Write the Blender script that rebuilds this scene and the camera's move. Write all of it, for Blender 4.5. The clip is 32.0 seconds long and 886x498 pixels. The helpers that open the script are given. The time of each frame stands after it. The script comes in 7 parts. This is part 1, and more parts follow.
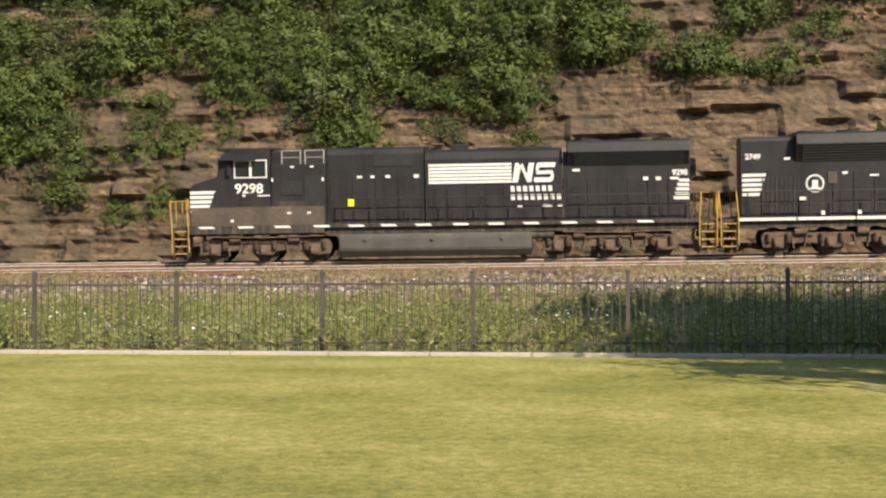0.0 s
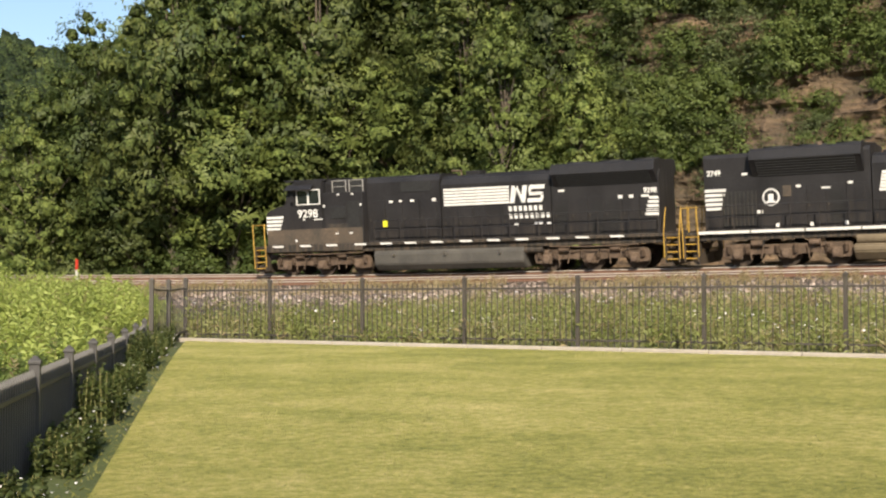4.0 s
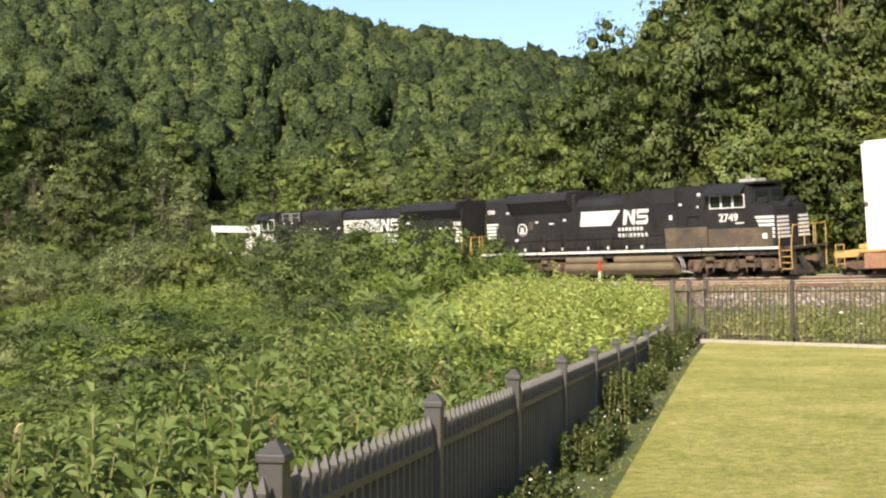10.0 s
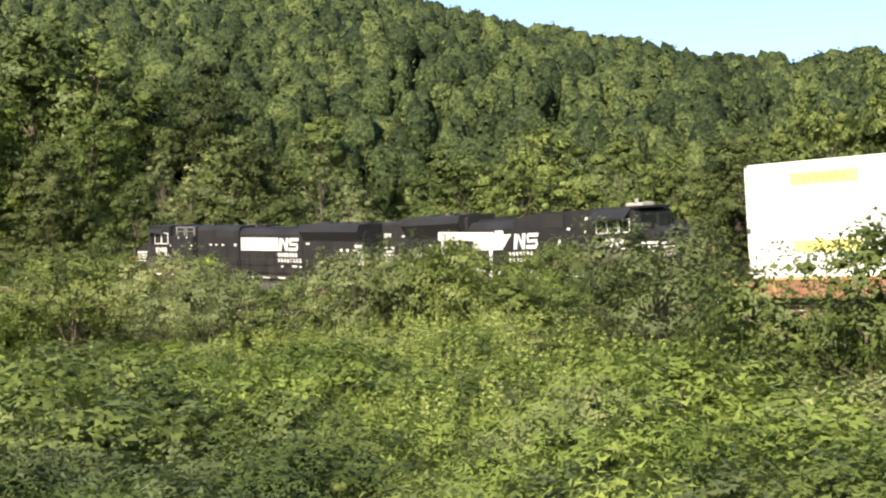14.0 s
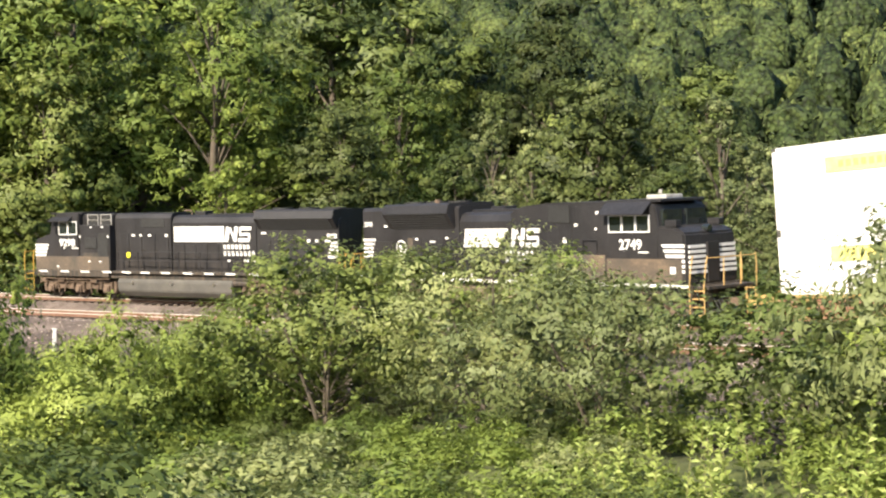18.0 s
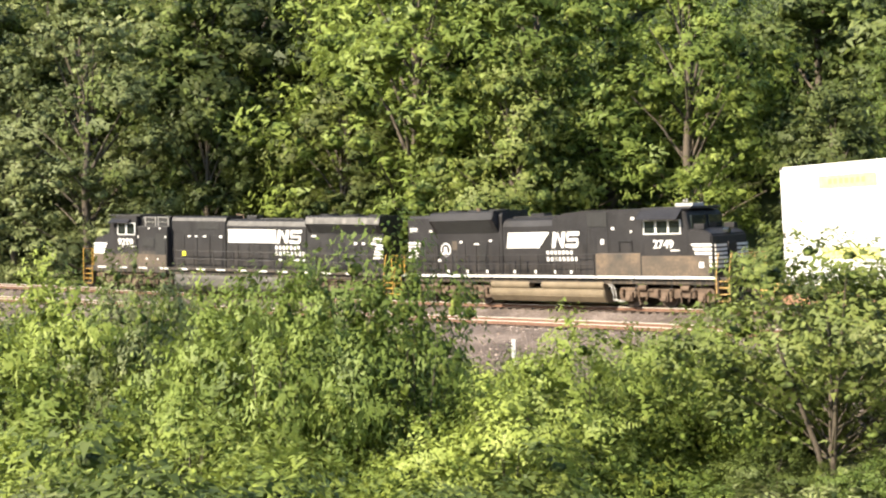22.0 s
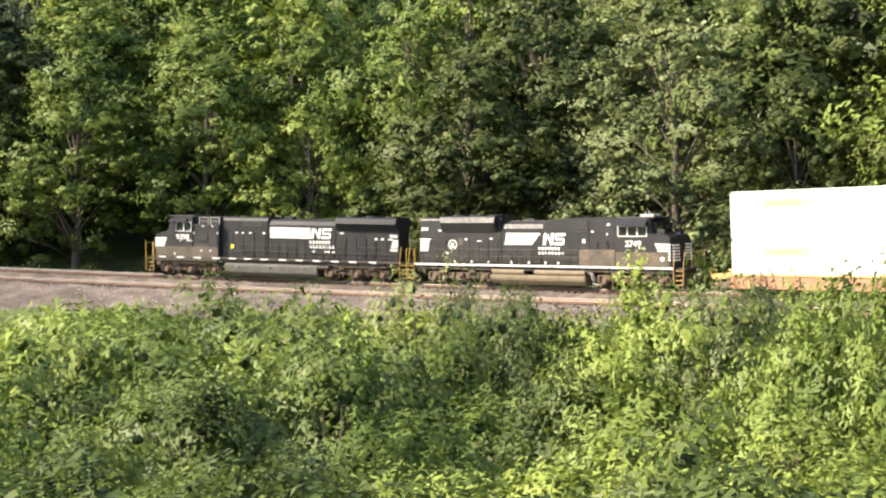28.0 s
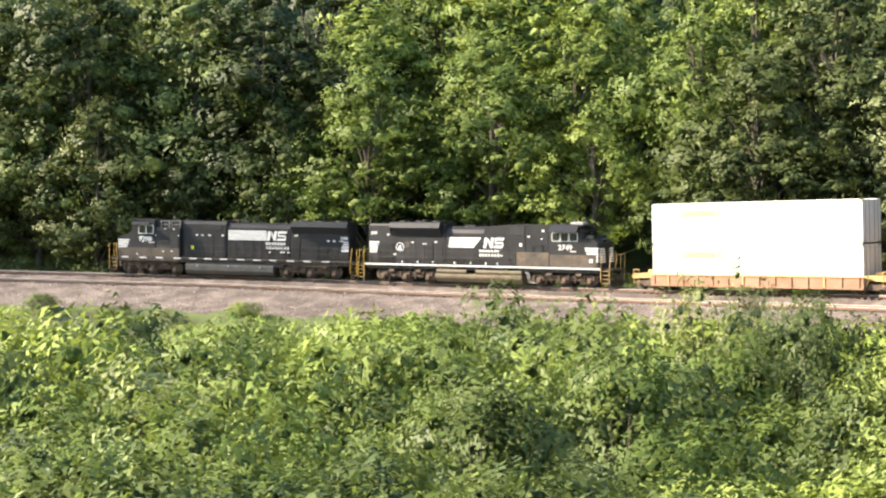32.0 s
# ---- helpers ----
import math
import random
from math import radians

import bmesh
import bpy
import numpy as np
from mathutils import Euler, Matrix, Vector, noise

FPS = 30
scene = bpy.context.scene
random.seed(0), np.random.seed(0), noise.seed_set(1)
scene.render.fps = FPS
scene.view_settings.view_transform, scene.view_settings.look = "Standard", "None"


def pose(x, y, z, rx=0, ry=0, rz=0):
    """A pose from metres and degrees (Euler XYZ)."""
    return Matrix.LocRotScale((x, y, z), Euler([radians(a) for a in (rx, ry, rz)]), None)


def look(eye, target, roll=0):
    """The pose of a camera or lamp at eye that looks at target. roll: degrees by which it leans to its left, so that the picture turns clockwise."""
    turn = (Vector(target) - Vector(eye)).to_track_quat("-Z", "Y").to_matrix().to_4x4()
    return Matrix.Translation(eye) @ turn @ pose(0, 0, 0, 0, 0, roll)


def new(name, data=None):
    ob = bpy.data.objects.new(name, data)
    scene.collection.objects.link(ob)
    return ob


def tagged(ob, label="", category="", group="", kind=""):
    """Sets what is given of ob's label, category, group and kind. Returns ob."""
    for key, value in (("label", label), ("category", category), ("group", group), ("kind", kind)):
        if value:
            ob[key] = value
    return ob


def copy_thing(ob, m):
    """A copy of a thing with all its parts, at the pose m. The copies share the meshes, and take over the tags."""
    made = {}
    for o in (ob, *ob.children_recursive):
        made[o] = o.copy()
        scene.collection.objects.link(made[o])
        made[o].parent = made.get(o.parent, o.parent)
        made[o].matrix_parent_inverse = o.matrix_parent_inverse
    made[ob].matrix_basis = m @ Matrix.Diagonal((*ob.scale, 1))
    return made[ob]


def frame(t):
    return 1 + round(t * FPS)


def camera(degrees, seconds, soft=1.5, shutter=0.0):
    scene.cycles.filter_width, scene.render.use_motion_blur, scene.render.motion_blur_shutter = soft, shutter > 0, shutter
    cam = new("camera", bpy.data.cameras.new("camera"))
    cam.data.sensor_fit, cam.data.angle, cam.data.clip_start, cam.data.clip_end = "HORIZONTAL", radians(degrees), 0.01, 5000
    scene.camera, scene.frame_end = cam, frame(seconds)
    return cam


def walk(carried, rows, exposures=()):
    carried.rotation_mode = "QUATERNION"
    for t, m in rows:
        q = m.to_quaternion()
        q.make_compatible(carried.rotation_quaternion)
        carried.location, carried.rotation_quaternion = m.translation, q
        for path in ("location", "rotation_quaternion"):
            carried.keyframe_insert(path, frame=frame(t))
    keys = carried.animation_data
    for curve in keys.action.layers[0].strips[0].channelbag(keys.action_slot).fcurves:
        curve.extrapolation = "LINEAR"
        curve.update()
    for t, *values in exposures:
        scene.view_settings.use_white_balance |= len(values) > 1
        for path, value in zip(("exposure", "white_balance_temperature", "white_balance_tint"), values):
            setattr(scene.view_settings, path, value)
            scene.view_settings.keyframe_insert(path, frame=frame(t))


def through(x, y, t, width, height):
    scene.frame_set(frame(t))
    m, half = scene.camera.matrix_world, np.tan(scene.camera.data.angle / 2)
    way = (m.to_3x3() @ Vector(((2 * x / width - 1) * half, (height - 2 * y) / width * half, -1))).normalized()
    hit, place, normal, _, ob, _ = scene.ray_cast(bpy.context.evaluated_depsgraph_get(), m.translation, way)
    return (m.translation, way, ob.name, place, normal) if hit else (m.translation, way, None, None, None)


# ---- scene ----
EXPOSURES = [(0.0, 0.38), (8.0, 0.42), (10.0, 0.66), (12.0, 0.74), (15.0, 1.0), (19.0, 1.15), (24.0, 1.35), (28.0, 1.45), (32.0, 1.7)]
PATH = [  # seconds, place, tilt and turn in degrees
    (0.0, -0.00, 0.00, 1.60, 91.854, 0.006),
    (0.5, -0.00, 0.00, 1.60, 91.864, 3.348),
    (1.0, -0.00, 0.00, 1.60, 91.861, 6.731),
    (1.5, -0.00, 0.00, 1.60, 91.887, 9.789),
    (2.0, -0.00, 0.00, 1.60, 91.883, 13.530),
    (2.5, -0.00, 0.00, 1.60, 91.937, 16.849),
    (3.0, -0.00, 0.00, 1.60, 91.928, 19.218),
    (3.5, -0.00, 0.00, 1.60, 91.908, 22.819),
    (4.0, -0.00, 0.00, 1.60, 91.911, 26.510),
    (4.5, -0.00, 0.00, 1.60, 91.910, 28.368),
    (6.5, -0.00, 0.00, 1.60, 91.916, 36.282),
    (7.0, -0.00, 0.00, 1.60, 91.923, 37.529),
    (7.5, -0.00, 0.00, 1.60, 91.939, 39.685),
    (8.0, -0.00, 0.00, 1.60, 91.924, 42.244),
    (8.5, -0.00, 0.00, 1.60, 91.916, 43.562),
    (9.0, -0.00, 0.00, 1.60, 91.924, 45.050),
    (9.5, -0.00, 0.00, 1.60, 91.929, 46.018),
    (10.0, -0.00, 0.00, 1.60, 91.959, 47.307),
    (10.5, -0.00, 0.00, 1.60, 92.321, 48.283),
    (11.0, -0.00, 0.00, 1.60, 92.614, 49.272),
    (11.5, -0.00, 0.00, 1.60, 92.634, 49.847),
    (12.0, -0.00, 0.00, 1.60, 92.631, 50.838),
    (12.5, -0.30, 0.10, 1.61, 92.620, 51.600),
    (13.0, -1.60, 0.60, 1.65, 92.580, 52.350),
    (13.5, -10.50, 3.50, 1.90, 92.580, 51.600),
    (14.0, -23.20, 7.70, 2.27, 92.620, 50.600),
    (14.5, -30.80, 11.70, 2.50, 92.644, 51.150),
    (15.0, -37.00, 13.60, 2.68, 92.600, 51.600),
    (15.5, -38.60, 15.20, 2.73, 92.640, 54.000),
    (17.5, -45.80, 22.80, 3.00, 92.830, 62.900),
    (18.0, -52.90, 24.40, 3.19, 92.890, 64.300),
    (18.5, -60.32, 26.73, 3.40, 92.937, 66.099),
    (19.0, -60.32, 26.73, 3.40, 92.956, 69.121),
    (19.5, -60.32, 26.73, 3.40, 92.966, 71.415),
    (20.0, -60.32, 26.73, 3.40, 92.965, 74.230),
    (20.5, -60.32, 26.73, 3.40, 93.004, 76.728),
    (21.0, -60.32, 26.73, 3.40, 92.993, 79.091),
    (21.5, -60.32, 26.73, 3.40, 93.031, 81.420),
    (22.0, -60.32, 26.73, 3.40, 93.087, 83.446),
    (22.5, -60.32, 26.73, 3.40, 93.099, 86.455),
    (23.0, -60.32, 26.73, 3.40, 93.099, 88.598),
    (23.5, -60.32, 26.73, 3.40, 93.091, 90.203),
    (24.0, -60.32, 26.73, 3.40, 93.085, 92.359),
    (24.5, -60.32, 26.73, 3.40, 93.071, 93.085),
    (26.5, -60.32, 26.73, 3.40, 93.075, 101.480),
    (27.0, -60.32, 26.73, 3.40, 93.095, 103.301),
    (27.5, -60.32, 26.73, 3.40, 93.105, 105.221),
    (28.0, -60.32, 26.73, 3.40, 93.170, 106.986),
    (28.5, -60.32, 26.73, 3.40, 93.130, 109.012),
    (29.0, -60.32, 26.73, 3.40, 93.192, 109.964),
    (29.5, -60.32, 26.73, 3.40, 93.253, 111.930),
    (30.0, -60.32, 26.73, 3.40, 93.425, 113.509),
    (30.5, -60.32, 26.73, 3.40, 93.495, 114.021),
    (31.0, -60.32, 26.73, 3.40, 93.471, 115.086),
    (31.5, -60.32, 26.73, 3.40, 93.515, 116.844),
    (32.0, -60.32, 26.73, 3.40, 93.499, 118.498),
]
cam = camera(34.718, 32.0, soft=2.2)
walk(cam, [(t, pose(x, y, z, rx, 0, rz)) for t, x, y, z, rx, rz in PATH], EXPOSURES)


SUN_TURN, SUN_UP = 299.0, 33.0  # degrees: towards the sun, from +x; above the horizon

world = bpy.data.worlds.new("sky")
scene.world = world
world.use_nodes = True
wn = world.node_tree.nodes
sky = wn.new("ShaderNodeTexSky")
sky.sky_type, sky.sun_disc = "NISHITA", False
sky.sun_elevation, sky.sun_rotation = radians(SUN_UP), radians(90 - SUN_TURN)
sky.air_density, sky.dust_density, sky.ozone_density = 1.0, 0.8, 1.5
wn["Background"].inputs["Strength"].default_value = 0.125
world.node_tree.links.new(sky.outputs[0], wn["Background"].inputs["Color"])

sun = new("sun", bpy.data.lights.new("sun", "SUN"))
sun.data.energy, sun.data.angle, sun.data.color = 5.0, radians(0.6), (1.0, 0.87, 0.67)
far = Vector((math.cos(radians(SUN_TURN)) * math.cos(radians(SUN_UP)), math.sin(radians(SUN_TURN)) * math.cos(radians(SUN_UP)), math.sin(radians(SUN_UP)))) * 200
sun.matrix_world = look(far, (0, 0, 0))


# ---- materials ----
def material(name, rough=0.8, metal=0.0):
    m = bpy.data.materials.new(name)
    m.use_nodes = True
    b = m.node_tree.nodes["Principled BSDF"]
    b.inputs["Roughness"].default_value, b.inputs["Metallic"].default_value = rough, metal
    return m, m.node_tree, b


def node(tree, kind, **values):
    n = tree.nodes.new(kind)
    for key, value in values.items():
        n.inputs[key].default_value = value
    return n


def ramp(tree, fac, stops):
    n = tree.nodes.new("ShaderNodeValToRGB")
    while len(n.color_ramp.elements) < len(stops):
        n.color_ramp.elements.new(0.5)
    for e, (p, c) in zip(n.color_ramp.elements, stops):
        e.position, e.color = p, (*c, 1)
    tree.links.new(fac, n.inputs["Fac"])
    return n.outputs["Color"]


def blend(tree, a, b, fac, kind="MIX"):
    n = tree.nodes.new("ShaderNodeMix")
    n.data_type, n.blend_type = "RGBA", kind
    for socket, v in ((n.inputs[0], fac), (n.inputs[6], a), (n.inputs[7], b)):
        if isinstance(v, bpy.types.NodeSocket):
            tree.links.new(v, socket)
        else:
            socket.default_value = (*v, 1) if isinstance(v, tuple) else v
    return n.outputs[2]


def noisy(tree, scale, detail=4.0, rough=0.6, coords=None):
    n = node(tree, "ShaderNodeTexNoise", Scale=scale, Detail=detail, Roughness=rough)
    if coords is None:
        geo = tree.nodes.new("ShaderNodeNewGeometry")
        coords = geo.outputs["Position"]
    tree.links.new(coords, n.inputs["Vector"])
    return n.outputs["Fac"]


def local(tree):
    return tree.nodes.new("ShaderNodeTexCoord").outputs["Object"]


def relief(tree, b, height, strength=0.4, distance=0.05):
    n = node(tree, "ShaderNodeBump", Strength=strength, Distance=distance)
    tree.links.new(height, n.inputs["Height"])
    tree.links.new(n.outputs["Normal"], b.inputs["Normal"])


def patchy(name, stops, scale=3.0, fine=40.0, rough=0.85, bump=0.3, depth=0.03, metal=0.0, here=False):
    """A surface with large patches and fine grain."""
    m, t, b = material(name, rough, metal)
    co = local(t) if here else None
    big, small = noisy(t, scale, 3, 0.6, co), noisy(t, fine, 5, 0.7, co)
    mid = blend(t, big, small, 0.45)
    t.links.new(ramp(t, mid, stops), b.inputs["Base Color"])
    if bump:
        relief(t, b, small, bump, depth)
    return m


def leafy(name, dark, light, yellow, through=0.3):
    """Leaves, each a little different, with light coming through them."""
    m, t, b = material(name, 0.55)
    geo, info = t.nodes.new("ShaderNodeNewGeometry"), t.nodes.new("ShaderNodeObjectInfo")
    grain = blend(t, noisy(t, 0.55, 3, 0.6), geo.outputs["Random Per Island"], 0.18)
    c = ramp(t, grain, [(0.28, dark), (0.5, light), (0.74, yellow)])
    hue = node(t, "ShaderNodeHueSaturation")
    mr = node(t, "ShaderNodeMapRange")
    mr.inputs["To Min"].default_value, mr.inputs["To Max"].default_value = 0.6, 1.4
    t.links.new(info.outputs["Random"], mr.inputs["Value"])
    t.links.new(mr.outputs[0], hue.inputs["Value"])
    mh = node(t, "ShaderNodeMapRange")
    mh.inputs["To Min"].default_value, mh.inputs["To Max"].default_value = 0.512, 0.484
    t.links.new(info.outputs["Random"], mh.inputs["Value"])
    t.links.new(mh.outputs[0], hue.inputs["Hue"])
    hue.inputs["Saturation"].default_value = 0.98
    t.links.new(c, hue.inputs["Color"])
    t.links.new(hue.outputs[0], b.inputs["Base Color"])
    b.inputs["Specular IOR Level"].default_value = 0.3
    tr = t.nodes.new("ShaderNodeBsdfTranslucent")
    t.links.new(hue.outputs[0], tr.inputs["Color"])
    mix = node(t, "ShaderNodeMixShader", Fac=through)
    t.links.new(b.outputs[0], mix.inputs[1])
    t.links.new(tr.outputs[0], mix.inputs[2])
    t.links.new(mix.outputs[0], t.nodes["Material Output"].inputs["Surface"])
    return m


def leaf_mass(name, dark, light, pale, cells):
    """Closely packed leaves, each turned its own way, shade painted dark between them."""
    m, t, b = material(name, 0.7)
    geo, info, at = t.nodes.new("ShaderNodeNewGeometry"), t.nodes.new("ShaderNodeObjectInfo"), local(t)
    shift = t.nodes.new("ShaderNodeVectorMath")
    wave = node(t, "ShaderNodeTexNoise", Scale=cells * 0.8, Detail=2.0)
    t.links.new(at, wave.inputs["Vector"])
    shift.operation = "MULTIPLY_ADD"
    shift.inputs[1].default_value = (1.0 / cells,) * 3
    t.links.new(wave.outputs["Color"], shift.inputs[0])
    t.links.new(at, shift.inputs[2])
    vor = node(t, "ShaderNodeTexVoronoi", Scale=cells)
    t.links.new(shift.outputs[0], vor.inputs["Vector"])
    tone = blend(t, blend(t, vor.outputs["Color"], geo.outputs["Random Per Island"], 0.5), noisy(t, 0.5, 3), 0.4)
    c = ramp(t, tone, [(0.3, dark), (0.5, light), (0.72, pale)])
    # shade between leaves, multiplied into the colour towards each cell's edge
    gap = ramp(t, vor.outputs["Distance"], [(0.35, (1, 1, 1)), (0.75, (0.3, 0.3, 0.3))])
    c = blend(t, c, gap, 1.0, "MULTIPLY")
    hue = node(t, "ShaderNodeHueSaturation")
    mr = node(t, "ShaderNodeMapRange")
    mr.inputs["To Min"].default_value, mr.inputs["To Max"].default_value = 0.68, 1.3
    t.links.new(info.outputs["Random"], mr.inputs["Value"])
    t.links.new(mr.outputs[0], hue.inputs["Value"])
    hue.inputs["Saturation"].default_value = 0.98
    t.links.new(c, hue.inputs["Color"])
    t.links.new(hue.outputs[0], b.inputs["Base Color"])
    b.inputs["Specular IOR Level"].default_value = 0.2
    tilt, total, unit = (t.nodes.new("ShaderNodeVectorMath") for _ in range(3))
    tilt.operation, total.operation, unit.operation = "MULTIPLY_ADD", "ADD", "NORMALIZE"
    tilt.inputs[1].default_value, tilt.inputs[2].default_value = (1.3, 1.3, 1.3), (-0.65, -0.65, -0.65)
    t.links.new(vor.outputs["Color"], tilt.inputs[0])
    t.links.new(tilt.outputs[0], total.inputs[0])
    t.links.new(geo.outputs["Normal"], total.inputs[1])
    t.links.new(total.outputs[0], unit.inputs[0])
    t.links.new(unit.outputs[0], b.inputs["Normal"])
    return m


LEAF = leafy("tree_leaves", (0.055, 0.08, 0.02), (0.12, 0.16, 0.038), (0.2, 0.24, 0.065))
# darker copy of the tree leaves; the wood's shade is partly in its colour
LEAF_DEEP = leafy("deep_green_leaves", (0.036, 0.052, 0.016), (0.08, 0.105, 0.028), (0.135, 0.16, 0.045))
LEAF_PALE = leafy("locust_leaves", (0.094, 0.137, 0.025), (0.186, 0.25, 0.046), (0.256, 0.322, 0.08))
LEAF_GREY = leafy("grey_green_leaves", (0.095, 0.12, 0.046), (0.18, 0.215, 0.08), (0.25, 0.285, 0.115))
LEAF_WEED = leafy("weed_leaves", (0.115, 0.165, 0.036), (0.235, 0.305, 0.07), (0.345, 0.4, 0.13))
LEAF_VERGE = leafy("verge_grass", (0.24, 0.28, 0.07), (0.43, 0.46, 0.14), (0.62, 0.58, 0.28))
LEAF_DRY = leafy("dry_leaves", (0.26, 0.19, 0.095), (0.44, 0.345, 0.18), (0.62, 0.5, 0.3))
MASSES = {}
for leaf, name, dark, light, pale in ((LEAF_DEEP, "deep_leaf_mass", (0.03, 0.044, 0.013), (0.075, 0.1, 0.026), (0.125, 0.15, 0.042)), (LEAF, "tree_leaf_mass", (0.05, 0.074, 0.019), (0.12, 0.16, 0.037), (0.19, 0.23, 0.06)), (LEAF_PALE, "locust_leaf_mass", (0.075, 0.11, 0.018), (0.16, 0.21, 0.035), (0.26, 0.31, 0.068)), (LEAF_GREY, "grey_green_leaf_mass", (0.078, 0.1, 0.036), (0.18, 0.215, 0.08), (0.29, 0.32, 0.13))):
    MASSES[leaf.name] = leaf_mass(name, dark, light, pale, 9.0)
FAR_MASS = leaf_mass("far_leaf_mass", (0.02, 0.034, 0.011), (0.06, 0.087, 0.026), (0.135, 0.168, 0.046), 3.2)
BARK = patchy("bark", [(0.3, (0.05, 0.04, 0.03)), (0.7, (0.16, 0.13, 0.1))], 2.0, 18.0, 0.95, 0.6, 0.04)


# ---- the line of the track ----
TURNS = [170.9, 172.4, 173.9, 175.4, 176.7, 178.2, 180.1, 182.3, 183.7, 185.8, 192.0, 203.8, 217.5, 230.3, 241.3, 251.2, 260.8, 270.7, 280.7, 290.6, 300.6, 310.7, 320.9, 331.1]  # heading of the track in degrees, every 15 m from 60 m before its origin
TRACK_START = (-12.59, 59.05)
SET_OFF, SPEEDS = -1.38, [7.13, 7.18, 7.14, 7.12, 7.15, 7.18, 7.25, 7.24, 7.25]  # metres past the origin at the start; metres a second, every 4 s
TURNS_FROM, TURNS_STEP = -60.0, 15.0
RAIL_ARC = [-140, -60, 0, 25, 50, 80, 105, 135, 163, 190, 217, 300, 360]
RAIL_Z = [3.58, 3.6, 2.92, 2.65, 2.72, 2.9, 3.95, 4.87, 6.04, 7.14, 8.37, 10.66, 11.7]
CANT = 0.085  # the tracks lean towards the inside of the curve
SECOND_TRACK = 4.1  # the empty track lies this far inside the curve

ARC = np.arange(-140.0, 361.0, 1.0)
HEAD = np.radians(np.interp(ARC, TURNS_FROM + TURNS_STEP * np.arange(len(TURNS)), TURNS))
LINE = np.stack([np.concatenate([[0], np.cumsum((np.cos(HEAD[1:]) + np.cos(HEAD[:-1])) / 2)]), np.concatenate([[0], np.cumsum((np.sin(HEAD[1:]) + np.sin(HEAD[:-1])) / 2)])], 1)
LINE += np.array(TRACK_START) - LINE[140]
LINE_Z = np.interp(ARC, RAIL_ARC, RAIL_Z)
kernel = np.hanning(25) / np.hanning(25).sum()
LINE_Z = np.convolve(np.pad(LINE_Z, 12, "edge"), kernel, "valid")


def smooth(a, b, v):
    k = np.clip((v - a) / (b - a), 0, 1)
    return k * k * (3 - 2 * k)


def fall(arc, aside):
    """How far the bed lies lower towards the inside of the curve; the inner track lies on a lower step."""
    return CANT * np.clip(aside, -3, 6.6) + 0.45 * smooth(1.5, 2.7, aside) * smooth(50, 100, arc)


def on_track(arc, aside=0.0, up=0.0):
    """A place on the line: metres along it, to the left of travel (inside the curve) and above the rail tops. With the heading."""
    h = np.interp(arc, ARC, HEAD)
    x, y = np.interp(arc, ARC, LINE[:, 0]), np.interp(arc, ARC, LINE[:, 1])
    return x - np.sin(h) * aside, y + np.cos(h) * aside, np.interp(arc, ARC, LINE_Z) + up - fall(arc, aside), h


def from_track(x, y):
    """Nearest arc and distance from the line (negative inside the curve) for arrays of places."""
    x, y = np.atleast_1d(x).astype(float), np.atleast_1d(y).astype(float)
    arc, away = np.empty(len(x)), np.empty(len(x))
    sx, sy, sh, sa = LINE[::3, 0], LINE[::3, 1], HEAD[::3], ARC[::3]
    for i in range(0, len(x), 4000):
        dx, dy = x[i:i + 4000, None] - sx, y[i:i + 4000, None] - sy
        k = (dx * dx + dy * dy).argmin(1)
        r = np.arange(len(k))
        along = dx[r, k] * np.cos(sh[k]) + dy[r, k] * np.sin(sh[k])
        arc[i:i + 4000] = sa[k] + along
        left = -dx[r, k] * np.sin(sh[k]) + dy[r, k] * np.cos(sh[k])
        away[i:i + 4000] = -np.sign(left) * np.sqrt(dx[r, k] ** 2 + dy[r, k] ** 2 - np.minimum(along, 3) ** 2 * (np.abs(along) < 3))
    return arc, away


# ---- the lie of the land ----
FENCE_LONG = (0.47, 22.5), radians(172.0)  # a post of the far fence and the fence's direction
RIDGE_AT, RIDGE_UP = [0, 41.7, 44.7, 49.3, 51.2, 54.2, 60.2, 75, 120], [9.0, 9.4, 9.9, 10.65, 11.2, 11.85, 12.6, 14.2, 15.0]  # the skyline: degrees left of the y axis, and up
FENCE_SIDE = (-3.89, 2.82), radians(125.0)


def beyond(line, x, y):
    """Metres to the right of a fence's direction."""
    (px, py), h = line
    return (x - px) * np.sin(h) - (y - py) * np.cos(h)


def ripple(x, y, size, seed=0.0):
    return np.sin(x / size + seed) * np.cos(y / size * 1.31 + 2 * seed) * 0.6 + np.sin(x / size * 2.3 + y / size * 1.7 + seed * 3) * 0.4


def bank_foot(arc):
    """How far inside the curve the stone bank ends, and how far its foot lies under the rails."""
    k = smooth(45, 95, arc)
    return 19.0 - 5.0 * k, 1.5 + 1.2 * k


def bank(arc, d):
    """Height of the stone bed over the rail tops (negative) across the line."""
    foot, edge = bank_foot(arc)
    inner = -0.24 - fall(arc, -d) - (edge - 0.8) * np.clip((-d - 6.6) / (foot - 6.6), 0, 1)
    outer = -0.24 + CANT * np.clip(d, 0, 3) - 0.95 * np.clip((d - 2.0) / 2.4, 0, 1)
    return np.where(d < 0, inner, outer)


def cut_height(arc):
    """Height of the rock cut beside the track."""
    return 9.0 * smooth(40, 16, arc)


def rock_lean(arc, up):
    """How far outside the line the rock face stands at a height over the track bed."""
    return 6.9 + 0.5 * max(up, 0) + (9 - float(cut_height(arc))) * 0.5


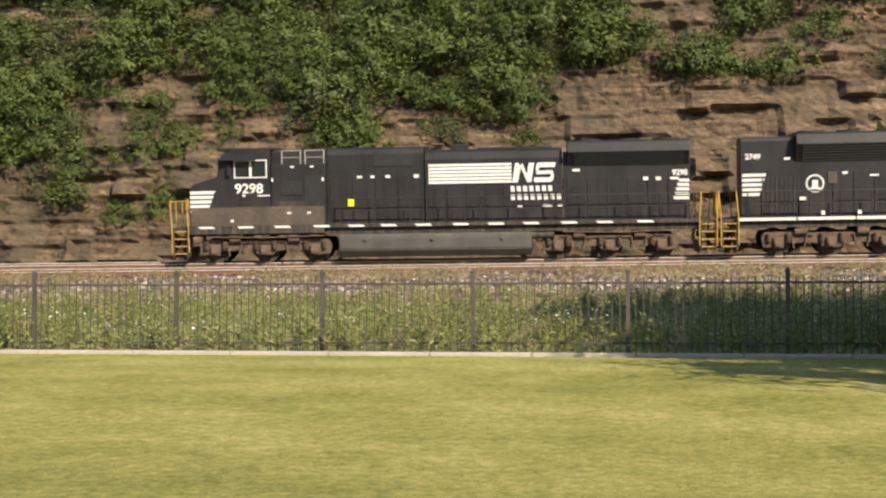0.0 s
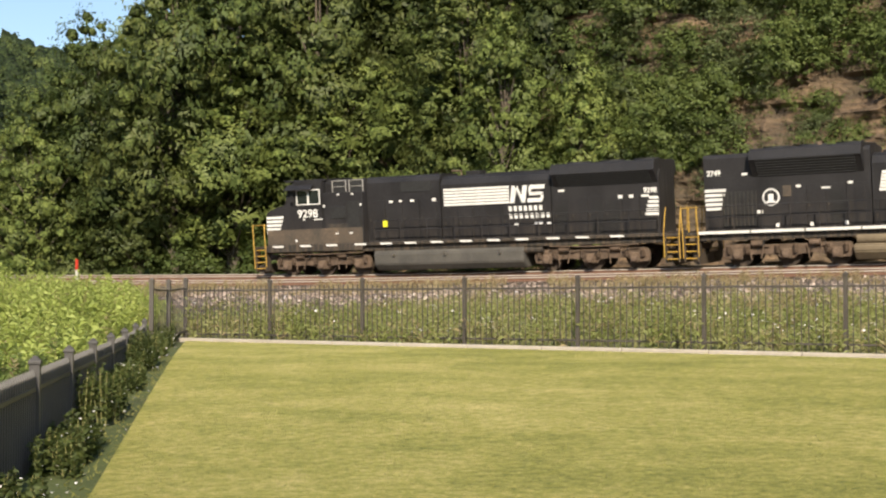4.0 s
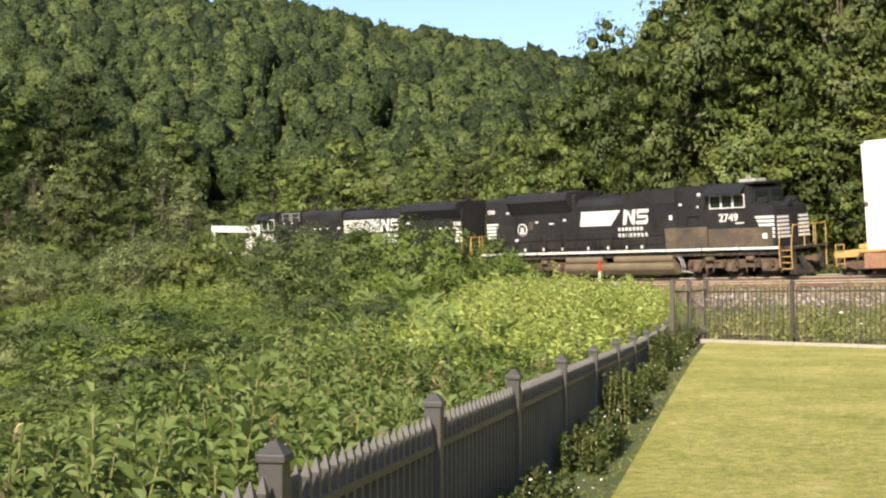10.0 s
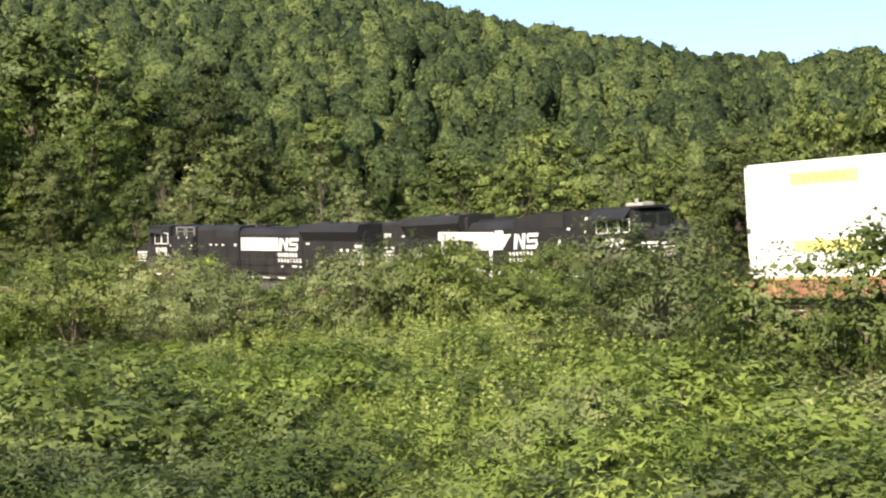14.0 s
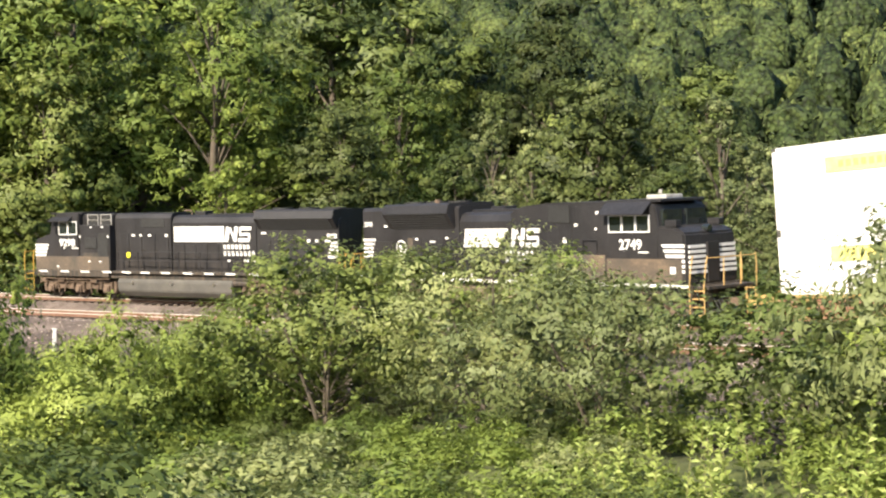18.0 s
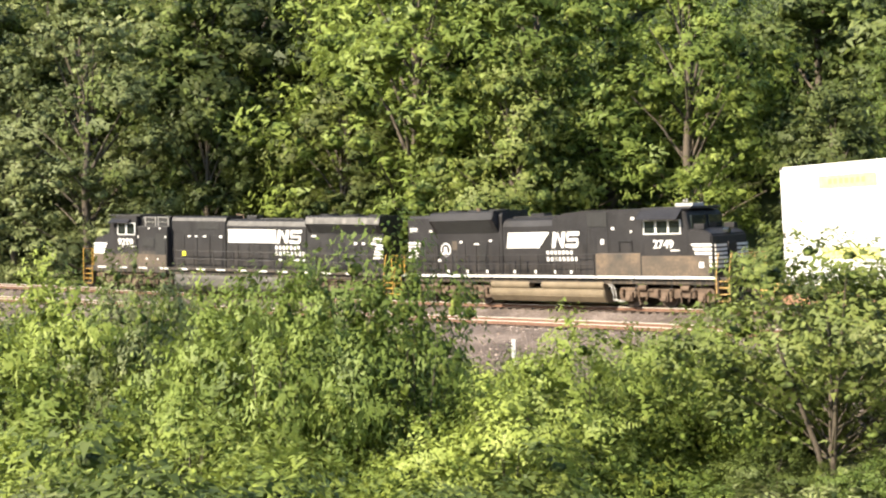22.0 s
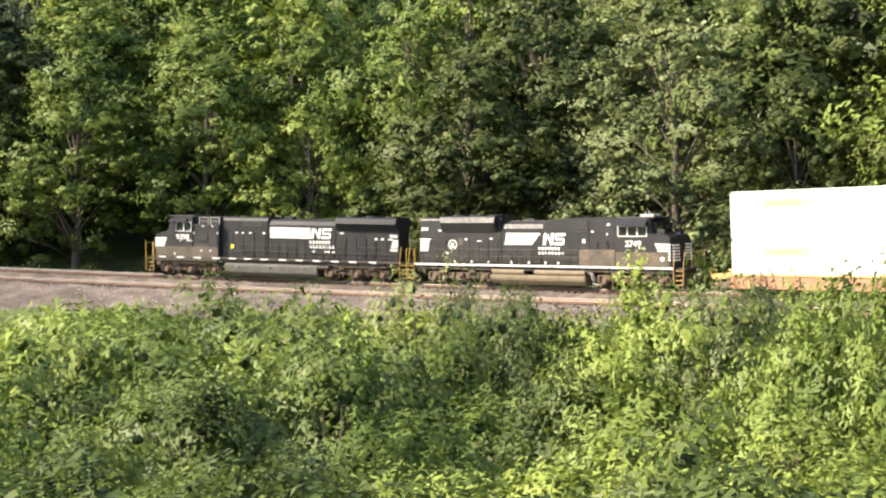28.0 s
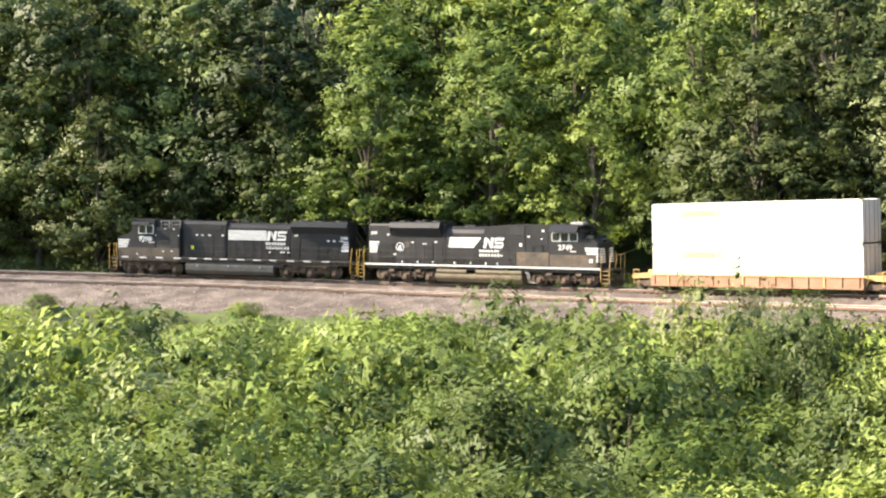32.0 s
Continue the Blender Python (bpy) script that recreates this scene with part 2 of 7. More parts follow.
def ground_at(x, y):
    x, y = np.atleast_1d(x).astype(float), np.atleast_1d(y).astype(float)
    arc, d = from_track(x, y)
    rail = np.interp(arc, ARC, LINE_Z)
    past = beyond(FENCE_LONG, x, y)  # positive past the far fence
    left = -beyond(FENCE_SIDE, x, y)
    lawn = 0.62 * smooth(-25, -1, np.minimum(past, 0)) + 0.03 * np.clip(past, 0, 20)
    valley = 0.5 * smooth(0.5, 8, left) + 3.2 * smooth(8, 45, left)
    inside = lawn - valley + 0.12 * ripple(x, y, 6.0) * smooth(0.5, 5, left)
    foot, edge = bank_foot(arc)
    k = smooth(-foot - 16, -foot, d) ** 1.2
    z_in = inside * (1 - k) + (rail - 0.2 - edge) * k
    z_in = np.where(d > -foot, rail + bank(arc, d) - 0.2, z_in)
    # outside: ditch, then the hillside
    bearing = np.degrees(np.arctan2(-x, y))
    ridge = 1.6 + 340 * np.tan(np.radians(np.interp(bearing, RIDGE_AT, RIDGE_UP))) - 7.5
    steep = 0.30 + 0.12 * smooth(40, 10, arc) + 0.05 * smooth(100, 180, arc) - 0.2 * smooth(38, 50, arc) * smooth(118, 95, arc)
    near = rail - 1.15 + steep * np.clip(d - 6.5, 0, 60)
    r = np.hypot(x, y)
    distant = 9 + (ridge - 9) * np.clip((r - 125) / 215, 0, 1) + 2.0 * ripple(x, y, 45.0, 2.0)
    k = smooth(30, 75, d)
    hill = near * (1 - k) + np.maximum(distant, near * 0.7) * k + 0.8 * ripple(x, y, 9.0, 1.0) * smooth(10, 30, d)
    rock = (cut_height(arc) + 1.0 * smooth(40, 16, arc)) * smooth(12.5, 17.0, d)
    z_out = hill + 0.2 * smooth(4.8, 3.2, d) + rock
    return np.where(d > 0, z_out, z_in)


def spread(lo, hi, fine_lo, fine_hi, fine, coarse):
    """Grid lines, close together in the middle and wider towards the ends."""
    v = list(np.arange(fine_lo, fine_hi + fine / 2, fine))
    step, a, b = fine, v[0], v[-1]
    while a > lo:
        step = min(step * 1.18, coarse)
        a -= step
        v.insert(0, a)
    step = fine
    while b < hi:
        step = min(step * 1.18, coarse)
        b += step
        v.append(b)
    return np.array(v)


def grid_mesh(name, xs, ys, height):
    gx, gy = np.meshgrid(xs, ys)
    z = height(gx.ravel(), gy.ravel())
    verts = np.stack([gx.ravel(), gy.ravel(), z], 1)
    w, n = len(xs), len(ys)
    i = (np.arange(n - 1)[:, None] * w + np.arange(w - 1)).ravel()
    return mesh_of(name, verts, np.stack([i, i + 1, i + w + 1, i + w], 1))


def mesh_of(name, verts, faces, smooth_shade=True):
    """A mesh from arrays of corners and of faces with one number of corners each."""
    me = bpy.data.meshes.new(name)
    verts, faces = np.asarray(verts, np.float32), np.asarray(faces, np.int32)
    me.vertices.add(len(verts))
    me.vertices.foreach_set("co", verts.ravel())
    k = faces.shape[1]
    me.loops.add(faces.size)
    me.loops.foreach_set("vertex_index", faces.ravel())
    me.polygons.add(len(faces))
    me.polygons.foreach_set("loop_start", np.arange(0, faces.size, k, dtype=np.int32))
    me.polygons.foreach_set("use_smooth", np.full(len(faces), smooth_shade))
    me.update(calc_edges=True)
    return me


def put(name, me, mat, parent=None, m=None):
    ob = new(name, me)
    if mat is not None and not me.materials:
        me.materials.append(mat)
    if parent is not None:
        ob.parent = parent
    if m is not None:
        ob.matrix_basis = m
    return ob


def ground_material():
    """Grass, weeds, forest floor, rock and ballast, told apart by stains of their own and by slope."""
    m, t, b = material("ground", 0.95)
    big, mid, fine = noisy(t, 0.15, 4), noisy(t, 1.3, 4), noisy(t, 14.0, 6, 0.75)
    grass = ramp(t, blend(t, mid, fine, 0.5), [(0.3, (0.045, 0.06, 0.016)), (0.5, (0.09, 0.115, 0.03)), (0.7, (0.16, 0.18, 0.055))])
    earth = ramp(t, blend(t, mid, fine, 0.5), [(0.3, (0.035, 0.04, 0.016)), (0.7, (0.075, 0.085, 0.03))])
    c = blend(t, grass, earth, ramp(t, big, [(0.45, (0, 0, 0)), (0.6, (1, 1, 1))]))
    t.links.new(c, b.inputs["Base Color"])
    relief(t, b, fine, 0.6, 0.08)
    return m


GROUND = ground_material()
ground = put("ground", grid_mesh("ground", spread(-1500, 900, -190, 40, 1.5, 60), spread(-900, 1500, -70, 120, 1.5, 60), ground_at), GROUND)
tagged(ground, "grassy ground falling to a bushy valley and rising to hills", "ground", kind="structure")


# ---- trees and bushes ----
def leaves_mesh(name, rng, lobes, count, size, mat, narrow, small, per):
    """A crown: pointed leaves on many small clumps that sit on the lobes (x, y, z, radius, height). small: the clumps' radius."""
    lobes = np.array(lobes)
    share = lobes[:, 3] * (lobes[:, 3] + lobes[:, 4])
    number = len(lobes) * per
    k = rng.choice(len(lobes), number, p=share / share.sum())
    out = rng.normal(size=(number, 3)) + np.array([0, 0, 0.25])
    out /= np.linalg.norm(out, axis=1)[:, None]
    rad = np.stack([lobes[k, 3], lobes[k, 3], lobes[k, 4]], 1)
    middle = lobes[k, :3] + out * rad * (0.72 + 0.3 * rng.random((number, 1)))
    clump_r = small * (0.7 + 0.8 * rng.random(number))
    j = rng.choice(number, count, p=clump_r ** 2 / (clump_r ** 2).sum())
    shoots = rng.normal(size=(number, 8, 3)) + out[:, None] * 0.7 + np.array([0, 0, 0.45])
    shoots /= np.linalg.norm(shoots, axis=2)[..., None]
    way = shoots[j, rng.integers(8, size=count)] + rng.normal(size=(count, 3)) * 0.2
    way /= np.linalg.norm(way, axis=1)[:, None]
    shell = 0.3 + 1.1 * rng.random(count) ** 0.8
    at = middle[j] + way * (clump_r[j] * shell)[:, None] * np.array([1.15, 1.15, 0.85])
    face = way * 0.8 + rng.normal(size=(count, 3)) * 0.3 + out[j] * 0.35 + np.array([0, 0, 0.2])
    face /= np.linalg.norm(face, axis=1)[:, None]
    tip = np.cross(face, rng.normal(size=(count, 3)))
    tip /= np.linalg.norm(tip, axis=1)[:, None]
    side = np.cross(face, tip)
    s = (size * (0.6 + 0.8 * rng.random(count)))[:, None]
    verts = np.stack([at - tip * s * 0.5 + side * s * narrow, at - tip * s * 0.4 - side * s * narrow, at + tip * s * 0.6 - np.array([0, 0, 0.2]) * s], 1).reshape(-1, 3)
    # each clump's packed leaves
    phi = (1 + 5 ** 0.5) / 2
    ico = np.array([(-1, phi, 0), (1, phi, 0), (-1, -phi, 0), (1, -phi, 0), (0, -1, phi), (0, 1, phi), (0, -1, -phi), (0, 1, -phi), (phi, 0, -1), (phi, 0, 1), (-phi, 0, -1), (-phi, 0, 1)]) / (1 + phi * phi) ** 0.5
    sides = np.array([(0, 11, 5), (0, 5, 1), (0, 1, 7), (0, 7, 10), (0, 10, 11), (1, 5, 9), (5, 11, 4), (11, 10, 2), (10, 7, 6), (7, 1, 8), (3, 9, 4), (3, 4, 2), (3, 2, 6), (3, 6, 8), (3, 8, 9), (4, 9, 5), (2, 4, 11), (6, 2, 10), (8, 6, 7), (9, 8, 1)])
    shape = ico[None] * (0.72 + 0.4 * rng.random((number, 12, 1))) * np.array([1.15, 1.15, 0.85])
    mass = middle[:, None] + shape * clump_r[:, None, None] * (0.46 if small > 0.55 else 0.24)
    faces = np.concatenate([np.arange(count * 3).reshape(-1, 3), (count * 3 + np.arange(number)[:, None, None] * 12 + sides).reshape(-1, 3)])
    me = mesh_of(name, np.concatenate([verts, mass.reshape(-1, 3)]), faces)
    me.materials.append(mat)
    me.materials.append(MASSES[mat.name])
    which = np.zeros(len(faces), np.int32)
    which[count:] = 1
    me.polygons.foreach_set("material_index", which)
    # leaves of a clump catch the light together
    core = lobes[:, :3].mean(0) * np.array([1, 1, 0.8])
    dome = (at - core) / np.linalg.norm(at - core, axis=1)[:, None]
    soft = np.repeat(way * 0.5 + out[j] * 0.6 + face * 0.34 + dome * 0.5, 3, 0)
    round_off = (shape / np.linalg.norm(shape, axis=2)[..., None]).reshape(-1, 3)
    soft = np.concatenate([soft / np.linalg.norm(soft, axis=1)[:, None], round_off])
    me.normals_split_custom_set_from_vertices(soft)
    return me


def tube(points, radii, sides=7):
    """Corners and faces of a tapered limb along points."""
    points, verts, faces = [Vector(p) for p in points], [], []
    for i, (p, r) in enumerate(zip(points, radii)):
        way = (points[min(i + 1, len(points) - 1)] - points[max(i - 1, 0)]).normalized()
        a = way.orthogonal().normalized()
        b = way.cross(a)
        for j in range(sides):
            w = 2 * math.pi * j / sides
            verts.append(p + (a * math.cos(w) + b * math.sin(w)) * r)
    for i in range(len(points) - 1):
        for j in range(sides):
            q = (j + 1) % sides
            faces.append((i * sides + j, i * sides + q, (i + 1) * sides + q, (i + 1) * sides + j))
    return verts, faces


def wood_mesh(name, rng, lobes, height, girth, stems=1):
    verts, faces = [], []

    def add(points, radii, sides):
        v, f = tube(points, radii, sides)
        faces.extend(tuple(i + len(verts) for i in q) for q in f)
        verts.extend(v)

    for s in range(stems):
        lean = rng.normal(size=2) * height * (0.03 if stems == 1 else 0.12)
        axis = [Vector((lean[0] * k + rng.normal() * girth * 0.3, lean[1] * k + rng.normal() * girth * 0.3, height * k * 0.85 - 0.4 * (k == 0))) for k in (0, 0.2, 0.45, 0.7, 1)]
        add(axis, [girth * 1.25, girth, girth * 0.75, girth * 0.5, girth * 0.15], 7)
    for x, y, z, r, h in lobes:
        low = max(0.12 * height, z - r * 1.1)
        start, end = Vector((0, 0, low * 0.8)), Vector((x, y, z))
        add([start, start.lerp(end, 0.5) + Vector((0, 0, r * 0.15)), end], [girth * 0.4, girth * 0.25, girth * 0.08], 4)
    me = mesh_of(name, verts, faces)
    me.materials.append(BARK)
    return me


def tree_lobes(rng, height, width, first, number):
    lobes = []
    for i in range(number):
        k = (i + 0.5) / number
        z = height * (first + (0.93 - first) * k)
        w = width * (1 - 0.75 * abs(k - 0.35) ** 1.3)
        a = i * 2.4 + rng.random() * 1.2
        r = w * (0.2 + 0.17 * rng.random())
        o = max(0, w * 0.6 - r * 0.25) * (0.5 + 0.75 * rng.random()) * (1 - 0.6 * k ** 3)
        lobes.append((o * math.cos(a), o * math.sin(a), z, r, r * (0.42 + 0.3 * rng.random())))
    lobes.append((0, 0, height * 0.94, width * 0.2, width * 0.22))
    return lobes


def bush_lobes(rng, height, width, number):
    lobes = []
    for i in range(number):
        a, o = rng.random() * 6.28, width * 0.5 * math.sqrt(rng.random())
        r = width * (0.16 + 0.12 * rng.random())
        z = height * (0.26 + 0.46 * rng.random()) * (1 - 0.4 * (o / width * 2) ** 2)
        lobes.append((o * math.cos(a), o * math.sin(a), z, r, r * (0.8 + 0.5 * rng.random())))
    lobes.append((0, 0, height * 0.45, width * 0.4, height * 0.42))
    for up, w in ((0.3, 0.34), (0.5, 0.3), (0.64, 0.26), (0.74, 0.2)):
        lobes.append((rng.normal() * 0.2, rng.normal() * 0.2, height * up, width * w, height * 0.17))
    return lobes


def scrub_lobes(rng, height, width, number):
    lobes = []
    for i in range(number):
        a, o = rng.random() * 6.28, width * 0.5 * math.sqrt(rng.random())
        r = 0.32 + 0.3 * rng.random()
        lobes.append((o * math.cos(a), o * math.sin(a), height * (0.25 + 0.5 * rng.random()), r, r * (0.9 + 0.6 * rng.random())))
    return lobes


KINDS, TOPS = {}, {}  # meshes, and the height to which each crown reaches


def breed(kind, rng, name, lobes, height, girth, count, size, mat, label, narrow, small, per, stems=1):
    """Keep the two meshes of a kind of plant, to be grown in many places."""
    wood = wood_mesh("trunk" if name == "tree" else "stem", rng, lobes, height, girth, stems)
    crown = leaves_mesh("crown", rng, lobes, count, size, mat, narrow, small, per)
    KINDS[kind] = (name, wood, crown, label, count)
    TOPS[kind] = float(np.percentile([v.co.z for v in crown.vertices], 99.3))


def grow(kind, x, y, z, size, wide, turn, group=""):
    name, wood, crown, label, _ = KINDS[kind]
    ob = new(name)
    ob.matrix_basis = Matrix.LocRotScale((x, y, z), Euler((0, 0, turn)), (size * wide, size * wide, size))
    put("trunk" if name == "tree" else "stem", wood, None, ob)
    put("crown", crown, None, ob)
    return tagged(ob, label, name, group)


def thicket(name, rows, label, category):
    """Many plants far off as one mesh of leaves and one of wood. Rows: kind, x, y, z, size, width, turn."""
    mats = {}
    for kind, x, y, z, size, wide, turn in rows:
        m = np.array(Matrix.LocRotScale((x, y, z), Euler((0, 0, turn)), (size * wide, size * wide, size)))
        me, leaves = KINDS[kind][2], KINDS[kind][4]
        co, corner = np.empty(len(me.vertices) * 3, np.float32), np.empty(len(me.polygons) * 3, np.int32)
        me.vertices.foreach_get("co", co)
        me.loops.foreach_get("vertex_index", corner)
        held = mats.setdefault(me.materials[0].name, [[], [], [], 0])
        held[0].append(co.reshape(-1, 3) @ m[:3, :3].T + m[:3, 3])
        held[1].append(corner.reshape(-1, 3) + held[3])
        held[2].append((np.arange(len(me.polygons)) >= leaves).astype(np.int32))
        held[3] += len(me.vertices)
    ob = tagged(new(name), label, category, kind="stuff")
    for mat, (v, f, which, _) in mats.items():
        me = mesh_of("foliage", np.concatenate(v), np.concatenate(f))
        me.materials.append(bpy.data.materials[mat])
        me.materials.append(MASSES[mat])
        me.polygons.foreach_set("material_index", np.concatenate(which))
        tagged(put("foliage", me, None, ob), kind="stuff")
    return ob


# ---- building blocks ----
def part(name, bm, mat, parent, label=""):
    me = bpy.data.meshes.new(name)
    bmesh.ops.recalc_face_normals(bm, faces=bm.faces)
    bm.to_mesh(me)
    bm.free()
    return tagged(put(name, me, mat, parent), label)


def box(bm, x0, x1, y0, y1, z0, z1, bevel=0.0, turn=None):
    m = Matrix.Translation(((x0 + x1) / 2, (y0 + y1) / 2, (z0 + z1) / 2)) @ Matrix.Diagonal((abs(x1 - x0), abs(y1 - y0), abs(z1 - z0), 1))
    made = bmesh.ops.create_cube(bm, size=1, matrix=m if turn is None else turn @ m)
    if bevel:
        edges = list({e for v in made["verts"] for e in v.link_edges})
        bmesh.ops.bevel(bm, geom=edges, offset=bevel, segments=2, profile=0.6, affect="EDGES")
    return bm


def boxes(*sizes, bevel=0.0):
    bm = bmesh.new()
    for s in sizes:
        box(bm, *s, bevel=bevel)
    return bm


def rod(bm, points, radius, sides=6):
    v, f = tube(points, [radius] * len(points), sides)
    vs = [bm.verts.new(p) for p in v]
    for q in f:
        bm.faces.new([vs[i] for i in q])
    bm.faces.new(vs[:sides][::-1])
    bm.faces.new(vs[-sides:])
    return bm


def rods(*paths, radius=0.02, sides=6):
    bm = bmesh.new()
    for p in paths:
        rod(bm, p, radius, sides)
    return bm


def profile(bm, points, y0, y1, axis="y", bevel=0.0):
    """A solid whose outline lies in x and z (axis y) or in y and z (axis x), between two places on the axis."""
    def at(p, w):
        return (p[0], w, p[1]) if axis == "y" else (w, p[0], p[1])
    a, b = [bm.verts.new(at(p, y0)) for p in points], [bm.verts.new(at(p, y1)) for p in points]
    faces = [bm.faces.new(a), bm.faces.new(b[::-1])]
    for i in range(len(points)):
        j = (i + 1) % len(points)
        faces.append(bm.faces.new((a[j], a[i], b[i], b[j])))
    if bevel:
        bmesh.ops.bevel(bm, geom=list({e for f in faces for e in f.edges}), offset=bevel, segments=2, affect="EDGES")
    return bm


def drum(bm, centre, radius, length, axis="y", sides=20):
    turn = Matrix.Rotation(radians(90), 4, "X" if axis == "y" else "Y") if axis != "z" else Matrix.Identity(4)
    bmesh.ops.create_cone(bm, cap_ends=True, segments=sides, radius1=radius, radius2=radius, depth=length, matrix=Matrix.Translation(centre) @ turn)
    return bm


def decal(points_list, y, thick=0.006):
    """Flat shapes of paint or sheet on the side at y, a little proud."""
    bm = bmesh.new()
    for pts in points_list:
        profile(bm, pts, y, y + thick * (1 if y > 0 else -1))
    return bm


def slab(x0, x1, z0, z1, lean=0.0):
    """Corners of a bar whose upper edge leans forward by lean."""
    return [(x0, z0), (x1, z0), (x1 + lean, z1), (x0 + lean, z1)]


def lettering(name, text, size, mat, parent, m, wide=1.0, bold=0.012):
    cu = bpy.data.curves.new(name, "FONT")
    cu.body, cu.size, cu.extrude, cu.offset, cu.align_x = text, size, 0.004, bold, "CENTER"
    cu.materials.append(mat)
    tmp = bpy.data.objects.new(name, cu)
    scene.collection.objects.link(tmp)
    me = bpy.data.meshes.new_from_object(tmp.evaluated_get(bpy.context.evaluated_depsgraph_get()))
    bpy.data.objects.remove(tmp)
    ob = put(name, me, mat, parent)
    ob.matrix_basis = m @ Matrix.Diagonal((wide, 1, 1, 1))
    return ob


# ---- train ----
def painted(name, stops, dust=0.35, rough=0.38):
    """Weathered paint: fading, streaks that run down, brown road dust in patches."""
    m, t, b = material(name, rough)
    co = local(t)
    fade = ramp(t, blend(t, noisy(t, 0.7, 4, 0.6, co), noisy(t, 9.0, 4, 0.6, co), 0.35), stops)
    stretch = node(t, "ShaderNodeMapping")
    stretch.inputs["Scale"].default_value = (5.0, 5.0, 0.35)
    t.links.new(co, stretch.inputs["Vector"])
    streaks = noisy(t, 1.3, 5, 0.65, stretch.outputs[0])
    split = t.nodes.new("ShaderNodeSeparateXYZ")
    t.links.new(co, split.inputs[0])
    low = node(t, "ShaderNodeMapRange")
    low.inputs["From Min"].default_value, low.inputs["From Max"].default_value = 3.2, 0.8
    t.links.new(split.outputs["Z"], low.inputs["Value"])
    amount = node(t, "ShaderNodeMath")
    amount.operation = "MULTIPLY"
    t.links.new(low.outputs[0], amount.inputs[0])
    t.links.new(ramp(t, streaks, [(0.42, (0, 0, 0)), (0.75, (dust * 2, dust * 2, dust * 2))]), amount.inputs[1])
    t.links.new(blend(t, fade, (0.17, 0.125, 0.085), amount.outputs[0]), b.inputs["Base Color"])
    t.links.new(ramp(t, streaks, [(0.3, (rough - 0.08,) * 3), (0.8, (rough + 0.25,) * 3)]), b.inputs["Roughness"])
    b.inputs["Specular IOR Level"].default_value = 0.35
    relief(t, b, noisy(t, 1.1, 3, 0.5, co), 0.12, 0.04)
    return m


BLACK = painted("black_paint", [(0.3, (0.013, 0.0125, 0.0135)), (0.7, (0.036, 0.034, 0.036))], 0.16, 0.42)
BLACK_DUSTY = painted("dusty_black_paint", [(0.3, (0.024, 0.022, 0.021)), (0.7, (0.05, 0.046, 0.042))], 0.5, 0.5)
BRAKE_DUST = patchy("brake_dust", [(0.3, (0.05, 0.036, 0.026)), (0.55, (0.145, 0.1, 0.07)), (0.75, (0.27, 0.195, 0.14))], 2.5, 22.0, 0.9, 0.4, 0.03, here=True)
WHEEL_DUST = patchy("wheel_dust", [(0.3, (0.03, 0.023, 0.018)), (0.7, (0.1, 0.072, 0.052))], 3.0, 20.0, 0.8, 0.2, 0.01, here=True)
TANK_GREY = patchy("tank_paint", [(0.3, (0.055, 0.053, 0.05)), (0.7, (0.13, 0.12, 0.105))], 1.2, 14.0, 0.6, 0.15, 0.03, here=True)
TANK_TAN = patchy("dusty_tank_paint", [(0.3, (0.13, 0.1, 0.065)), (0.7, (0.25, 0.2, 0.13))], 1.2, 14.0, 0.7, 0.15, 0.03, here=True)
WHITE = patchy("white_marking", [(0.3, (0.62, 0.6, 0.57)), (0.6, (0.82, 0.81, 0.79))], 3.0, 25.0, 0.45, 0.05, 0.01, here=True)
CAB_DUST = patchy("road_dust", [(0.3, (0.045, 0.04, 0.035)), (0.5, (0.09, 0.07, 0.052)), (0.72, (0.2, 0.14, 0.09))], 1.1, 9.0, 0.75, 0.1, 0.02, here=True)
# overexposed sunlight is put into both sign colours as extra paleness
SIGN_YELLOW = patchy("pale_yellow_sign", [(0.3, (0.78, 0.72, 0.2)), (0.65, (0.84, 0.79, 0.3))], 4.0, 30.0, 0.5, 0.0, 0.01, here=True)
SIGN_INK = patchy("overexposed_sign_ink", [(0.3, (0.5, 0.44, 0.12)), (0.65, (0.6, 0.53, 0.18))], 4.0, 30.0, 0.5, 0.0, 0.01, here=True)
YELLOW = patchy("yellow_paint", [(0.3, (0.36, 0.21, 0.04)), (0.65, (0.64, 0.4, 0.07))], 4.0, 30.0, 0.5, 0.1, 0.01, here=True)
BRIGHT_YELLOW = patchy("yellow_panel", [(0.3, (0.75, 0.72, 0.03)), (0.65, (0.85, 0.82, 0.05))], 4.0, 30.0, 0.5, 0.0, 0.01, here=True)
STEEL = patchy("worn_steel", [(0.3, (0.3, 0.27, 0.24)), (0.7, (0.5, 0.48, 0.45))], 3.0, 20.0, 0.35, 0.1, 0.01, 0.9, here=True)
RUBBER = patchy("black_hose", [(0.3, (0.02, 0.02, 0.02)), (0.7, (0.04, 0.04, 0.04))], 3.0, 20.0, 0.8, 0.1, 0.01, here=True)
GRILLE = patchy("dark_grille", [(0.3, (0.008, 0.008, 0.008)), (0.7, (0.03, 0.03, 0.03))], 8.0, 60.0, 0.7, 0.4, 0.02, here=True)
STEEL_WHITE = patchy("dulled_white_paint", [(0.3, (0.2, 0.19, 0.18)), (0.65, (0.48, 0.46, 0.43))], 3.0, 20.0, 0.6, 0.1, 0.01, here=True)
GLASS, gt, gb = material("cab_glass", 0.05)
gb.inputs["Base Color"].default_value = (0.02, 0.025, 0.025, 1)
gb.inputs["Specular IOR Level"].default_value = 0.8
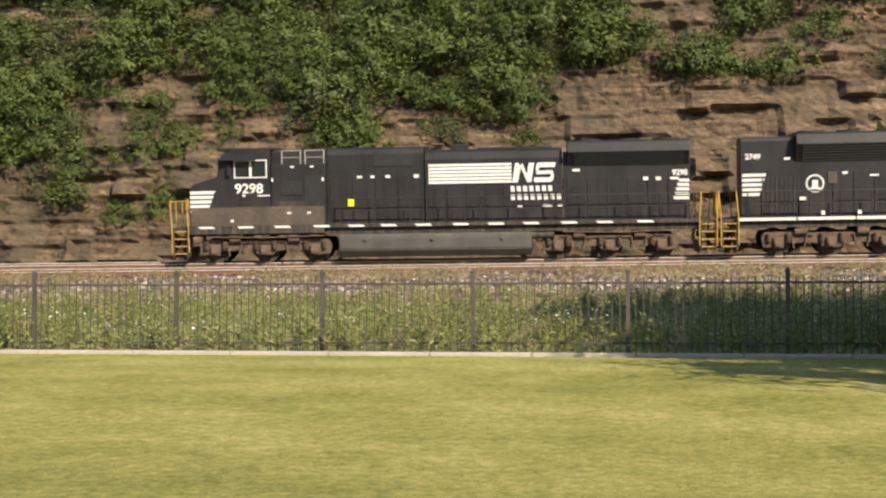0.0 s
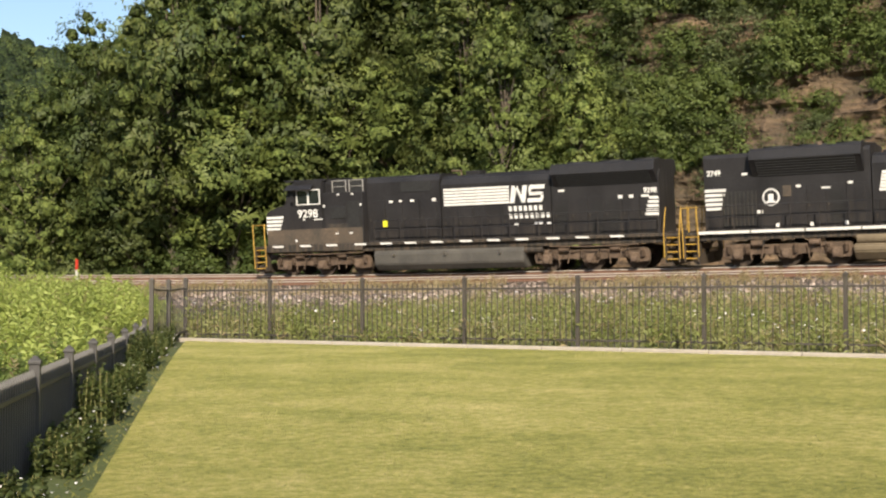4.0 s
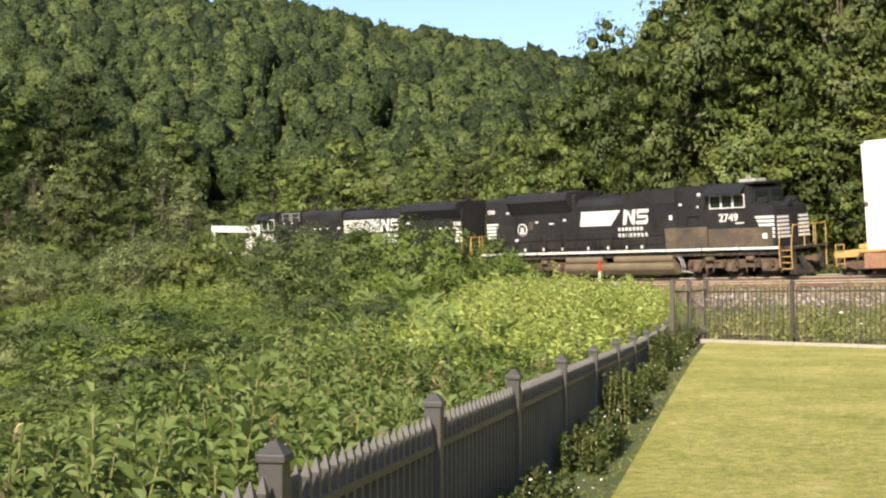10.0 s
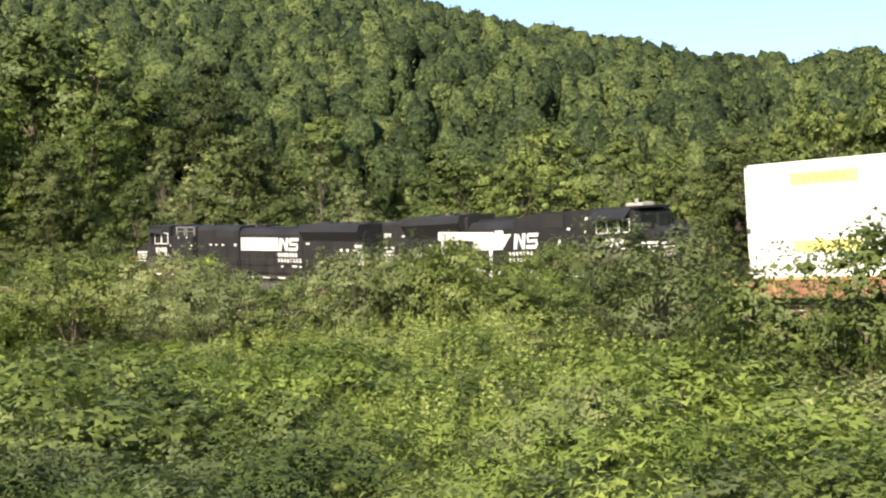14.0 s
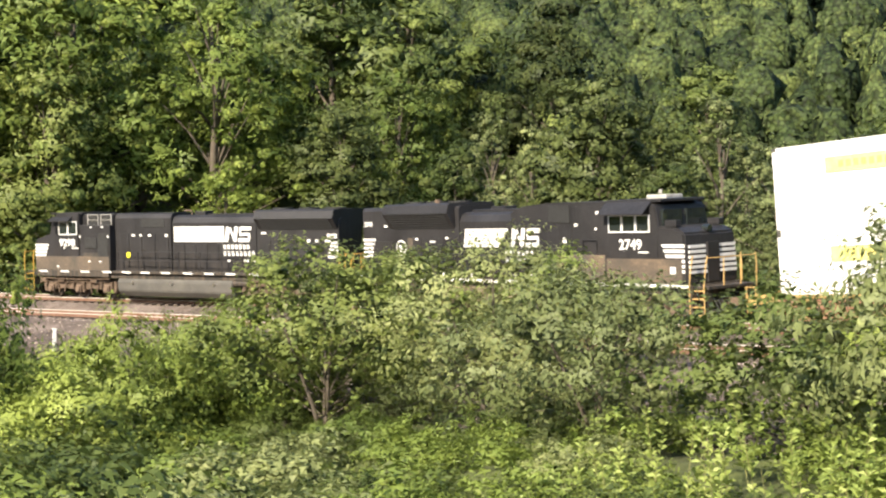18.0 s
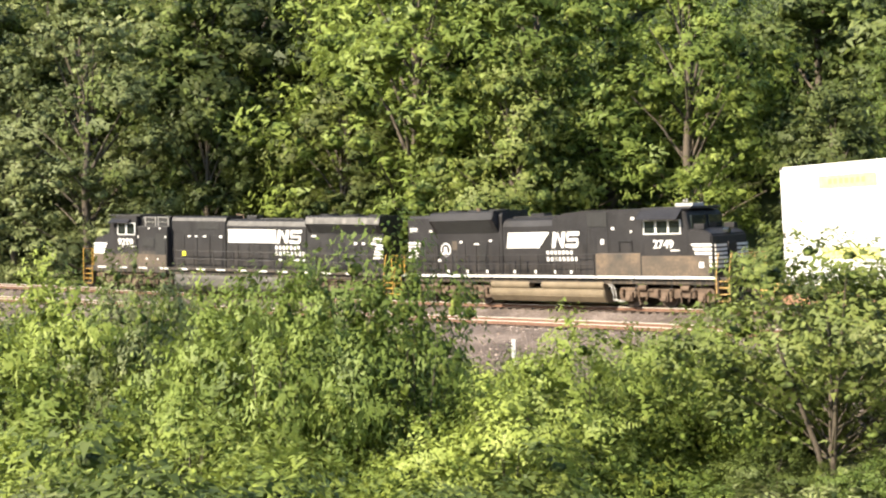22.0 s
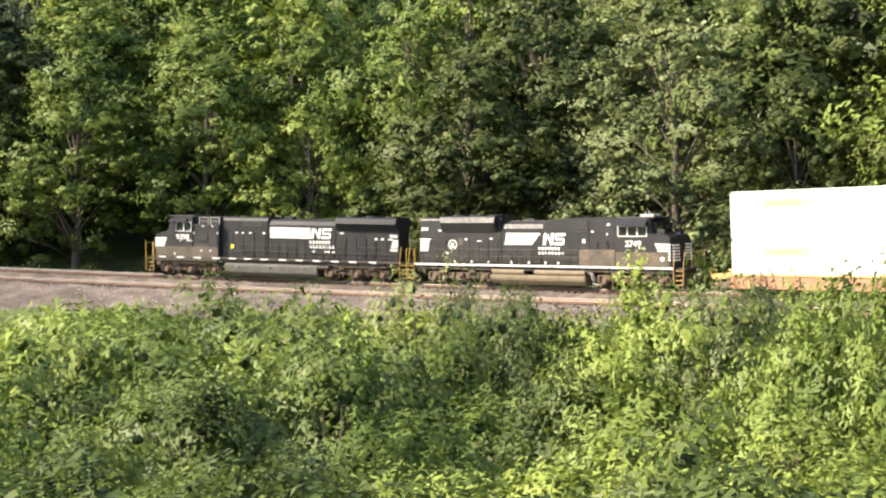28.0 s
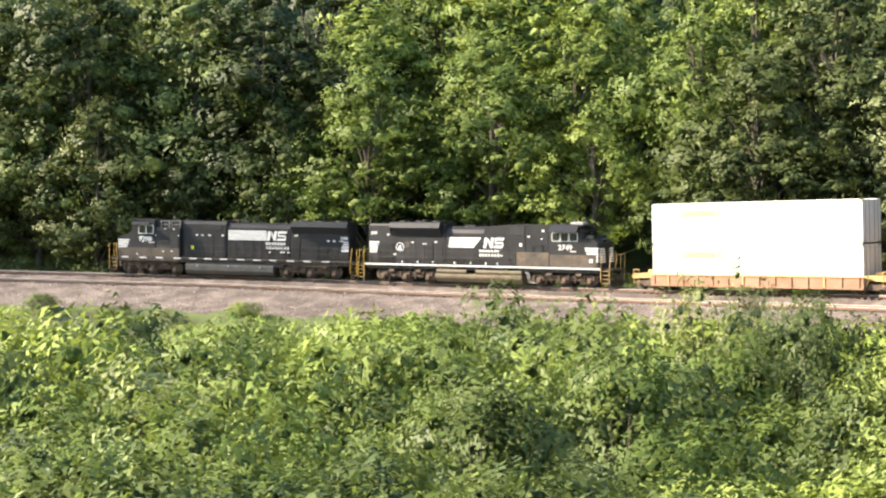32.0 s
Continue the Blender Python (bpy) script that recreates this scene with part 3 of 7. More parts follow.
CONTAINER = patchy("white_container_paint", [(0.25, (0.72, 0.71, 0.69)), (0.6, (0.86, 0.86, 0.85))], 0.5, 8.0, 0.4, 0.04, 0.02, here=True)
BROWN_BOX = patchy("brown_container_paint", [(0.3, (0.12, 0.065, 0.035)), (0.7, (0.22, 0.13, 0.075))], 0.7, 10.0, 0.55, 0.1, 0.02, here=True)
CAR_RED = patchy("faded_red_brown_paint", [(0.3, (0.24, 0.11, 0.065)), (0.7, (0.42, 0.24, 0.15))], 0.8, 12.0, 0.75, 0.2, 0.02, here=True)
CAR_YELLOW = patchy("faded_yellow_paint", [(0.3, (0.42, 0.25, 0.08)), (0.7, (0.66, 0.45, 0.18))], 0.8, 12.0, 0.7, 0.2, 0.02, here=True)

WHEELS = []  # wheel sets, turned as the train goes
HALF = 1.53  # half the width of a locomotive's walkway


def wheelset(parent, x, radius, gauge=1.51):
    bm = bmesh.new()
    for s in (-1, 1):
        drum(bm, (0, s * gauge / 2, 0), radius, 0.13)
        drum(bm, (0, s * (gauge / 2 - 0.075), 0), radius + 0.025, 0.02)
        drum(bm, (0, s * (gauge / 2 + 0.07), 0), radius * 0.3, 0.06, sides=10)
        for k in range(4):
            a = k * math.pi / 2
            drum(bm, (math.cos(a) * radius * 0.6, s * (gauge / 2 + 0.06), math.sin(a) * radius * 0.6), 0.05, 0.03, sides=8)
    drum(bm, (0, 0, 0), 0.09, gauge, sides=10)
    ob = part("wheelset", bm, WHEEL_DUST, parent, "dusty steel wheels on an axle")
    ob.location = (x, 0, radius)
    WHEELS.append((ob, radius))
    return ob


def loco_truck(parent, x, dusty=True):
    """A three-axle truck with a cast side frame, springs and brake gear."""
    bm = bmesh.new()
    for s in (-1, 1):
        y0, y1 = s * 0.98, s * 1.14
        top = [(-2.72, 0.72), (-2.6, 0.98), (-1.1, 1.0), (-0.95, 0.9), (0.95, 0.9), (1.1, 1.0), (2.6, 0.98), (2.72, 0.72), (2.66, 0.36), (2.1, 0.3), (1.95, 0.52), (1.0, 0.55), (0.42, 0.52), (0.3, 0.32), (-0.3, 0.32), (-0.42, 0.52), (-1.0, 0.55), (-1.95, 0.52), (-2.1, 0.3), (-2.66, 0.36)]
        profile(bm, top, y0, y1, bevel=0.03)
    box(bm, -2.4, -2.15, -0.98, 0.98, 0.6, 0.85)
    box(bm, 2.15, 2.4, -0.98, 0.98, 0.6, 0.85)
    box(bm, -0.3, 0.3, -0.98, 0.98, 0.65, 0.95)
    frame_ob = part("truck_frame", bm, BRAKE_DUST, parent, "cast truck side frame caked in brown brake dust")
    frame_ob.location = (x, 0, 0)
    for ax in (-2.05, 0.0, 2.05):
        wheelset(parent, x + ax, 0.53)
        for s in (-1, 1):
            bm = bmesh.new()
            box(bm, -0.2, 0.2, s * 1.12, s * 1.27, 0.33, 0.75, 0.04)
            drum(bm, (0, s * 1.29, 0.53), 0.15, 0.1, sides=14)
            part("axle_box", bm, BRAKE_DUST, frame_ob).location = (ax, 0, 0)
            for dx in (-0.38, 0.38):
                sp = bmesh.new()
                for k in range(5):
                    drum(sp, (dx, s * 1.2, 0.6 + k * 0.07), 0.1, 0.035, "z", 10)
                part("spring", sp, BRAKE_DUST, frame_ob).location = (ax, 0, 0)
    for ax in (-1.2, 1.2):
        for s in (-1, 1):
            bm = bmesh.new()
            drum(bm, (ax, s * 1.24, 0.98), 0.13, 0.45, "x", 12)
            box(bm, ax - 0.5, ax + 0.4, s * 1.17, s * 1.24, 0.82, 0.9, 0.02)
            part("brake_cylinder", bm, BRAKE_DUST, frame_ob)
            part("brake_rod", rods([(ax - 0.25, s * 1.2, 0.86), (ax - 0.15, s * 1.24, 0.35)], radius=0.03), BRAKE_DUST, frame_ob)
            part("brake_rod", rods([(ax + 0.35, s * 1.2, 0.84), (ax + 0.25, s * 1.22, 0.3)], radius=0.03), BRAKE_DUST, frame_ob)
    return frame_ob


def end_steps(parent, x, way, mat=YELLOW):
    """Steps and hand rails on both sides of a platform; way is +1 at the front, -1 at the rear."""
    for s in (-1, 1):
        bm = bmesh.new()
        for z in (0.42, 0.72, 1.02, 1.32):
            box(bm, x, x + way * 0.55, s * 1.12, s * 1.5, z, z + 0.035, 0.008)
        part("steps", bm, mat, parent, "yellow-edged boarding steps")
        bm = boxes((x - way * 0.03, x + way * 0.02, s * 1.08, s * 1.52, 0.3, 1.55), (x + way * 0.55, x + way * 0.6, s * 1.08, s * 1.52, 0.3, 1.5))
        part("step_well", bm, BLACK_DUSTY, parent)
        for dx, z0 in ((-0.06, 0.5), (0.62, 0.45)):
            part("grab_rail", rods([(x + way * dx, s * 1.54, z0), (x + way * dx, s * 1.56, 1.5), (x + way * (dx + 0.06), s * 1.5, 2.3), (x + way * (dx + 0.08), s * 1.42, 2.62)], radius=0.024), mat, parent, "yellow grab rail")
    part("end_rail", rods([(x + way * 0.7, -1.4, 2.55), (x + way * 0.72, -0.5, 2.55), (x + way * 0.72, 0.5, 2.55), (x + way * 0.7, 1.4, 2.55)], [(x + way * 0.7, -0.5, 1.5), (x + way * 0.72, -0.5, 2.55)], [(x + way * 0.7, 0.5, 1.5), (x + way * 0.72, 0.5, 2.55)], radius=0.022), mat, parent)


def coupler(parent, x, way):
    bm = boxes((x - way * 0.75, x - way * 0.18, -0.13, 0.13, 0.78, 1.02), bevel=0.02)
    box(bm, x - way * 0.22, x + way * 0.02, -0.2, 0.16, 0.72, 1.06, 0.05)
    part("coupler", bm, BRAKE_DUST, parent, "rusty knuckle coupler")
    for k, y in enumerate((-0.95, -0.75, -0.55, 0.55, 0.75, 0.95)):
        part("air_hose", rods([(x - way * 0.75, y, 1.15), (x - way * 0.45, y, 0.95), (x - way * 0.3, y * 0.97, 0.6), (x - way * 0.12, y * 0.9, 0.42)], radius=0.03), RUBBER, parent)
    bm = bmesh.new()
    profile(bm, [(x - way * 0.72, 0.16), (x - way * 0.42, 0.18), (x - way * 0.5, 0.62), (x - way * 0.75, 0.62)], -1.35, 1.35)
    part("plough", bm, BLACK_DUSTY, parent, "dusty steel snow plough")


def walk_rails(parent, x0, x1, z0=1.55, count=10, mat=BLACK):
    for s in (-1, 1):
        y = s * 1.49
        part("hand_rail", rods([(x0, y, z0 + 1.02), (x1, y, z0 + 1.02)], [(x0, y, z0 + 0.55), (x1, y, z0 + 0.55)], radius=0.022), mat, parent)
        for k in range(count):
            x = x0 + (x1 - x0) * k / (count - 1)
            part("rail_post", rods([(x, y, z0 - 0.05), (x, y, z0 + 1.03)], radius=0.028, sides=5), mat, parent)


def hood(parent, name, x0, x1, width, top, base=1.55, corner=0.28, mat=None, label=""):
    w = width / 2
    bm = bmesh.new()
    profile(bm, [(-w, base), (w, base), (w, top - corner), (w - corner * 0.35, top - corner * 0.3), (w - corner, top), (-w + corner, top), (-w + corner * 0.35, top - corner * 0.3), (-w, top - corner)], x0, x1, "x")
    return part(name, bm, mat or BLACK, parent, label)


def hood_doors(parent, x0, x1, count, y, z0, z1, vents=()):
    """Proud access doors with latches and hinges on both sides of a hood."""
    step = (x1 - x0) / count
    for s in (-1, 1):
        for k in range(count):
            a, b = x0 + step * k + 0.03, x0 + step * (k + 1) - 0.03
            door = part("hood_door", boxes((a, b, s * y, s * (y + 0.025), z0, z1), bevel=0.006), BLACK, parent)
            bm = boxes((b - 0.1, b - 0.05, s * (y + 0.02), s * (y + 0.06), (z0 + z1) / 2 - 0.07, (z0 + z1) / 2 + 0.07))
            part("latch", bm, BLACK_DUSTY, door)
            if k in vents:
                bm = bmesh.new()
                n = max(3, int((z1 - z0 - 0.3) / 0.11))
                for i in range(n):
                    z = z0 + 0.15 + i * 0.11
                    box(bm, a + 0.08, b - 0.14, s * (y + 0.02), s * (y + 0.05), z, z + 0.06)
                part("louvre", bm, GRILLE, door)


def radiator(parent, x0, x1, low, top, flare, label):
    """The flared radiator box at the tail of the hood, with its core in the shade underneath."""
    bm = bmesh.new()
    profile(bm, [(-flare, top - 0.46), (-flare + 0.12, top - 0.08), (-flare + 0.26, top), (flare - 0.26, top), (flare - 0.12, top - 0.08), (flare, top - 0.46), (flare - 0.08, top - 0.5), (0.86, low), (-0.86, low), (-flare + 0.08, top - 0.5)], x0, x1, "x", 0.02)
    wing = part("radiator_wing", bm, BLACK, parent, label)
    for s in (-1, 1):
        bm = bmesh.new()
        n = 9
        for k in range(n):
            u = (k + 0.5) / n
            z, y = low + (top - 0.42 - low) * u, 0.86 + (flare - 0.86) * u
            box(bm, x0 + 0.25, x1 - 0.25, s * (y - 0.02), s * (y + 0.015), z - 0.02, z + 0.02)
        part("radiator_slats", bm, GRILLE, wing)
    for k in range(3):
        bm = bmesh.new()
        drum(bm, (x0 + (x1 - x0) * (k + 0.5) / 3, 0, top + 0.03), 0.55, 0.1, "z", 20)
        part("radiator_fan", bm, GRILLE, wing)
    return wing


def cab_window(parent, x0, x1, z0, z1, y, panes=2):
    step = (x1 - x0) / panes
    for k in range(panes):
        a, b = x0 + step * k, x0 + step * (k + 1)
        s = 1 if y > 0 else -1
        w = part("window", boxes((a, b, y, y + s * 0.03, z0, z0 + 0.05), (a, b, y, y + s * 0.03, z1 - 0.05, z1), (a, a + 0.05, y, y + s * 0.03, z0 + 0.05, z1 - 0.05), (b - 0.05, b, y, y + s * 0.03, z0 + 0.05, z1 - 0.05)), WHITE, parent, "cab window with a bright metal frame")
        part("pane", boxes((a + 0.05, b - 0.05, y, y + s * 0.012, z0 + 0.05, z1 - 0.05)), GLASS, w)


def sill_dashes(parent, xs, z, mat=WHITE):
    for s in (-1, 1):
        for x in xs:
            part("reflector_strip", decal([slab(x, x + 0.62, z, z + 0.09, 0.09)], s * (HALF + 0.004)), mat, parent, "white reflective strip")


def small_plates(parent, spots, y=1.04):
    for s in (-1, 1):
        for x, z, w, h in spots:
            part("notice_plate", boxes((x, x + w, s * y, s * (y + 0.015), z, z + h)), WHITE, parent)


def side_text(parent, name, text, x, z, size, y, wide=1.0):
    for s in (-1, 1):
        m = Matrix.Translation((x, s * y, z)) @ Matrix.Rotation(radians(180 if s > 0 else 0), 4, "Z") @ Matrix.Rotation(radians(90), 4, "X")
        lettering(name, text, size, WHITE, parent, m, wide)


def bars_of_words(parent, words, y):
    """Rows of painted bars, a bar a letter."""
    for s in (-1, 1):
        shapes = []
        for x0, x1, z0, z1, n in words:
            step = (x1 - x0) / n
            shapes += [slab(x0 + step * k, x0 + step * (k + 0.62), z0, z1, 0.02) for k in range(n)]
        part("painted_lettering", decal(shapes, s * y), WHITE, parent, "white painted lettering bars")


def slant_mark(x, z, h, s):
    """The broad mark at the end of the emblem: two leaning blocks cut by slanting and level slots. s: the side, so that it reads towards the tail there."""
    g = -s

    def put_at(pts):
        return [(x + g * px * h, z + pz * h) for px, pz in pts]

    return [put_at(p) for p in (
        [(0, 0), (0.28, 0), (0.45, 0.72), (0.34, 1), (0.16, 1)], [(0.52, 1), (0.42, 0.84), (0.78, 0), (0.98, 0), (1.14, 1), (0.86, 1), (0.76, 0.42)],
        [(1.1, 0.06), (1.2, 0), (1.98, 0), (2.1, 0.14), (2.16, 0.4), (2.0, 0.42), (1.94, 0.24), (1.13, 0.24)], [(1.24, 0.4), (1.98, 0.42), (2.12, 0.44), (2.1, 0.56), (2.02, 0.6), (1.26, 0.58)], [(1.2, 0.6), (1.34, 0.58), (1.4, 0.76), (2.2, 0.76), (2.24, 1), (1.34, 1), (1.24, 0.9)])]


def lead_locomotive():
    loco = new("locomotive")
    tagged(loco, "black freight diesel locomotive with white stripes heading the train", "locomotive", "locomotives of the train")
    # frame and walkway
    part("frame", boxes((-10.6, 10.3, -1.35, 1.35, 1.15, 1.42), bevel=0.02), BLACK_DUSTY, loco, "dusty black underframe")
    part("walkway", boxes((-10.4, 10.1, -HALF, HALF, 1.42, 1.55), bevel=0.015), BLACK_DUSTY, loco)
    part("platform", boxes((10.1, 10.75, -1.4, 1.4, 1.4, 1.5)), BLACK_DUSTY, loco)
    part("platform", boxes((-10.95, -10.4, -1.4, 1.4, 1.4, 1.5)), BLACK_DUSTY, loco)
    for s in (-1, 1):
        part("cab_skirt", boxes((4.55, 10.1, s * 1.45, s * HALF, 1.22, 1.44), bevel=0.01), BLACK_DUSTY, loco)
    # nose and cab
    bm = bmesh.new()
    profile(bm, [(10.05, 1.55), (10.05, 3.1), (9.9, 3.24), (8.7, 3.6), (8.6, 1.55)], -1.44, 1.44, bevel=0.05)
    part("nose", bm, BLACK, loco, "sloping black nose")
    part("nose_door", boxes((10.03, 10.09, -0.35, 0.35, 1.6, 2.9), bevel=0.02), BLACK, loco)
    bm = bmesh.new()
    profile(bm, [(8.75, 1.55), (8.95, 3.4), (8.72, 4.35), (8.3, 4.6), (6.72, 4.62), (6.72, 1.55)], -1.45, 1.45, bevel=0.05)
    cab = part("cab", bm, BLACK, loco, "black cab with brown road dust on its lower side")
    bm = bmesh.new()
    box(bm, 6.6, 8.95, -1.3, 1.3, 4.58, 4.68, 0.03)
    part("cab_roof", bm, BLACK, cab)
    for s in (-1, 1):
        bm = bmesh.new()
        profile(bm, [(s * 1.42, 4.4), (s * 1.42, 4.46), (s * 1.8, 4.22), (s * 1.8, 4.18)], 7.2, 8.7, "x")
        part("sun_visor", bm, BLACK, cab)
        cab_window(cab, 6.85, 8.2, 3.46, 4.2, s * 1.452)
        part("windscreen", boxes((8.72, 8.92, s * 0.15, s * 1.2, 3.7, 4.28)), GLASS, cab)
        part("mirror", boxes((8.3, 8.45, s * 1.6, s * 1.64, 3.6, 3.95)), BLACK, cab)
        shapes = []
        for k in range(5):
            z = 2.1 + k * 0.185
            shapes.append([(10.02, z), (10.02, z + 0.125), (9.26 - 0.07 * k, z + 0.125), (9.33 - 0.07 * k, z)])
        part("nose_stripe", decal(shapes, s * 1.445), WHITE, loco, "white stripes on the nose")
    for s in (-1, 1):
        part("dusty_panel", boxes((4.55, 10.0, s * 1.45, s * 1.453, 1.56, 2.3)), CAB_DUST, loco, "lower cab side under brown road dust")
    side_text(loco, "tail_number", "9298", -9.65, 3.3, 0.3, 1.03, 1.0)
    side_text(loco, "road_number", "9298", 7.6, 2.86, 0.54, 1.456, 1.08)
    small_plates(loco, [(7.75, 2.72, 0.12, 0.08), (6.75, 2.72, 0.5, 0.06), (8.25, 1.7, 0.12, 0.1)], 1.46)
    part("headlight", drum(bmesh.new(), (10.0, 0.0, 3.05), 0.14, 0.2, "x"), GLASS, loco)
    # cabinets behind the cab
    part("equipment_cabinet", boxes((4.5, 6.7, -1.42, 1.42, 1.55, 4.0), bevel=0.03), BLACK, loco)
    hood(loco, "inverter_hood", 4.5, 6.7, 2.3, 4.6, 3.9, 0.15)
    for s in (-1, 1):
        for a in (4.55, 5.5):
            g = part("intake_grille", boxes((a, a + 0.8, s * 1.15, s * 1.18, 3.98, 4.56)), GRILLE, loco, "intake with a bright frame")
            part("grille_frame", boxes((a, a + 0.04, s * 1.18, s * 1.21, 3.98, 4.56), (a + 0.76, a + 0.8, s * 1.18, s * 1.21, 3.98, 4.56), (a + 0.04, a + 0.76, s * 1.18, s * 1.2, 4.25, 4.275), (a + 0.04, a + 0.76, s * 1.18, s * 1.2, 4.53, 4.56)), STEEL_WHITE, g)
        part("cab_door", boxes((4.62, 5.35, s * 1.42, s * 1.45, 1.6, 3.55), bevel=0.01), GRILLE, loco, "dark recessed door")
        part("vent_panel", boxes((5.45, 6.3, s * 1.42, s * 1.45, 2.75, 3.3), bevel=0.01), GRILLE, loco)
        part("vent_panel", boxes((4.75, 6.45, s * 1.42, s * 1.446, 1.95, 2.5), bevel=0.01), BLACK_DUSTY, loco)
    small_plates(loco, [(5.75, 3.85, 0.14, 0.07), (4.95, 3.85, 0.14, 0.07), (6.6, 3.3, 0.08, 0.14), (4.55, 3.3, 0.08, 0.14), (5.1, 2.0, 0.16, 0.07), (5.9, 2.0, 0.16, 0.07)], 1.455)
    # long hood
    hood(loco, "blower_hood", 0.55, 4.48, 2.05, 4.62, label="black hood behind the cab")
    hood(loco, "engine_hood", -5.0, 0.5, 1.98, 4.48, corner=0.4)
    hood(loco, "radiator_hood", -10.05, -5.05, 2.0, 4.3)
    hood_doors(loco, 0.7, 4.4, 4, 1.03, 1.7, 3.5)
    hood_doors(loco, -4.9, 0.4, 7, 0.995, 1.65, 2.95)
    hood_doors(loco, -9.95, -5.15, 6, 1.005, 1.65, 3.25, (2, 3, 5))
    for s in (-1, 1):
        part("vent_panel", boxes((1.0, 2.6, s * 1.02, s * 1.05, 3.85, 4.3), bevel=0.01), GRILLE, loco)
        part("yellow_panel", boxes((3.4, 3.64, s * 1.055, s * 1.075, 2.25, 2.55)), BRIGHT_YELLOW, loco, "small yellow square panel")
        e = -s
        lines = []
        for k in range(6):
            z = 3.1 + k * 0.137
            x0, x1 = (0.36, -2.98)
            lines.append(slab(min(x0, x1), max(x0, x1), z, z + 0.105))
        part("emblem_stripes", decal(lines, s * 1.03), WHITE, loco, "block of thin white stripes")
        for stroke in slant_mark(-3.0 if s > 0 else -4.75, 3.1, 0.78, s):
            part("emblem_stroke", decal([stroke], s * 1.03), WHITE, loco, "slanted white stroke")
        shapes = []
        for k in range(5):
            z = 2.32 + k * 0.175
            shapes.append(slab(-10.04, -9.42 - 0.05 * k, z, z + 0.12, 0.04))
        part("tail_stripe", decal(shapes, s * 1.03), WHITE, loco, "white stripes at the tail")
    bars_of_words(loco, [(-4.6, -2.85, 2.74, 2.96, 7), (-4.95, -2.85, 2.4, 2.62, 8)], 1.035)
    small_plates(loco, [(3.05, 3.38, 0.2, 0.1), (2.55, 3.38, 0.16, 0.1), (1.9, 3.38, 0.2, 0.1), (0.75, 3.36, 0.2, 0.14), (-5.7, 3.5, 0.3, 0.1), (-8.9, 3.1, 0.2, 0.14), (-8.4, 3.1, 0.2, 0.14), (-9.6, 3.12, 0.34, 0.1), (-4.6, 2.1, 0.4, 0.12), (-3.4, 2.1, 0.2, 0.1), (-5.0, 2.1, 0.2, 0.1)], 1.06)
    radiator(loco, -10.0, -5.2, 3.55, 4.72, 1.5, "flared black radiator box")
    part("exhaust_box", boxes((-1.2, -0.5, -0.35, 0.35, 4.45, 4.68), bevel=0.03), BLACK, loco)
    part("horn", rods([(-0.2, 0.2, 4.5), (-0.2, 0.2, 4.7), (0.3, 0.2, 4.72)], radius=0.05), BRAKE_DUST, loco)
    part("roof_hatch", boxes((-4.6, -1.6, -0.6, 0.6, 4.45, 4.54), bevel=0.02), BLACK, loco)
    # rails, steps, running gear
    walk_rails(loco, -10.2, 3.9, 1.55, 11)
    end_steps(loco, 10.16, 1)
    end_steps(loco, -10.42, -1)
    coupler(loco, 11.12, 1)
    coupler(loco, -11.12, -1)
    loco_truck(loco, 7.05)
    loco_truck(loco, -6.85)
    bm = bmesh.new()
    profile(bm, [(-1.42, 0.5), (-1.15, 0.2), (1.15, 0.2), (1.42, 0.5), (1.45, 1.0), (1.3, 1.18), (-1.3, 1.18), (-1.45, 1.0)], -3.75, 4.0, "x", 0.04)
    tank = part("fuel_tank", bm, TANK_GREY, loco, "long grey fuel tank slung under the frame")
    for x in (-2.6, 0.2, 2.9):
        for s in (-1, 1):
            part("filler", drum(bmesh.new(), (x, s * 1.46, 0.92), 0.07, 0.12), STEEL, tank)
    for s in (-1, 1):
        part("air_reservoir", drum(bmesh.new(), (-4.2, s * 1.2, 1.0), 0.16, 0.9, "x"), BLACK_DUSTY, loco)
        for k, (x0, x1, z) in enumerate(((-9.2, -5.0, 1.12), (4.6, 9.4, 1.1))):
            part("brake_pipe", rods([(x0, s * 1.4, z), ((x0 + x1) / 2, s * 1.43, z - 0.05), (x1, s * 1.4, z)], radius=0.03), BRAKE_DUST, loco)
        for x in (-8.7, -7.4, -5.9, 5.5, 7.6):
            part("sand_hose", rods([(x, s * 1.3, 1.15), (x + 0.1, s * 1.32, 0.9), (x + 0.35, s * 1.25, 0.7)], radius=0.025), RUBBER, loco)
    sill_dashes(loco, [9.0, 7.4, 5.9, 4.3, 2.9, 1.6, 0.2, -1.3, -2.7, -4.1, -5.6, -7.0, -8.6], 1.44)
    return loco


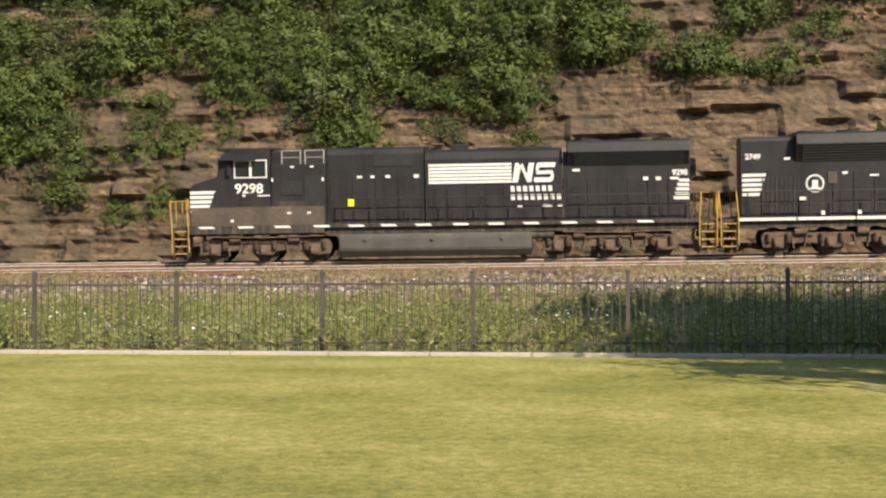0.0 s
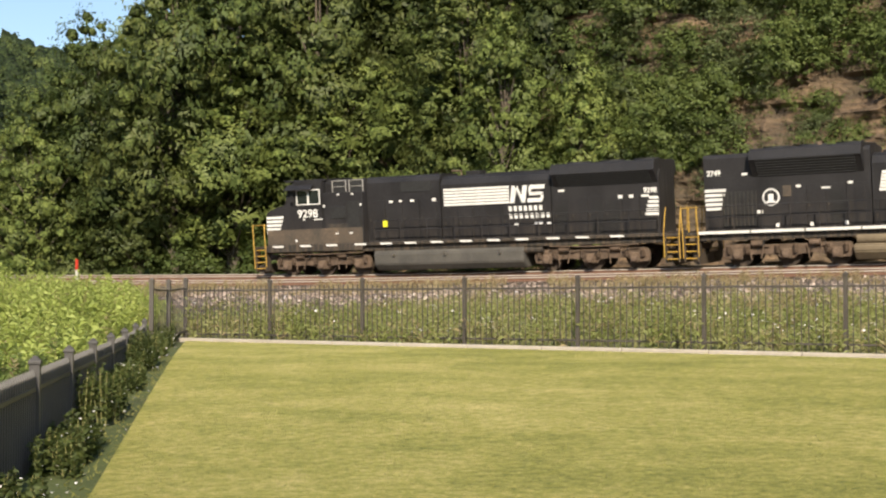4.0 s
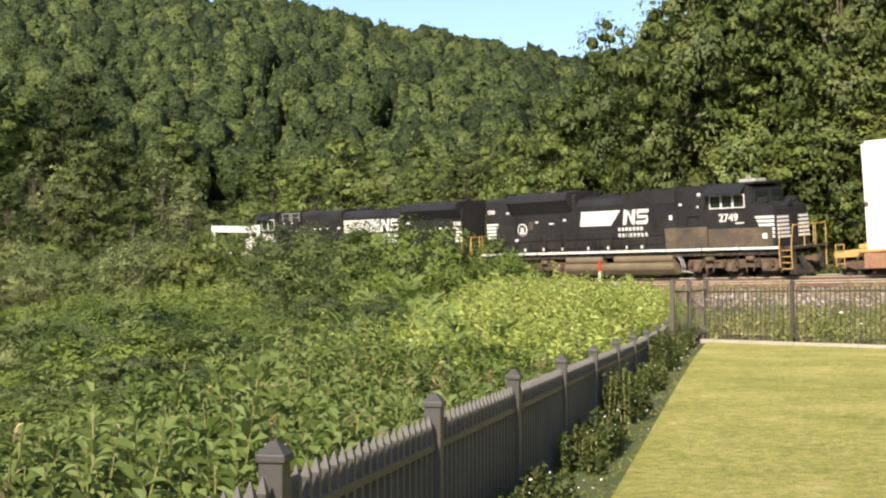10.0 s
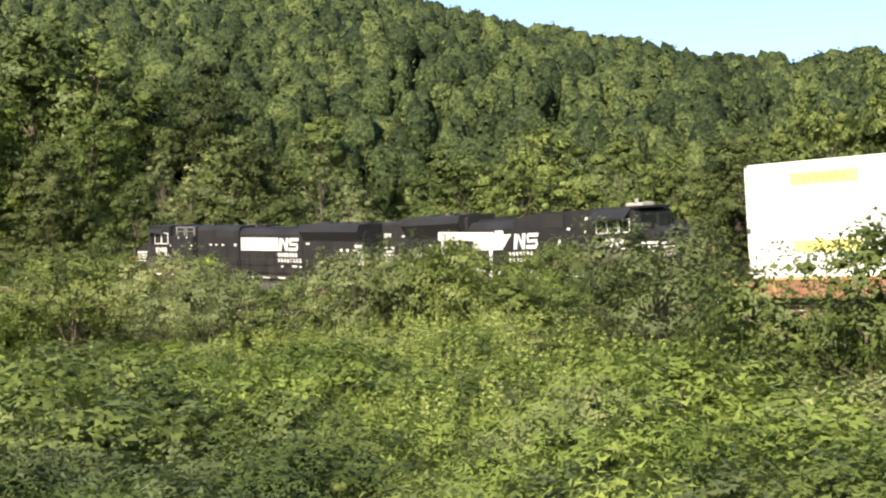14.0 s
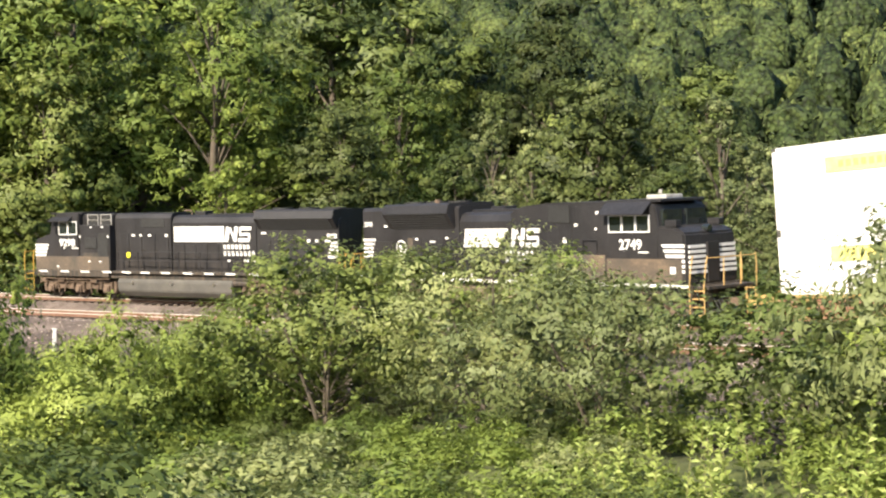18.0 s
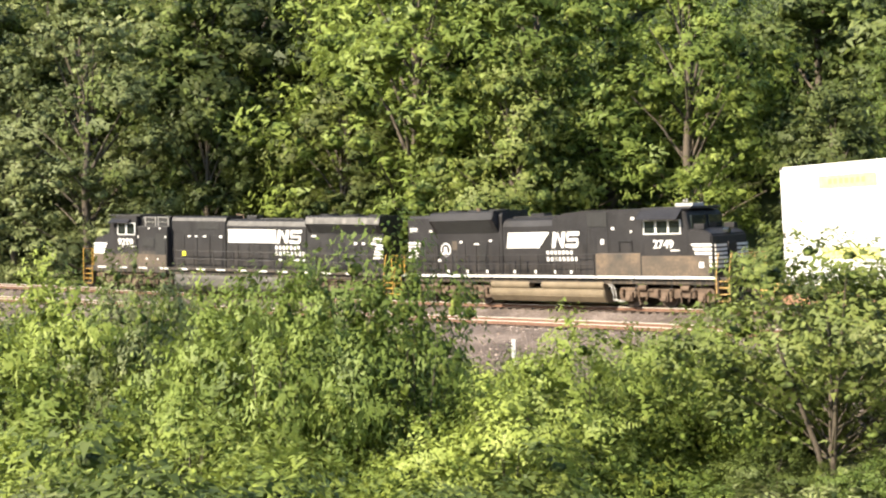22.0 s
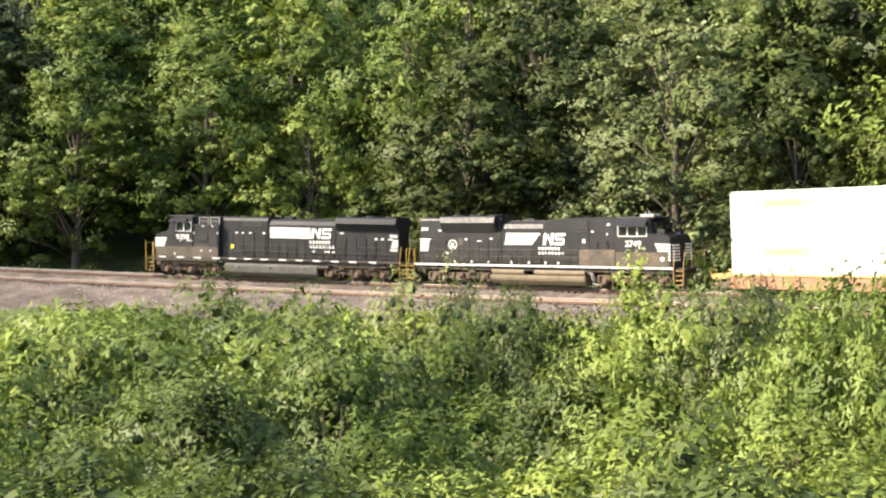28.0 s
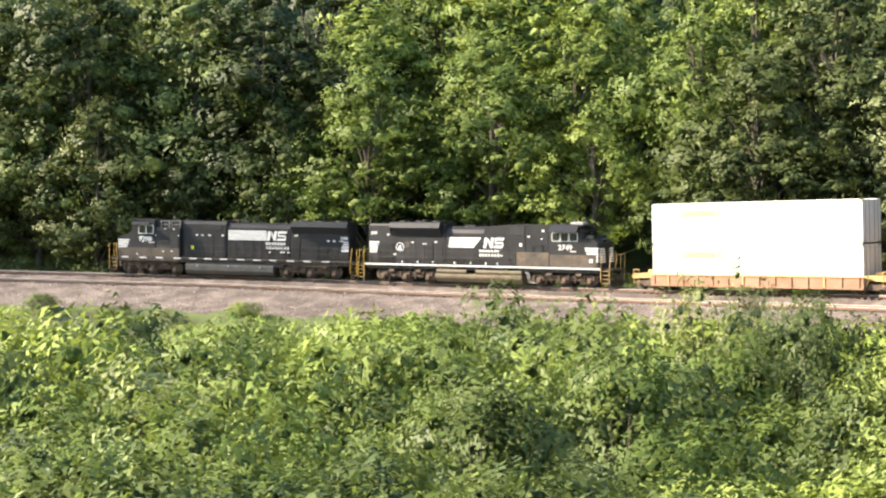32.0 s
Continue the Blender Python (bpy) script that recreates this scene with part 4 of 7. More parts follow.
def second_locomotive():
    """It runs tail first: its cab is at the -x end."""
    loco = new("locomotive")
    tagged(loco, "black freight diesel locomotive running backwards, with a white sill line", "locomotive", "locomotives of the train")
    part("frame", boxes((-10.2, 10.6, -1.35, 1.35, 1.15, 1.42), bevel=0.02), BLACK_DUSTY, loco, "dusty black underframe")
    part("walkway", boxes((-10.0, 10.4, -HALF, HALF, 1.42, 1.55), bevel=0.015), BLACK_DUSTY, loco)
    part("platform", boxes((10.4, 10.95, -1.4, 1.4, 1.4, 1.5)), BLACK_DUSTY, loco)
    part("platform", boxes((-10.75, -10.0, -1.4, 1.4, 1.4, 1.5)), BLACK_DUSTY, loco)
    for s in (-1, 1):
        for k in range(9):
            x = -9.9 + k * 2.256
            part("sill_line", boxes((x, x + 2.2, s * (HALF + 0.002), s * (HALF + 0.014), 1.43, 1.55)), WHITE, loco, "white reflective sill line")
    # radiator end
    hood(loco, "radiator_hood", 3.3, 10.2, 2.0, 4.72, corner=0.16, label="black radiator hood")
    radiator(loco, 3.55, 8.1, 3.5, 4.86, 1.52, "flared black radiator box with a shaded intake")
    hood_doors(loco, 3.5, 6.7, 4, 1.005, 1.65, 3.3, (1,))
    for s in (-1, 1):
        g = part("air_intake", boxes((7.95, 9.4, s * 1.0, s * 1.03, 1.7, 3.15), bevel=0.01), GRILLE, loco)
        for k in range(9):
            part("intake_bar", boxes((7.95 + 0.175 * k, 8.0 + 0.175 * k, s * 1.03, s * 1.06, 1.7, 3.15)), BLACK_DUSTY, g)
        for z in (2.05, 2.75):
            part("cross_bar", boxes((7.95, 9.4, s * 1.03, s * 1.055, z, z + 0.06)), BLACK, g)
        bm = bmesh.new()
        drum(bm, (7.35, s * 1.02, 2.85), 0.36, 0.03, sides=24)
        seal = part("seal", bm, WHITE, loco, "round white seal")
        bm = bmesh.new()
        drum(bm, (7.35, s * 1.035, 2.85), 0.29, 0.03, sides=24)
        part("seal_field", bm, BLACK, seal)
        part("seal_mark", boxes((7.24, 7.46, s * 1.05, s * 1.06, 2.7, 2.98), (7.16, 7.54, s * 1.05, s * 1.06, 2.62, 2.7)), WHITE, seal)
        part("tan_notice", boxes((6.5, 6.85, s * 1.03, s * 1.045, 2.85, 3.3)), CAB_DUST, loco)
        for k in range(5):
            z = 2.4 + k * 0.19
            part("tail_stripe", decal([slab(9.5 - 0.06 * k, 10.18, z, z + 0.12, -0.03)], s * 1.035), WHITE, loco, "white stripe at the tail")
    side_text(loco, "tail_number", "2749", 9.75, 3.85, 0.3, 1.03, 1.0)
    small_plates(loco, [(8.3, 3.8, 0.24, 0.1), (7.7, 2.2, 0.26, 0.14), (6.1, 3.2, 0.2, 0.1), (4.9, 3.1, 0.36, 0.07), (4.0, 3.25, 0.2, 0.1)], 1.04)
    # engine hood with the emblem
    hood(loco, "engine_hood", -0.9, 3.25, 2.02, 4.42, corner=0.42, label="black engine hood with a rounded roof")
    hood_doors(loco, -0.8, 3.2, 5, 1.012, 1.65, 2.2)
    part("roof_hatch", boxes((-0.5, 2.9, -0.55, 0.55, 4.4, 4.52), bevel=0.03), BLACK, loco)
    for s in (-1, 1):
        for k in range(6):
            z, u = 2.9 + k * 0.135, k / 5
            a, b = (0.75 - 0.6 * u, 2.98 - 0.12 * u) if s > 0 else (-1.95 + 0.12 * u, 0.28 + 0.6 * u)
            part("emblem_stripe", decal([[(a, z), (b, z), (b, z + 0.118), (a, z + 0.118)]], s * 1.17 if s < 0 else s * 1.045), WHITE, loco, "white stripe of the block with a slanted end")
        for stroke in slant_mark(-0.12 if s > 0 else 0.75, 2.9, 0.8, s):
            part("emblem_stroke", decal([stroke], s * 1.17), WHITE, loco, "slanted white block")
    bars_of_words(loco, [(-1.45, 0.3, 2.56, 2.76, 7), (-1.75, 0.3, 2.24, 2.44, 8)], 1.17)
    # tall cabinet, cab and nose
    bm = bmesh.new()
    profile(bm, [(-0.15, 1.55), (-0.15, 4.35), (-0.85, 4.6), (-2.4, 4.72), (-5.7, 4.72), (-5.7, 1.55)], -1.15, 1.15, bevel=0.02)
    part("brake_cabinet", bm, BLACK, loco, "tall black cabinet behind the cab")
    for s in (-1, 1):
        part("cabinet_grille", boxes((-3.6, -2.4, s * 1.15, s * 1.18, 3.9, 4.6), bevel=0.01), GRILLE, loco)
        part("cabinet_door", boxes((-3.65, -2.35, s * 1.15, s * 1.172, 1.7, 3.82), bevel=0.01), BLACK, loco)
        part("cabinet_door", boxes((-5.55, -3.8, s * 1.15, s * 1.172, 1.7, 4.55), bevel=0.01), BLACK, loco)
        part("side_cabinet", boxes((-5.78, -3.1, s * 1.16, s * 1.5, 1.55, 2.62), bevel=0.05), CAB_DUST, loco, "dusty low cabinet on the walkway")
        part("dusty_panel", boxes((-9.6, -5.85, s * 1.5, s * 1.503, 1.58, 2.5)), CAB_DUST, loco, "lower cab side under brown road dust")
        part("white_mark", boxes((-3.4, -3.2, s * 1.172, s * 1.186, 3.05, 3.3)), WHITE, loco)
        part("grab_rail", rods([(-4.35, s * 1.2, 2.65), (-4.35, s * 1.24, 3.2), (-5.1, s * 1.24, 3.2), (-5.1, s * 1.2, 2.65)], radius=0.022), BLACK, loco)
    small_plates(loco, [(-4.05, 3.75, 0.18, 0.12), (-5.25, 4.2, 0.2, 0.14), (-5.1, 3.6, 0.12, 0.1), (-4.2, 2.1, 0.16, 0.12), (-5.0, 2.1, 0.16, 0.12)], 1.18)
    bm = bmesh.new()
    profile(bm, [(-5.72, 1.55), (-5.72, 4.62), (-7.9, 4.68), (-8.35, 4.5), (-8.55, 3.55), (-8.4, 1.55)], -1.5, 1.5, bevel=0.05)
    cab = part("cab", bm, BLACK, loco, "black cab with three side windows")
    part("cab_roof", boxes((-8.5, -5.75, -1.3, 1.3, 4.64, 4.76), bevel=0.03), BLACK, cab)
    part("roof_unit", boxes((-8.1, -7.1, -0.5, 0.5, 4.74, 4.92), bevel=0.05), STEEL_WHITE, cab, "white unit on the cab roof")
    part("antenna", rods([(-7.6, 0.2, 4.95), (-7.6, 0.2, 5.12)], [(-7.1, -0.3, 4.95), (-7.1, -0.3, 5.1)], radius=0.04), STEEL_WHITE, cab)
    for s in (-1, 1):
        bm = bmesh.new()
        profile(bm, [(s * 1.44, 4.62), (s * 1.44, 4.68), (s * 1.98, 4.22), (s * 1.98, 4.17)], -8.15, -5.85, "x")
        part("sun_visor", bm, BLACK, cab)
        cab_window(cab, -8.1, -6.0, 3.5, 4.18, s * 1.502, 3)
        part("windscreen", boxes((-8.56, -8.42, s * 0.15, s * 1.25, 3.7, 4.35)), GLASS, cab)
    side_text(loco, "road_number", "2749", -7.1, 2.86, 0.54, 1.506, 1.08)
    small_plates(loco, [(-8.0, 2.72, 0.5, 0.06), (-9.3, 1.95, 0.26, 0.26)], 1.505)
    bm = bmesh.new()
    profile(bm, [(-8.35, 1.55), (-8.35, 3.75), (-9.35, 3.66), (-9.72, 3.45), (-9.85, 1.55)], -1.49, 1.49, bevel=0.07)
    part("nose", bm, BLACK, loco, "blunt black nose")
    part("nose_door", boxes((-9.9, -9.82, -0.35, 0.35, 1.6, 3.1), bevel=0.02), BLACK, loco)
    for z in range(6):
        for s in (-1, 1):
            part("nose_band", boxes((-9.9 + 0.012 * z, -9.8, s * 0.4, s * 1.36, 1.95 + z * 0.19, 2.06 + z * 0.19)), WHITE, loco, "white band across the nose")
    for s in (-1, 1):
        for k in range(6):
            z = 1.98 + k * 0.19
            part("nose_stripe", decal([[(-9.74, z), (-9.74, z + 0.12), (-8.62 - 0.08 * (5 - k), z + 0.12), (-8.7 - 0.08 * (5 - k), z)]], s * 1.496), WHITE, loco, "white stripe on the nose")
        part("number_board", boxes((-9.3, -8.75, s * 1.1, s * 1.42, 3.7, 3.95), bevel=0.03), BLACK, loco)
    part("headlight", drum(bmesh.new(), (-9.6, 0, 3.6), 0.14, 0.3, "x"), GLASS, loco)
    part("bell", drum(bmesh.new(), (5.5, 0.3, 4.92), 0.15, 0.2, "z"), BRAKE_DUST, loco)
    part("exhaust_box", boxes((1.0, 1.9, -0.35, 0.35, 4.42, 4.64), bevel=0.03), BLACK, loco)
    walk_rails(loco, -3.0, 10.0, 1.55, 12)
    end_steps(loco, 10.42, 1, YELLOW)
    end_steps(loco, -10.02, -1, CAR_YELLOW)
    coupler(loco, 11.12, 1)
    coupler(loco, -11.12, -1)
    loco_truck(loco, 6.75)
    loco_truck(loco, -6.9)
    bm = bmesh.new()
    profile(bm, [(-1.4, 0.55), (-1.1, 0.2), (1.1, 0.2), (1.4, 0.55), (1.42, 0.8), (1.36, 0.86), (-1.36, 0.86), (-1.42, 0.8)], -3.5, 4.0, "x", 0.05)
    part("fuel_tank", bm, TANK_TAN, loco, "dust-coloured fuel tank")
    for s in (-1, 1):
        part("air_reservoir", drum(bmesh.new(), (2.55, s * 1.2, 1.06), 0.22, 2.6, "x"), TANK_TAN, loco, "long air reservoir over the tank")
        part("air_reservoir", drum(bmesh.new(), (-1.5, s * 1.2, 1.06), 0.22, 3.9, "x"), TANK_TAN, loco)
        for x in (-8.7, -7.4, -5.4, 5.4, 7.6):
            part("sand_hose", rods([(x, s * 1.3, 1.15), (x + 0.1, s * 1.32, 0.9), (x + 0.35, s * 1.25, 0.7)], radius=0.025), RUBBER, loco)
        for dx in (0.0, 0.16):
            part("cable_loop", rods([(-3.7 - dx, s * 1.32, 1.15), (-3.95 - dx, s * 1.38, 0.95), (-4.05 - dx, s * 1.38, 0.6), (-4.0 - dx, s * 1.36, 0.4), (-4.5 - dx, s * 1.32, 0.3)], radius=0.03), STEEL_WHITE, loco)
    small_plates(loco, [(x, 1.62, 0.14, 0.16) for x in (-1.4, -0.4, 0.9, 2.3, 4.2, 5.6, 7.0)], 1.175)
    return loco


def well_car(length=20.6, mat=CAR_RED):
    """A red-brown container well car on two-axle trucks, with yellow top sills."""
    car = new("well_car")
    tagged(car, "faded red-brown well car with yellow top sills, loaded with stacked containers", "rail car", "well cars of the train")
    h, w = length / 2, 8.15
    for s in (-1, 1):
        side = part("side_wall", boxes((-w, w, s * 1.42, s * 1.48, 0.42, 1.12)), mat, car, "ribbed red-brown side wall")
        part("top_sill", boxes((-w - 0.3, w + 0.3, s * 1.36, s * 1.55, 1.12, 1.24), bevel=0.02), CAR_YELLOW, car, "yellow top sill")
        part("bottom_sill", boxes((-w, w, s * 1.34, s * 1.54, 0.36, 0.46), bevel=0.02), mat, car)
        for k in range(14):
            x = -w + 0.3 + k * (2 * w - 0.6) / 13
            part("rib", boxes((x - 0.05, x + 0.05, s * 1.48, s * 1.55, 0.46, 1.12)), CAR_YELLOW if k % 5 == 2 else mat, side)
    part("floor", boxes((-w, w, -1.36, 1.36, 0.34, 0.4)), mat, car)
    for e in (-1, 1):
        bm = bmesh.new()
        profile(bm, [(e * w, 0.45), (e * w, 1.26), (e * (h - 1.6), 1.26), (e * (h - 0.35), 1.18), (e * (h - 0.35), 0.85), (e * (h - 1.9), 0.95)], -1.2, 1.2, bevel=0.03)
        part("end_platform", bm, CAR_YELLOW, car, "yellow end platform")
        for s in (-1, 1):
            part("end_ladder", rods([(e * (h - 0.5), s * 1.25, 0.45), (e * (h - 0.5), s * 1.25, 1.5)], [(e * (h - 0.95), s * 1.25, 0.45), (e * (h - 0.95), s * 1.25, 1.5)], *[[(e * (h - 0.5), s * 1.25, z), (e * (h - 0.95), s * 1.25, z)] for z in (0.6, 0.9, 1.2, 1.5)], radius=0.02), CAR_YELLOW, car)
        part("brake_unit", boxes((e * (w + 0.35), e * (w + 0.9), -0.5, 0.5, 1.26, 1.46), bevel=0.05), CAR_YELLOW, car)
        part("coupler", boxes((e * (h - 0.4), e * (h + 0.02), -0.15, 0.15, 0.76, 1.04), bevel=0.03), BRAKE_DUST, car)
        tx = e * (h - 1.75)
        bm = bmesh.new()
        for s in (-1, 1):
            profile(bm, [(-1.15, 0.5), (-1.0, 0.66), (-0.45, 0.72), (0.45, 0.72), (1.0, 0.66), (1.15, 0.5), (1.0, 0.34), (0.75, 0.46), (0.35, 0.3), (-0.35, 0.3), (-0.75, 0.46), (-1.0, 0.34)], s * 0.95, s * 1.1, bevel=0.02)
        box(bm, -0.25, 0.25, -0.95, 0.95, 0.4, 0.75)
        tf = part("truck_frame", bm, BRAKE_DUST, car, "rusty cast truck frame")
        tf.location = (tx, 0, 0)
        for s in (-1, 1):
            for k in (-0.18, 0.0, 0.18):
                sp = bmesh.new()
                for i in range(4):
                    drum(sp, (k, s * 1.06, 0.36 + i * 0.07), 0.07, 0.035, "z", 8)
                part("spring", sp, BRAKE_DUST, tf)
            for ax in (-0.88, 0.88):
                part("bearing_cap", drum(bmesh.new(), (ax, s * 1.14, 0.46), 0.12, 0.08, sides=12), BRAKE_DUST, tf)
        for ax in (-0.88, 0.88):
            wheelset(car, tx + ax, 0.46)
    return car


def container(mat, label, sign):
    """A 16.15 m box with ribbed sides, corner posts, castings and end doors."""
    ob = new("container")
    tagged(ob, label, "container", "containers on the train")
    L, W, H = 8.07, 1.29, 2.89
    part("body", boxes((-L + 0.03, L - 0.03, -W + 0.03, W - 0.03, 0.08, H - 0.03)), mat, ob)
    for s in (-1, 1):
        for z in (0.0, H - 0.14):
            part("side_rail", boxes((-L, L, s * (W - 0.05), s * W, z, z + 0.14)), mat, ob)
        n = 26
        for k in range(n):
            x = -L + 0.3 + k * (2 * L - 0.6) / (n - 1)
            part("side_post", boxes((x - 0.03, x + 0.03, s * (W - 0.032), s * (W - 0.014), 0.14, H - 0.14)), mat, ob)
        if sign:
            part("sign_panel", boxes((2.4, 5.7, s * (W - 0.012), s * W + s * 0.004, 1.9, 2.4)), SIGN_YELLOW, ob, "pale yellow sign panel")
            for k in range(7):
                x = 3.0 + k * 0.32
                part("sign_bar", boxes((x, x + 0.2, s * (W + 0.004), s * (W + 0.008), 2.04, 2.26)), SIGN_INK, ob)
    for e in (-1, 1):
        for s in (-1, 1):
            part("corner_post", boxes((e * (L - 0.16), e * L, s * (W - 0.12), s * W, 0.14, H - 0.14)), mat, ob)
            for z in (0.0, H - 0.12):
                part("corner_casting", boxes((e * (L - 0.18), e * (L + 0.005), s * (W - 0.16), s * (W + 0.005), z, z + 0.12)), STEEL, ob)
            part("lifting_post", boxes((e * 6.1 - 0.08, e * 6.1 + 0.08, s * (W - 0.03), s * (W - 0.002), 0.0, H)), mat, ob)
        for y in (-0.9, -0.35, 0.35, 0.9):
            part("lock_rod", rods([(e * (L + 0.02), y, 0.1), (e * (L + 0.02), y, H - 0.1)], radius=0.02), STEEL, ob)
    return ob


TRAIN_BACK = {"lead": 11.15, "second": 33.45, "car": 56.24, "next": 76.6}
MOVING = [(lead_locomotive(), TRAIN_BACK["lead"], 13.9, 0.0), (second_locomotive(), TRAIN_BACK["second"], 13.65, 0.0)]
car_first = well_car()
car_next = copy_thing(car_first, Matrix.Identity(4))
for ob in car_next.children:
    if ob.name.startswith("wheelset"):
        WHEELS.append((ob, 0.46))
white_low = container(CONTAINER, "white container with yellow sign panel, in the well car", True)
brown_low = container(BROWN_BOX, "brown ribbed container standing in the well car", False)
MOVING += [(car_first, TRAIN_BACK["car"], 17.1, 0.0), (car_next, TRAIN_BACK["next"], 17.1, 0.0)]
for low, back in ((white_low, TRAIN_BACK["car"]), (brown_low, TRAIN_BACK["next"])):
    high = copy_thing(low, Matrix.Identity(4))
    tagged(high, low["label"].replace(", in the well car", ", stacked on another").replace("standing in the well car", "stacked on another"))
    MOVING += [(low, back, 17.1, 0.41), (high, back, 17.1, 0.41 + 2.9)]


# ---- track ----
BALLAST = patchy("ballast", [(0.34, (0.05, 0.038, 0.031)), (0.5, (0.15, 0.115, 0.096)), (0.64, (0.31, 0.25, 0.215))], 0.45, 9.0, 0.95, 1.0, 0.12)
RAIL_RUST = patchy("rail_rust", [(0.3, (0.12, 0.06, 0.035)), (0.7, (0.22, 0.12, 0.08))], 2.0, 20.0, 0.8, 0.2, 0.01)
RAIL_TOP = patchy("rail_top", [(0.3, (0.42, 0.37, 0.32)), (0.7, (0.6, 0.54, 0.48))], 2.0, 20.0, 0.65, 0.0, 0.01, 0.1)
TIE_WOOD = patchy("tie_wood", [(0.3, (0.06, 0.045, 0.035)), (0.7, (0.16, 0.125, 0.1))], 2.0, 18.0, 0.95, 0.4, 0.02)


def sweep(name, outline, arcs, aside):
    """A strip with the given outline (aside, up) along the line."""
    verts, n = [], len(outline)
    for a in arcs:
        for o, u in outline:
            x, y, z, _ = on_track(a, aside + o, u)
            verts.append((x, y, z))
    i = np.arange(len(arcs) - 1)[:, None] * n
    j = np.arange(n)
    k = (j + 1) % n
    faces = np.stack([(i + j), (i + k), (i + n + k), (i + n + j)], -1).reshape(-1, 4)
    return mesh_of(name, verts, faces, False)


def ballast_bed():
    arcs, ds = np.arange(-138, 358, 0.7), np.concatenate([np.linspace(-20.5, -6.6, 20), np.linspace(-6.0, 4.6, 18)])
    rng = np.random.default_rng(3)
    verts = []
    for a in arcs:
        foot = float(bank_foot(a)[0])
        for d in ds:
            d = max(d, -foot - 0.9)
            x, y, z, _ = on_track(a, -d)
            up = float(bank(a, np.array(d))) + float(fall(a, -d)) - 0.35 * max(0, -d - foot) - (0.35 if d > 4.4 else 0)
            verts.append((x, y, z + up + rng.normal() * 0.03))
    n = len(ds)
    i = (np.arange(len(arcs) - 1)[:, None] * n + np.arange(n - 1)).ravel()
    ob = put("ballast", mesh_of("ballast", verts, np.stack([i, i + n, i + n + 1, i + 1], 1)), BALLAST)
    tagged(ob, "pinkish grey crushed-stone ballast under the tracks", "ballast", kind="structure")


def track(aside, label, nearest):
    ob = tagged(new("railway_track"), label, "railway track", kind="structure")
    arcs = np.arange(-138, 356, 2.0)
    foot = [(-0.07, -0.17), (0.07, -0.17), (0.07, -0.145), (0.012, -0.13), (0.012, -0.05), (0.035, -0.035), (0.035, -0.006), (-0.035, -0.006), (-0.035, -0.035), (-0.012, -0.05), (-0.012, -0.13), (-0.07, -0.145)]
    head = [(-0.045, -0.028), (0.045, -0.028), (0.04, 0.004), (-0.04, 0.004)]
    for s in (-0.7525, 0.7525):
        rail = put("rail", sweep("rail", foot, arcs, aside + s), RAIL_RUST, ob)
        put("rail_head", sweep("rail_head", head, arcs, aside + s), RAIL_TOP, rail)
    bm = boxes((-0.115, 0.115, -1.3, 1.3, -0.34, -0.172), bevel=0.012)
    tie = bpy.data.meshes.new("tie")
    bm.to_mesh(tie)
    bm.free()
    tie.materials.append(TIE_WOOD)
    rest_v, rest_f = [], []
    cube = np.array([(x, y, z) for x in (-0.115, 0.115) for y in (-1.3, 1.3) for z in (-0.34, -0.172)])
    quads = np.array([(0, 1, 3, 2), (4, 6, 7, 5), (0, 4, 5, 1), (2, 3, 7, 6), (1, 5, 7, 3)])
    rng = np.random.default_rng(8)
    for k, a in enumerate(np.arange(-135, 350, 0.54)):
        x, y, z, h = on_track(a, aside + rng.normal() * 0.03)
        h += rng.normal() * 0.012
        if nearest[0] < a < nearest[1]:
            put("tie", tie, None, ob, Matrix.Translation((x, y, z)) @ Matrix.Rotation(h, 4, "Z") @ Matrix.Rotation(-math.atan(CANT), 4, "X"))
        else:
            c, s = math.cos(h), math.sin(h)
            rest_f.append(quads + 8 * len(rest_v))
            rest_v.append(np.stack([cube[:, 0] * c - cube[:, 1] * s + x, cube[:, 0] * s + cube[:, 1] * c + y, cube[:, 2] + z - CANT * cube[:, 1]], 1))
    tagged(put("ties", mesh_of("ties", np.concatenate(rest_v), np.concatenate(rest_f), False), TIE_WOOD, ob), kind="stuff")


def loose_stones(rng):
    """Stones that stand out of the ballast where it is seen."""
    n = 34000
    arc = np.where(rng.random(n) < 0.6, -45 + 105 * rng.random(n), 70 + 190 * rng.random(n))
    foot = bank_foot(arc)[0]
    d = -4.3 - (foot - 4.0) * rng.random(n) ** 0.9
    x, y, z, _ = on_track(arc, -d)
    z = np.interp(arc, ARC, LINE_Z) + bank(arc, d) + 0.02
    s = (0.04 + 0.06 * rng.random(n) ** 2) * np.where(arc < 65, 1.15, 1.0)
    c = np.stack([x, y, z], 1)[:, None]
    v = rng.normal(size=(n, 4, 3))
    v /= np.linalg.norm(v, axis=2)[..., None]
    v = (c + v * s[:, None, None] * np.array([1.2, 1.2, 0.9])).reshape(-1, 3)
    f = (np.arange(n)[:, None, None] * 4 + np.array([(0, 1, 2), (0, 2, 3), (0, 3, 1), (1, 3, 2)])).reshape(-1, 3)
    m, t, b = material("loose_stone", 0.95)
    geo = t.nodes.new("ShaderNodeNewGeometry")
    t.links.new(ramp(t, geo.outputs["Random Per Island"], [(0.0, (0.25, 0.19, 0.155)), (0.5, (0.4, 0.315, 0.265)), (1.0, (0.58, 0.48, 0.41))]), b.inputs["Base Color"])
    tagged(put("ballast_stones", mesh_of("ballast_stones", v, f, False), m), "loose pinkish grey ballast stones", "stones", kind="stuff")


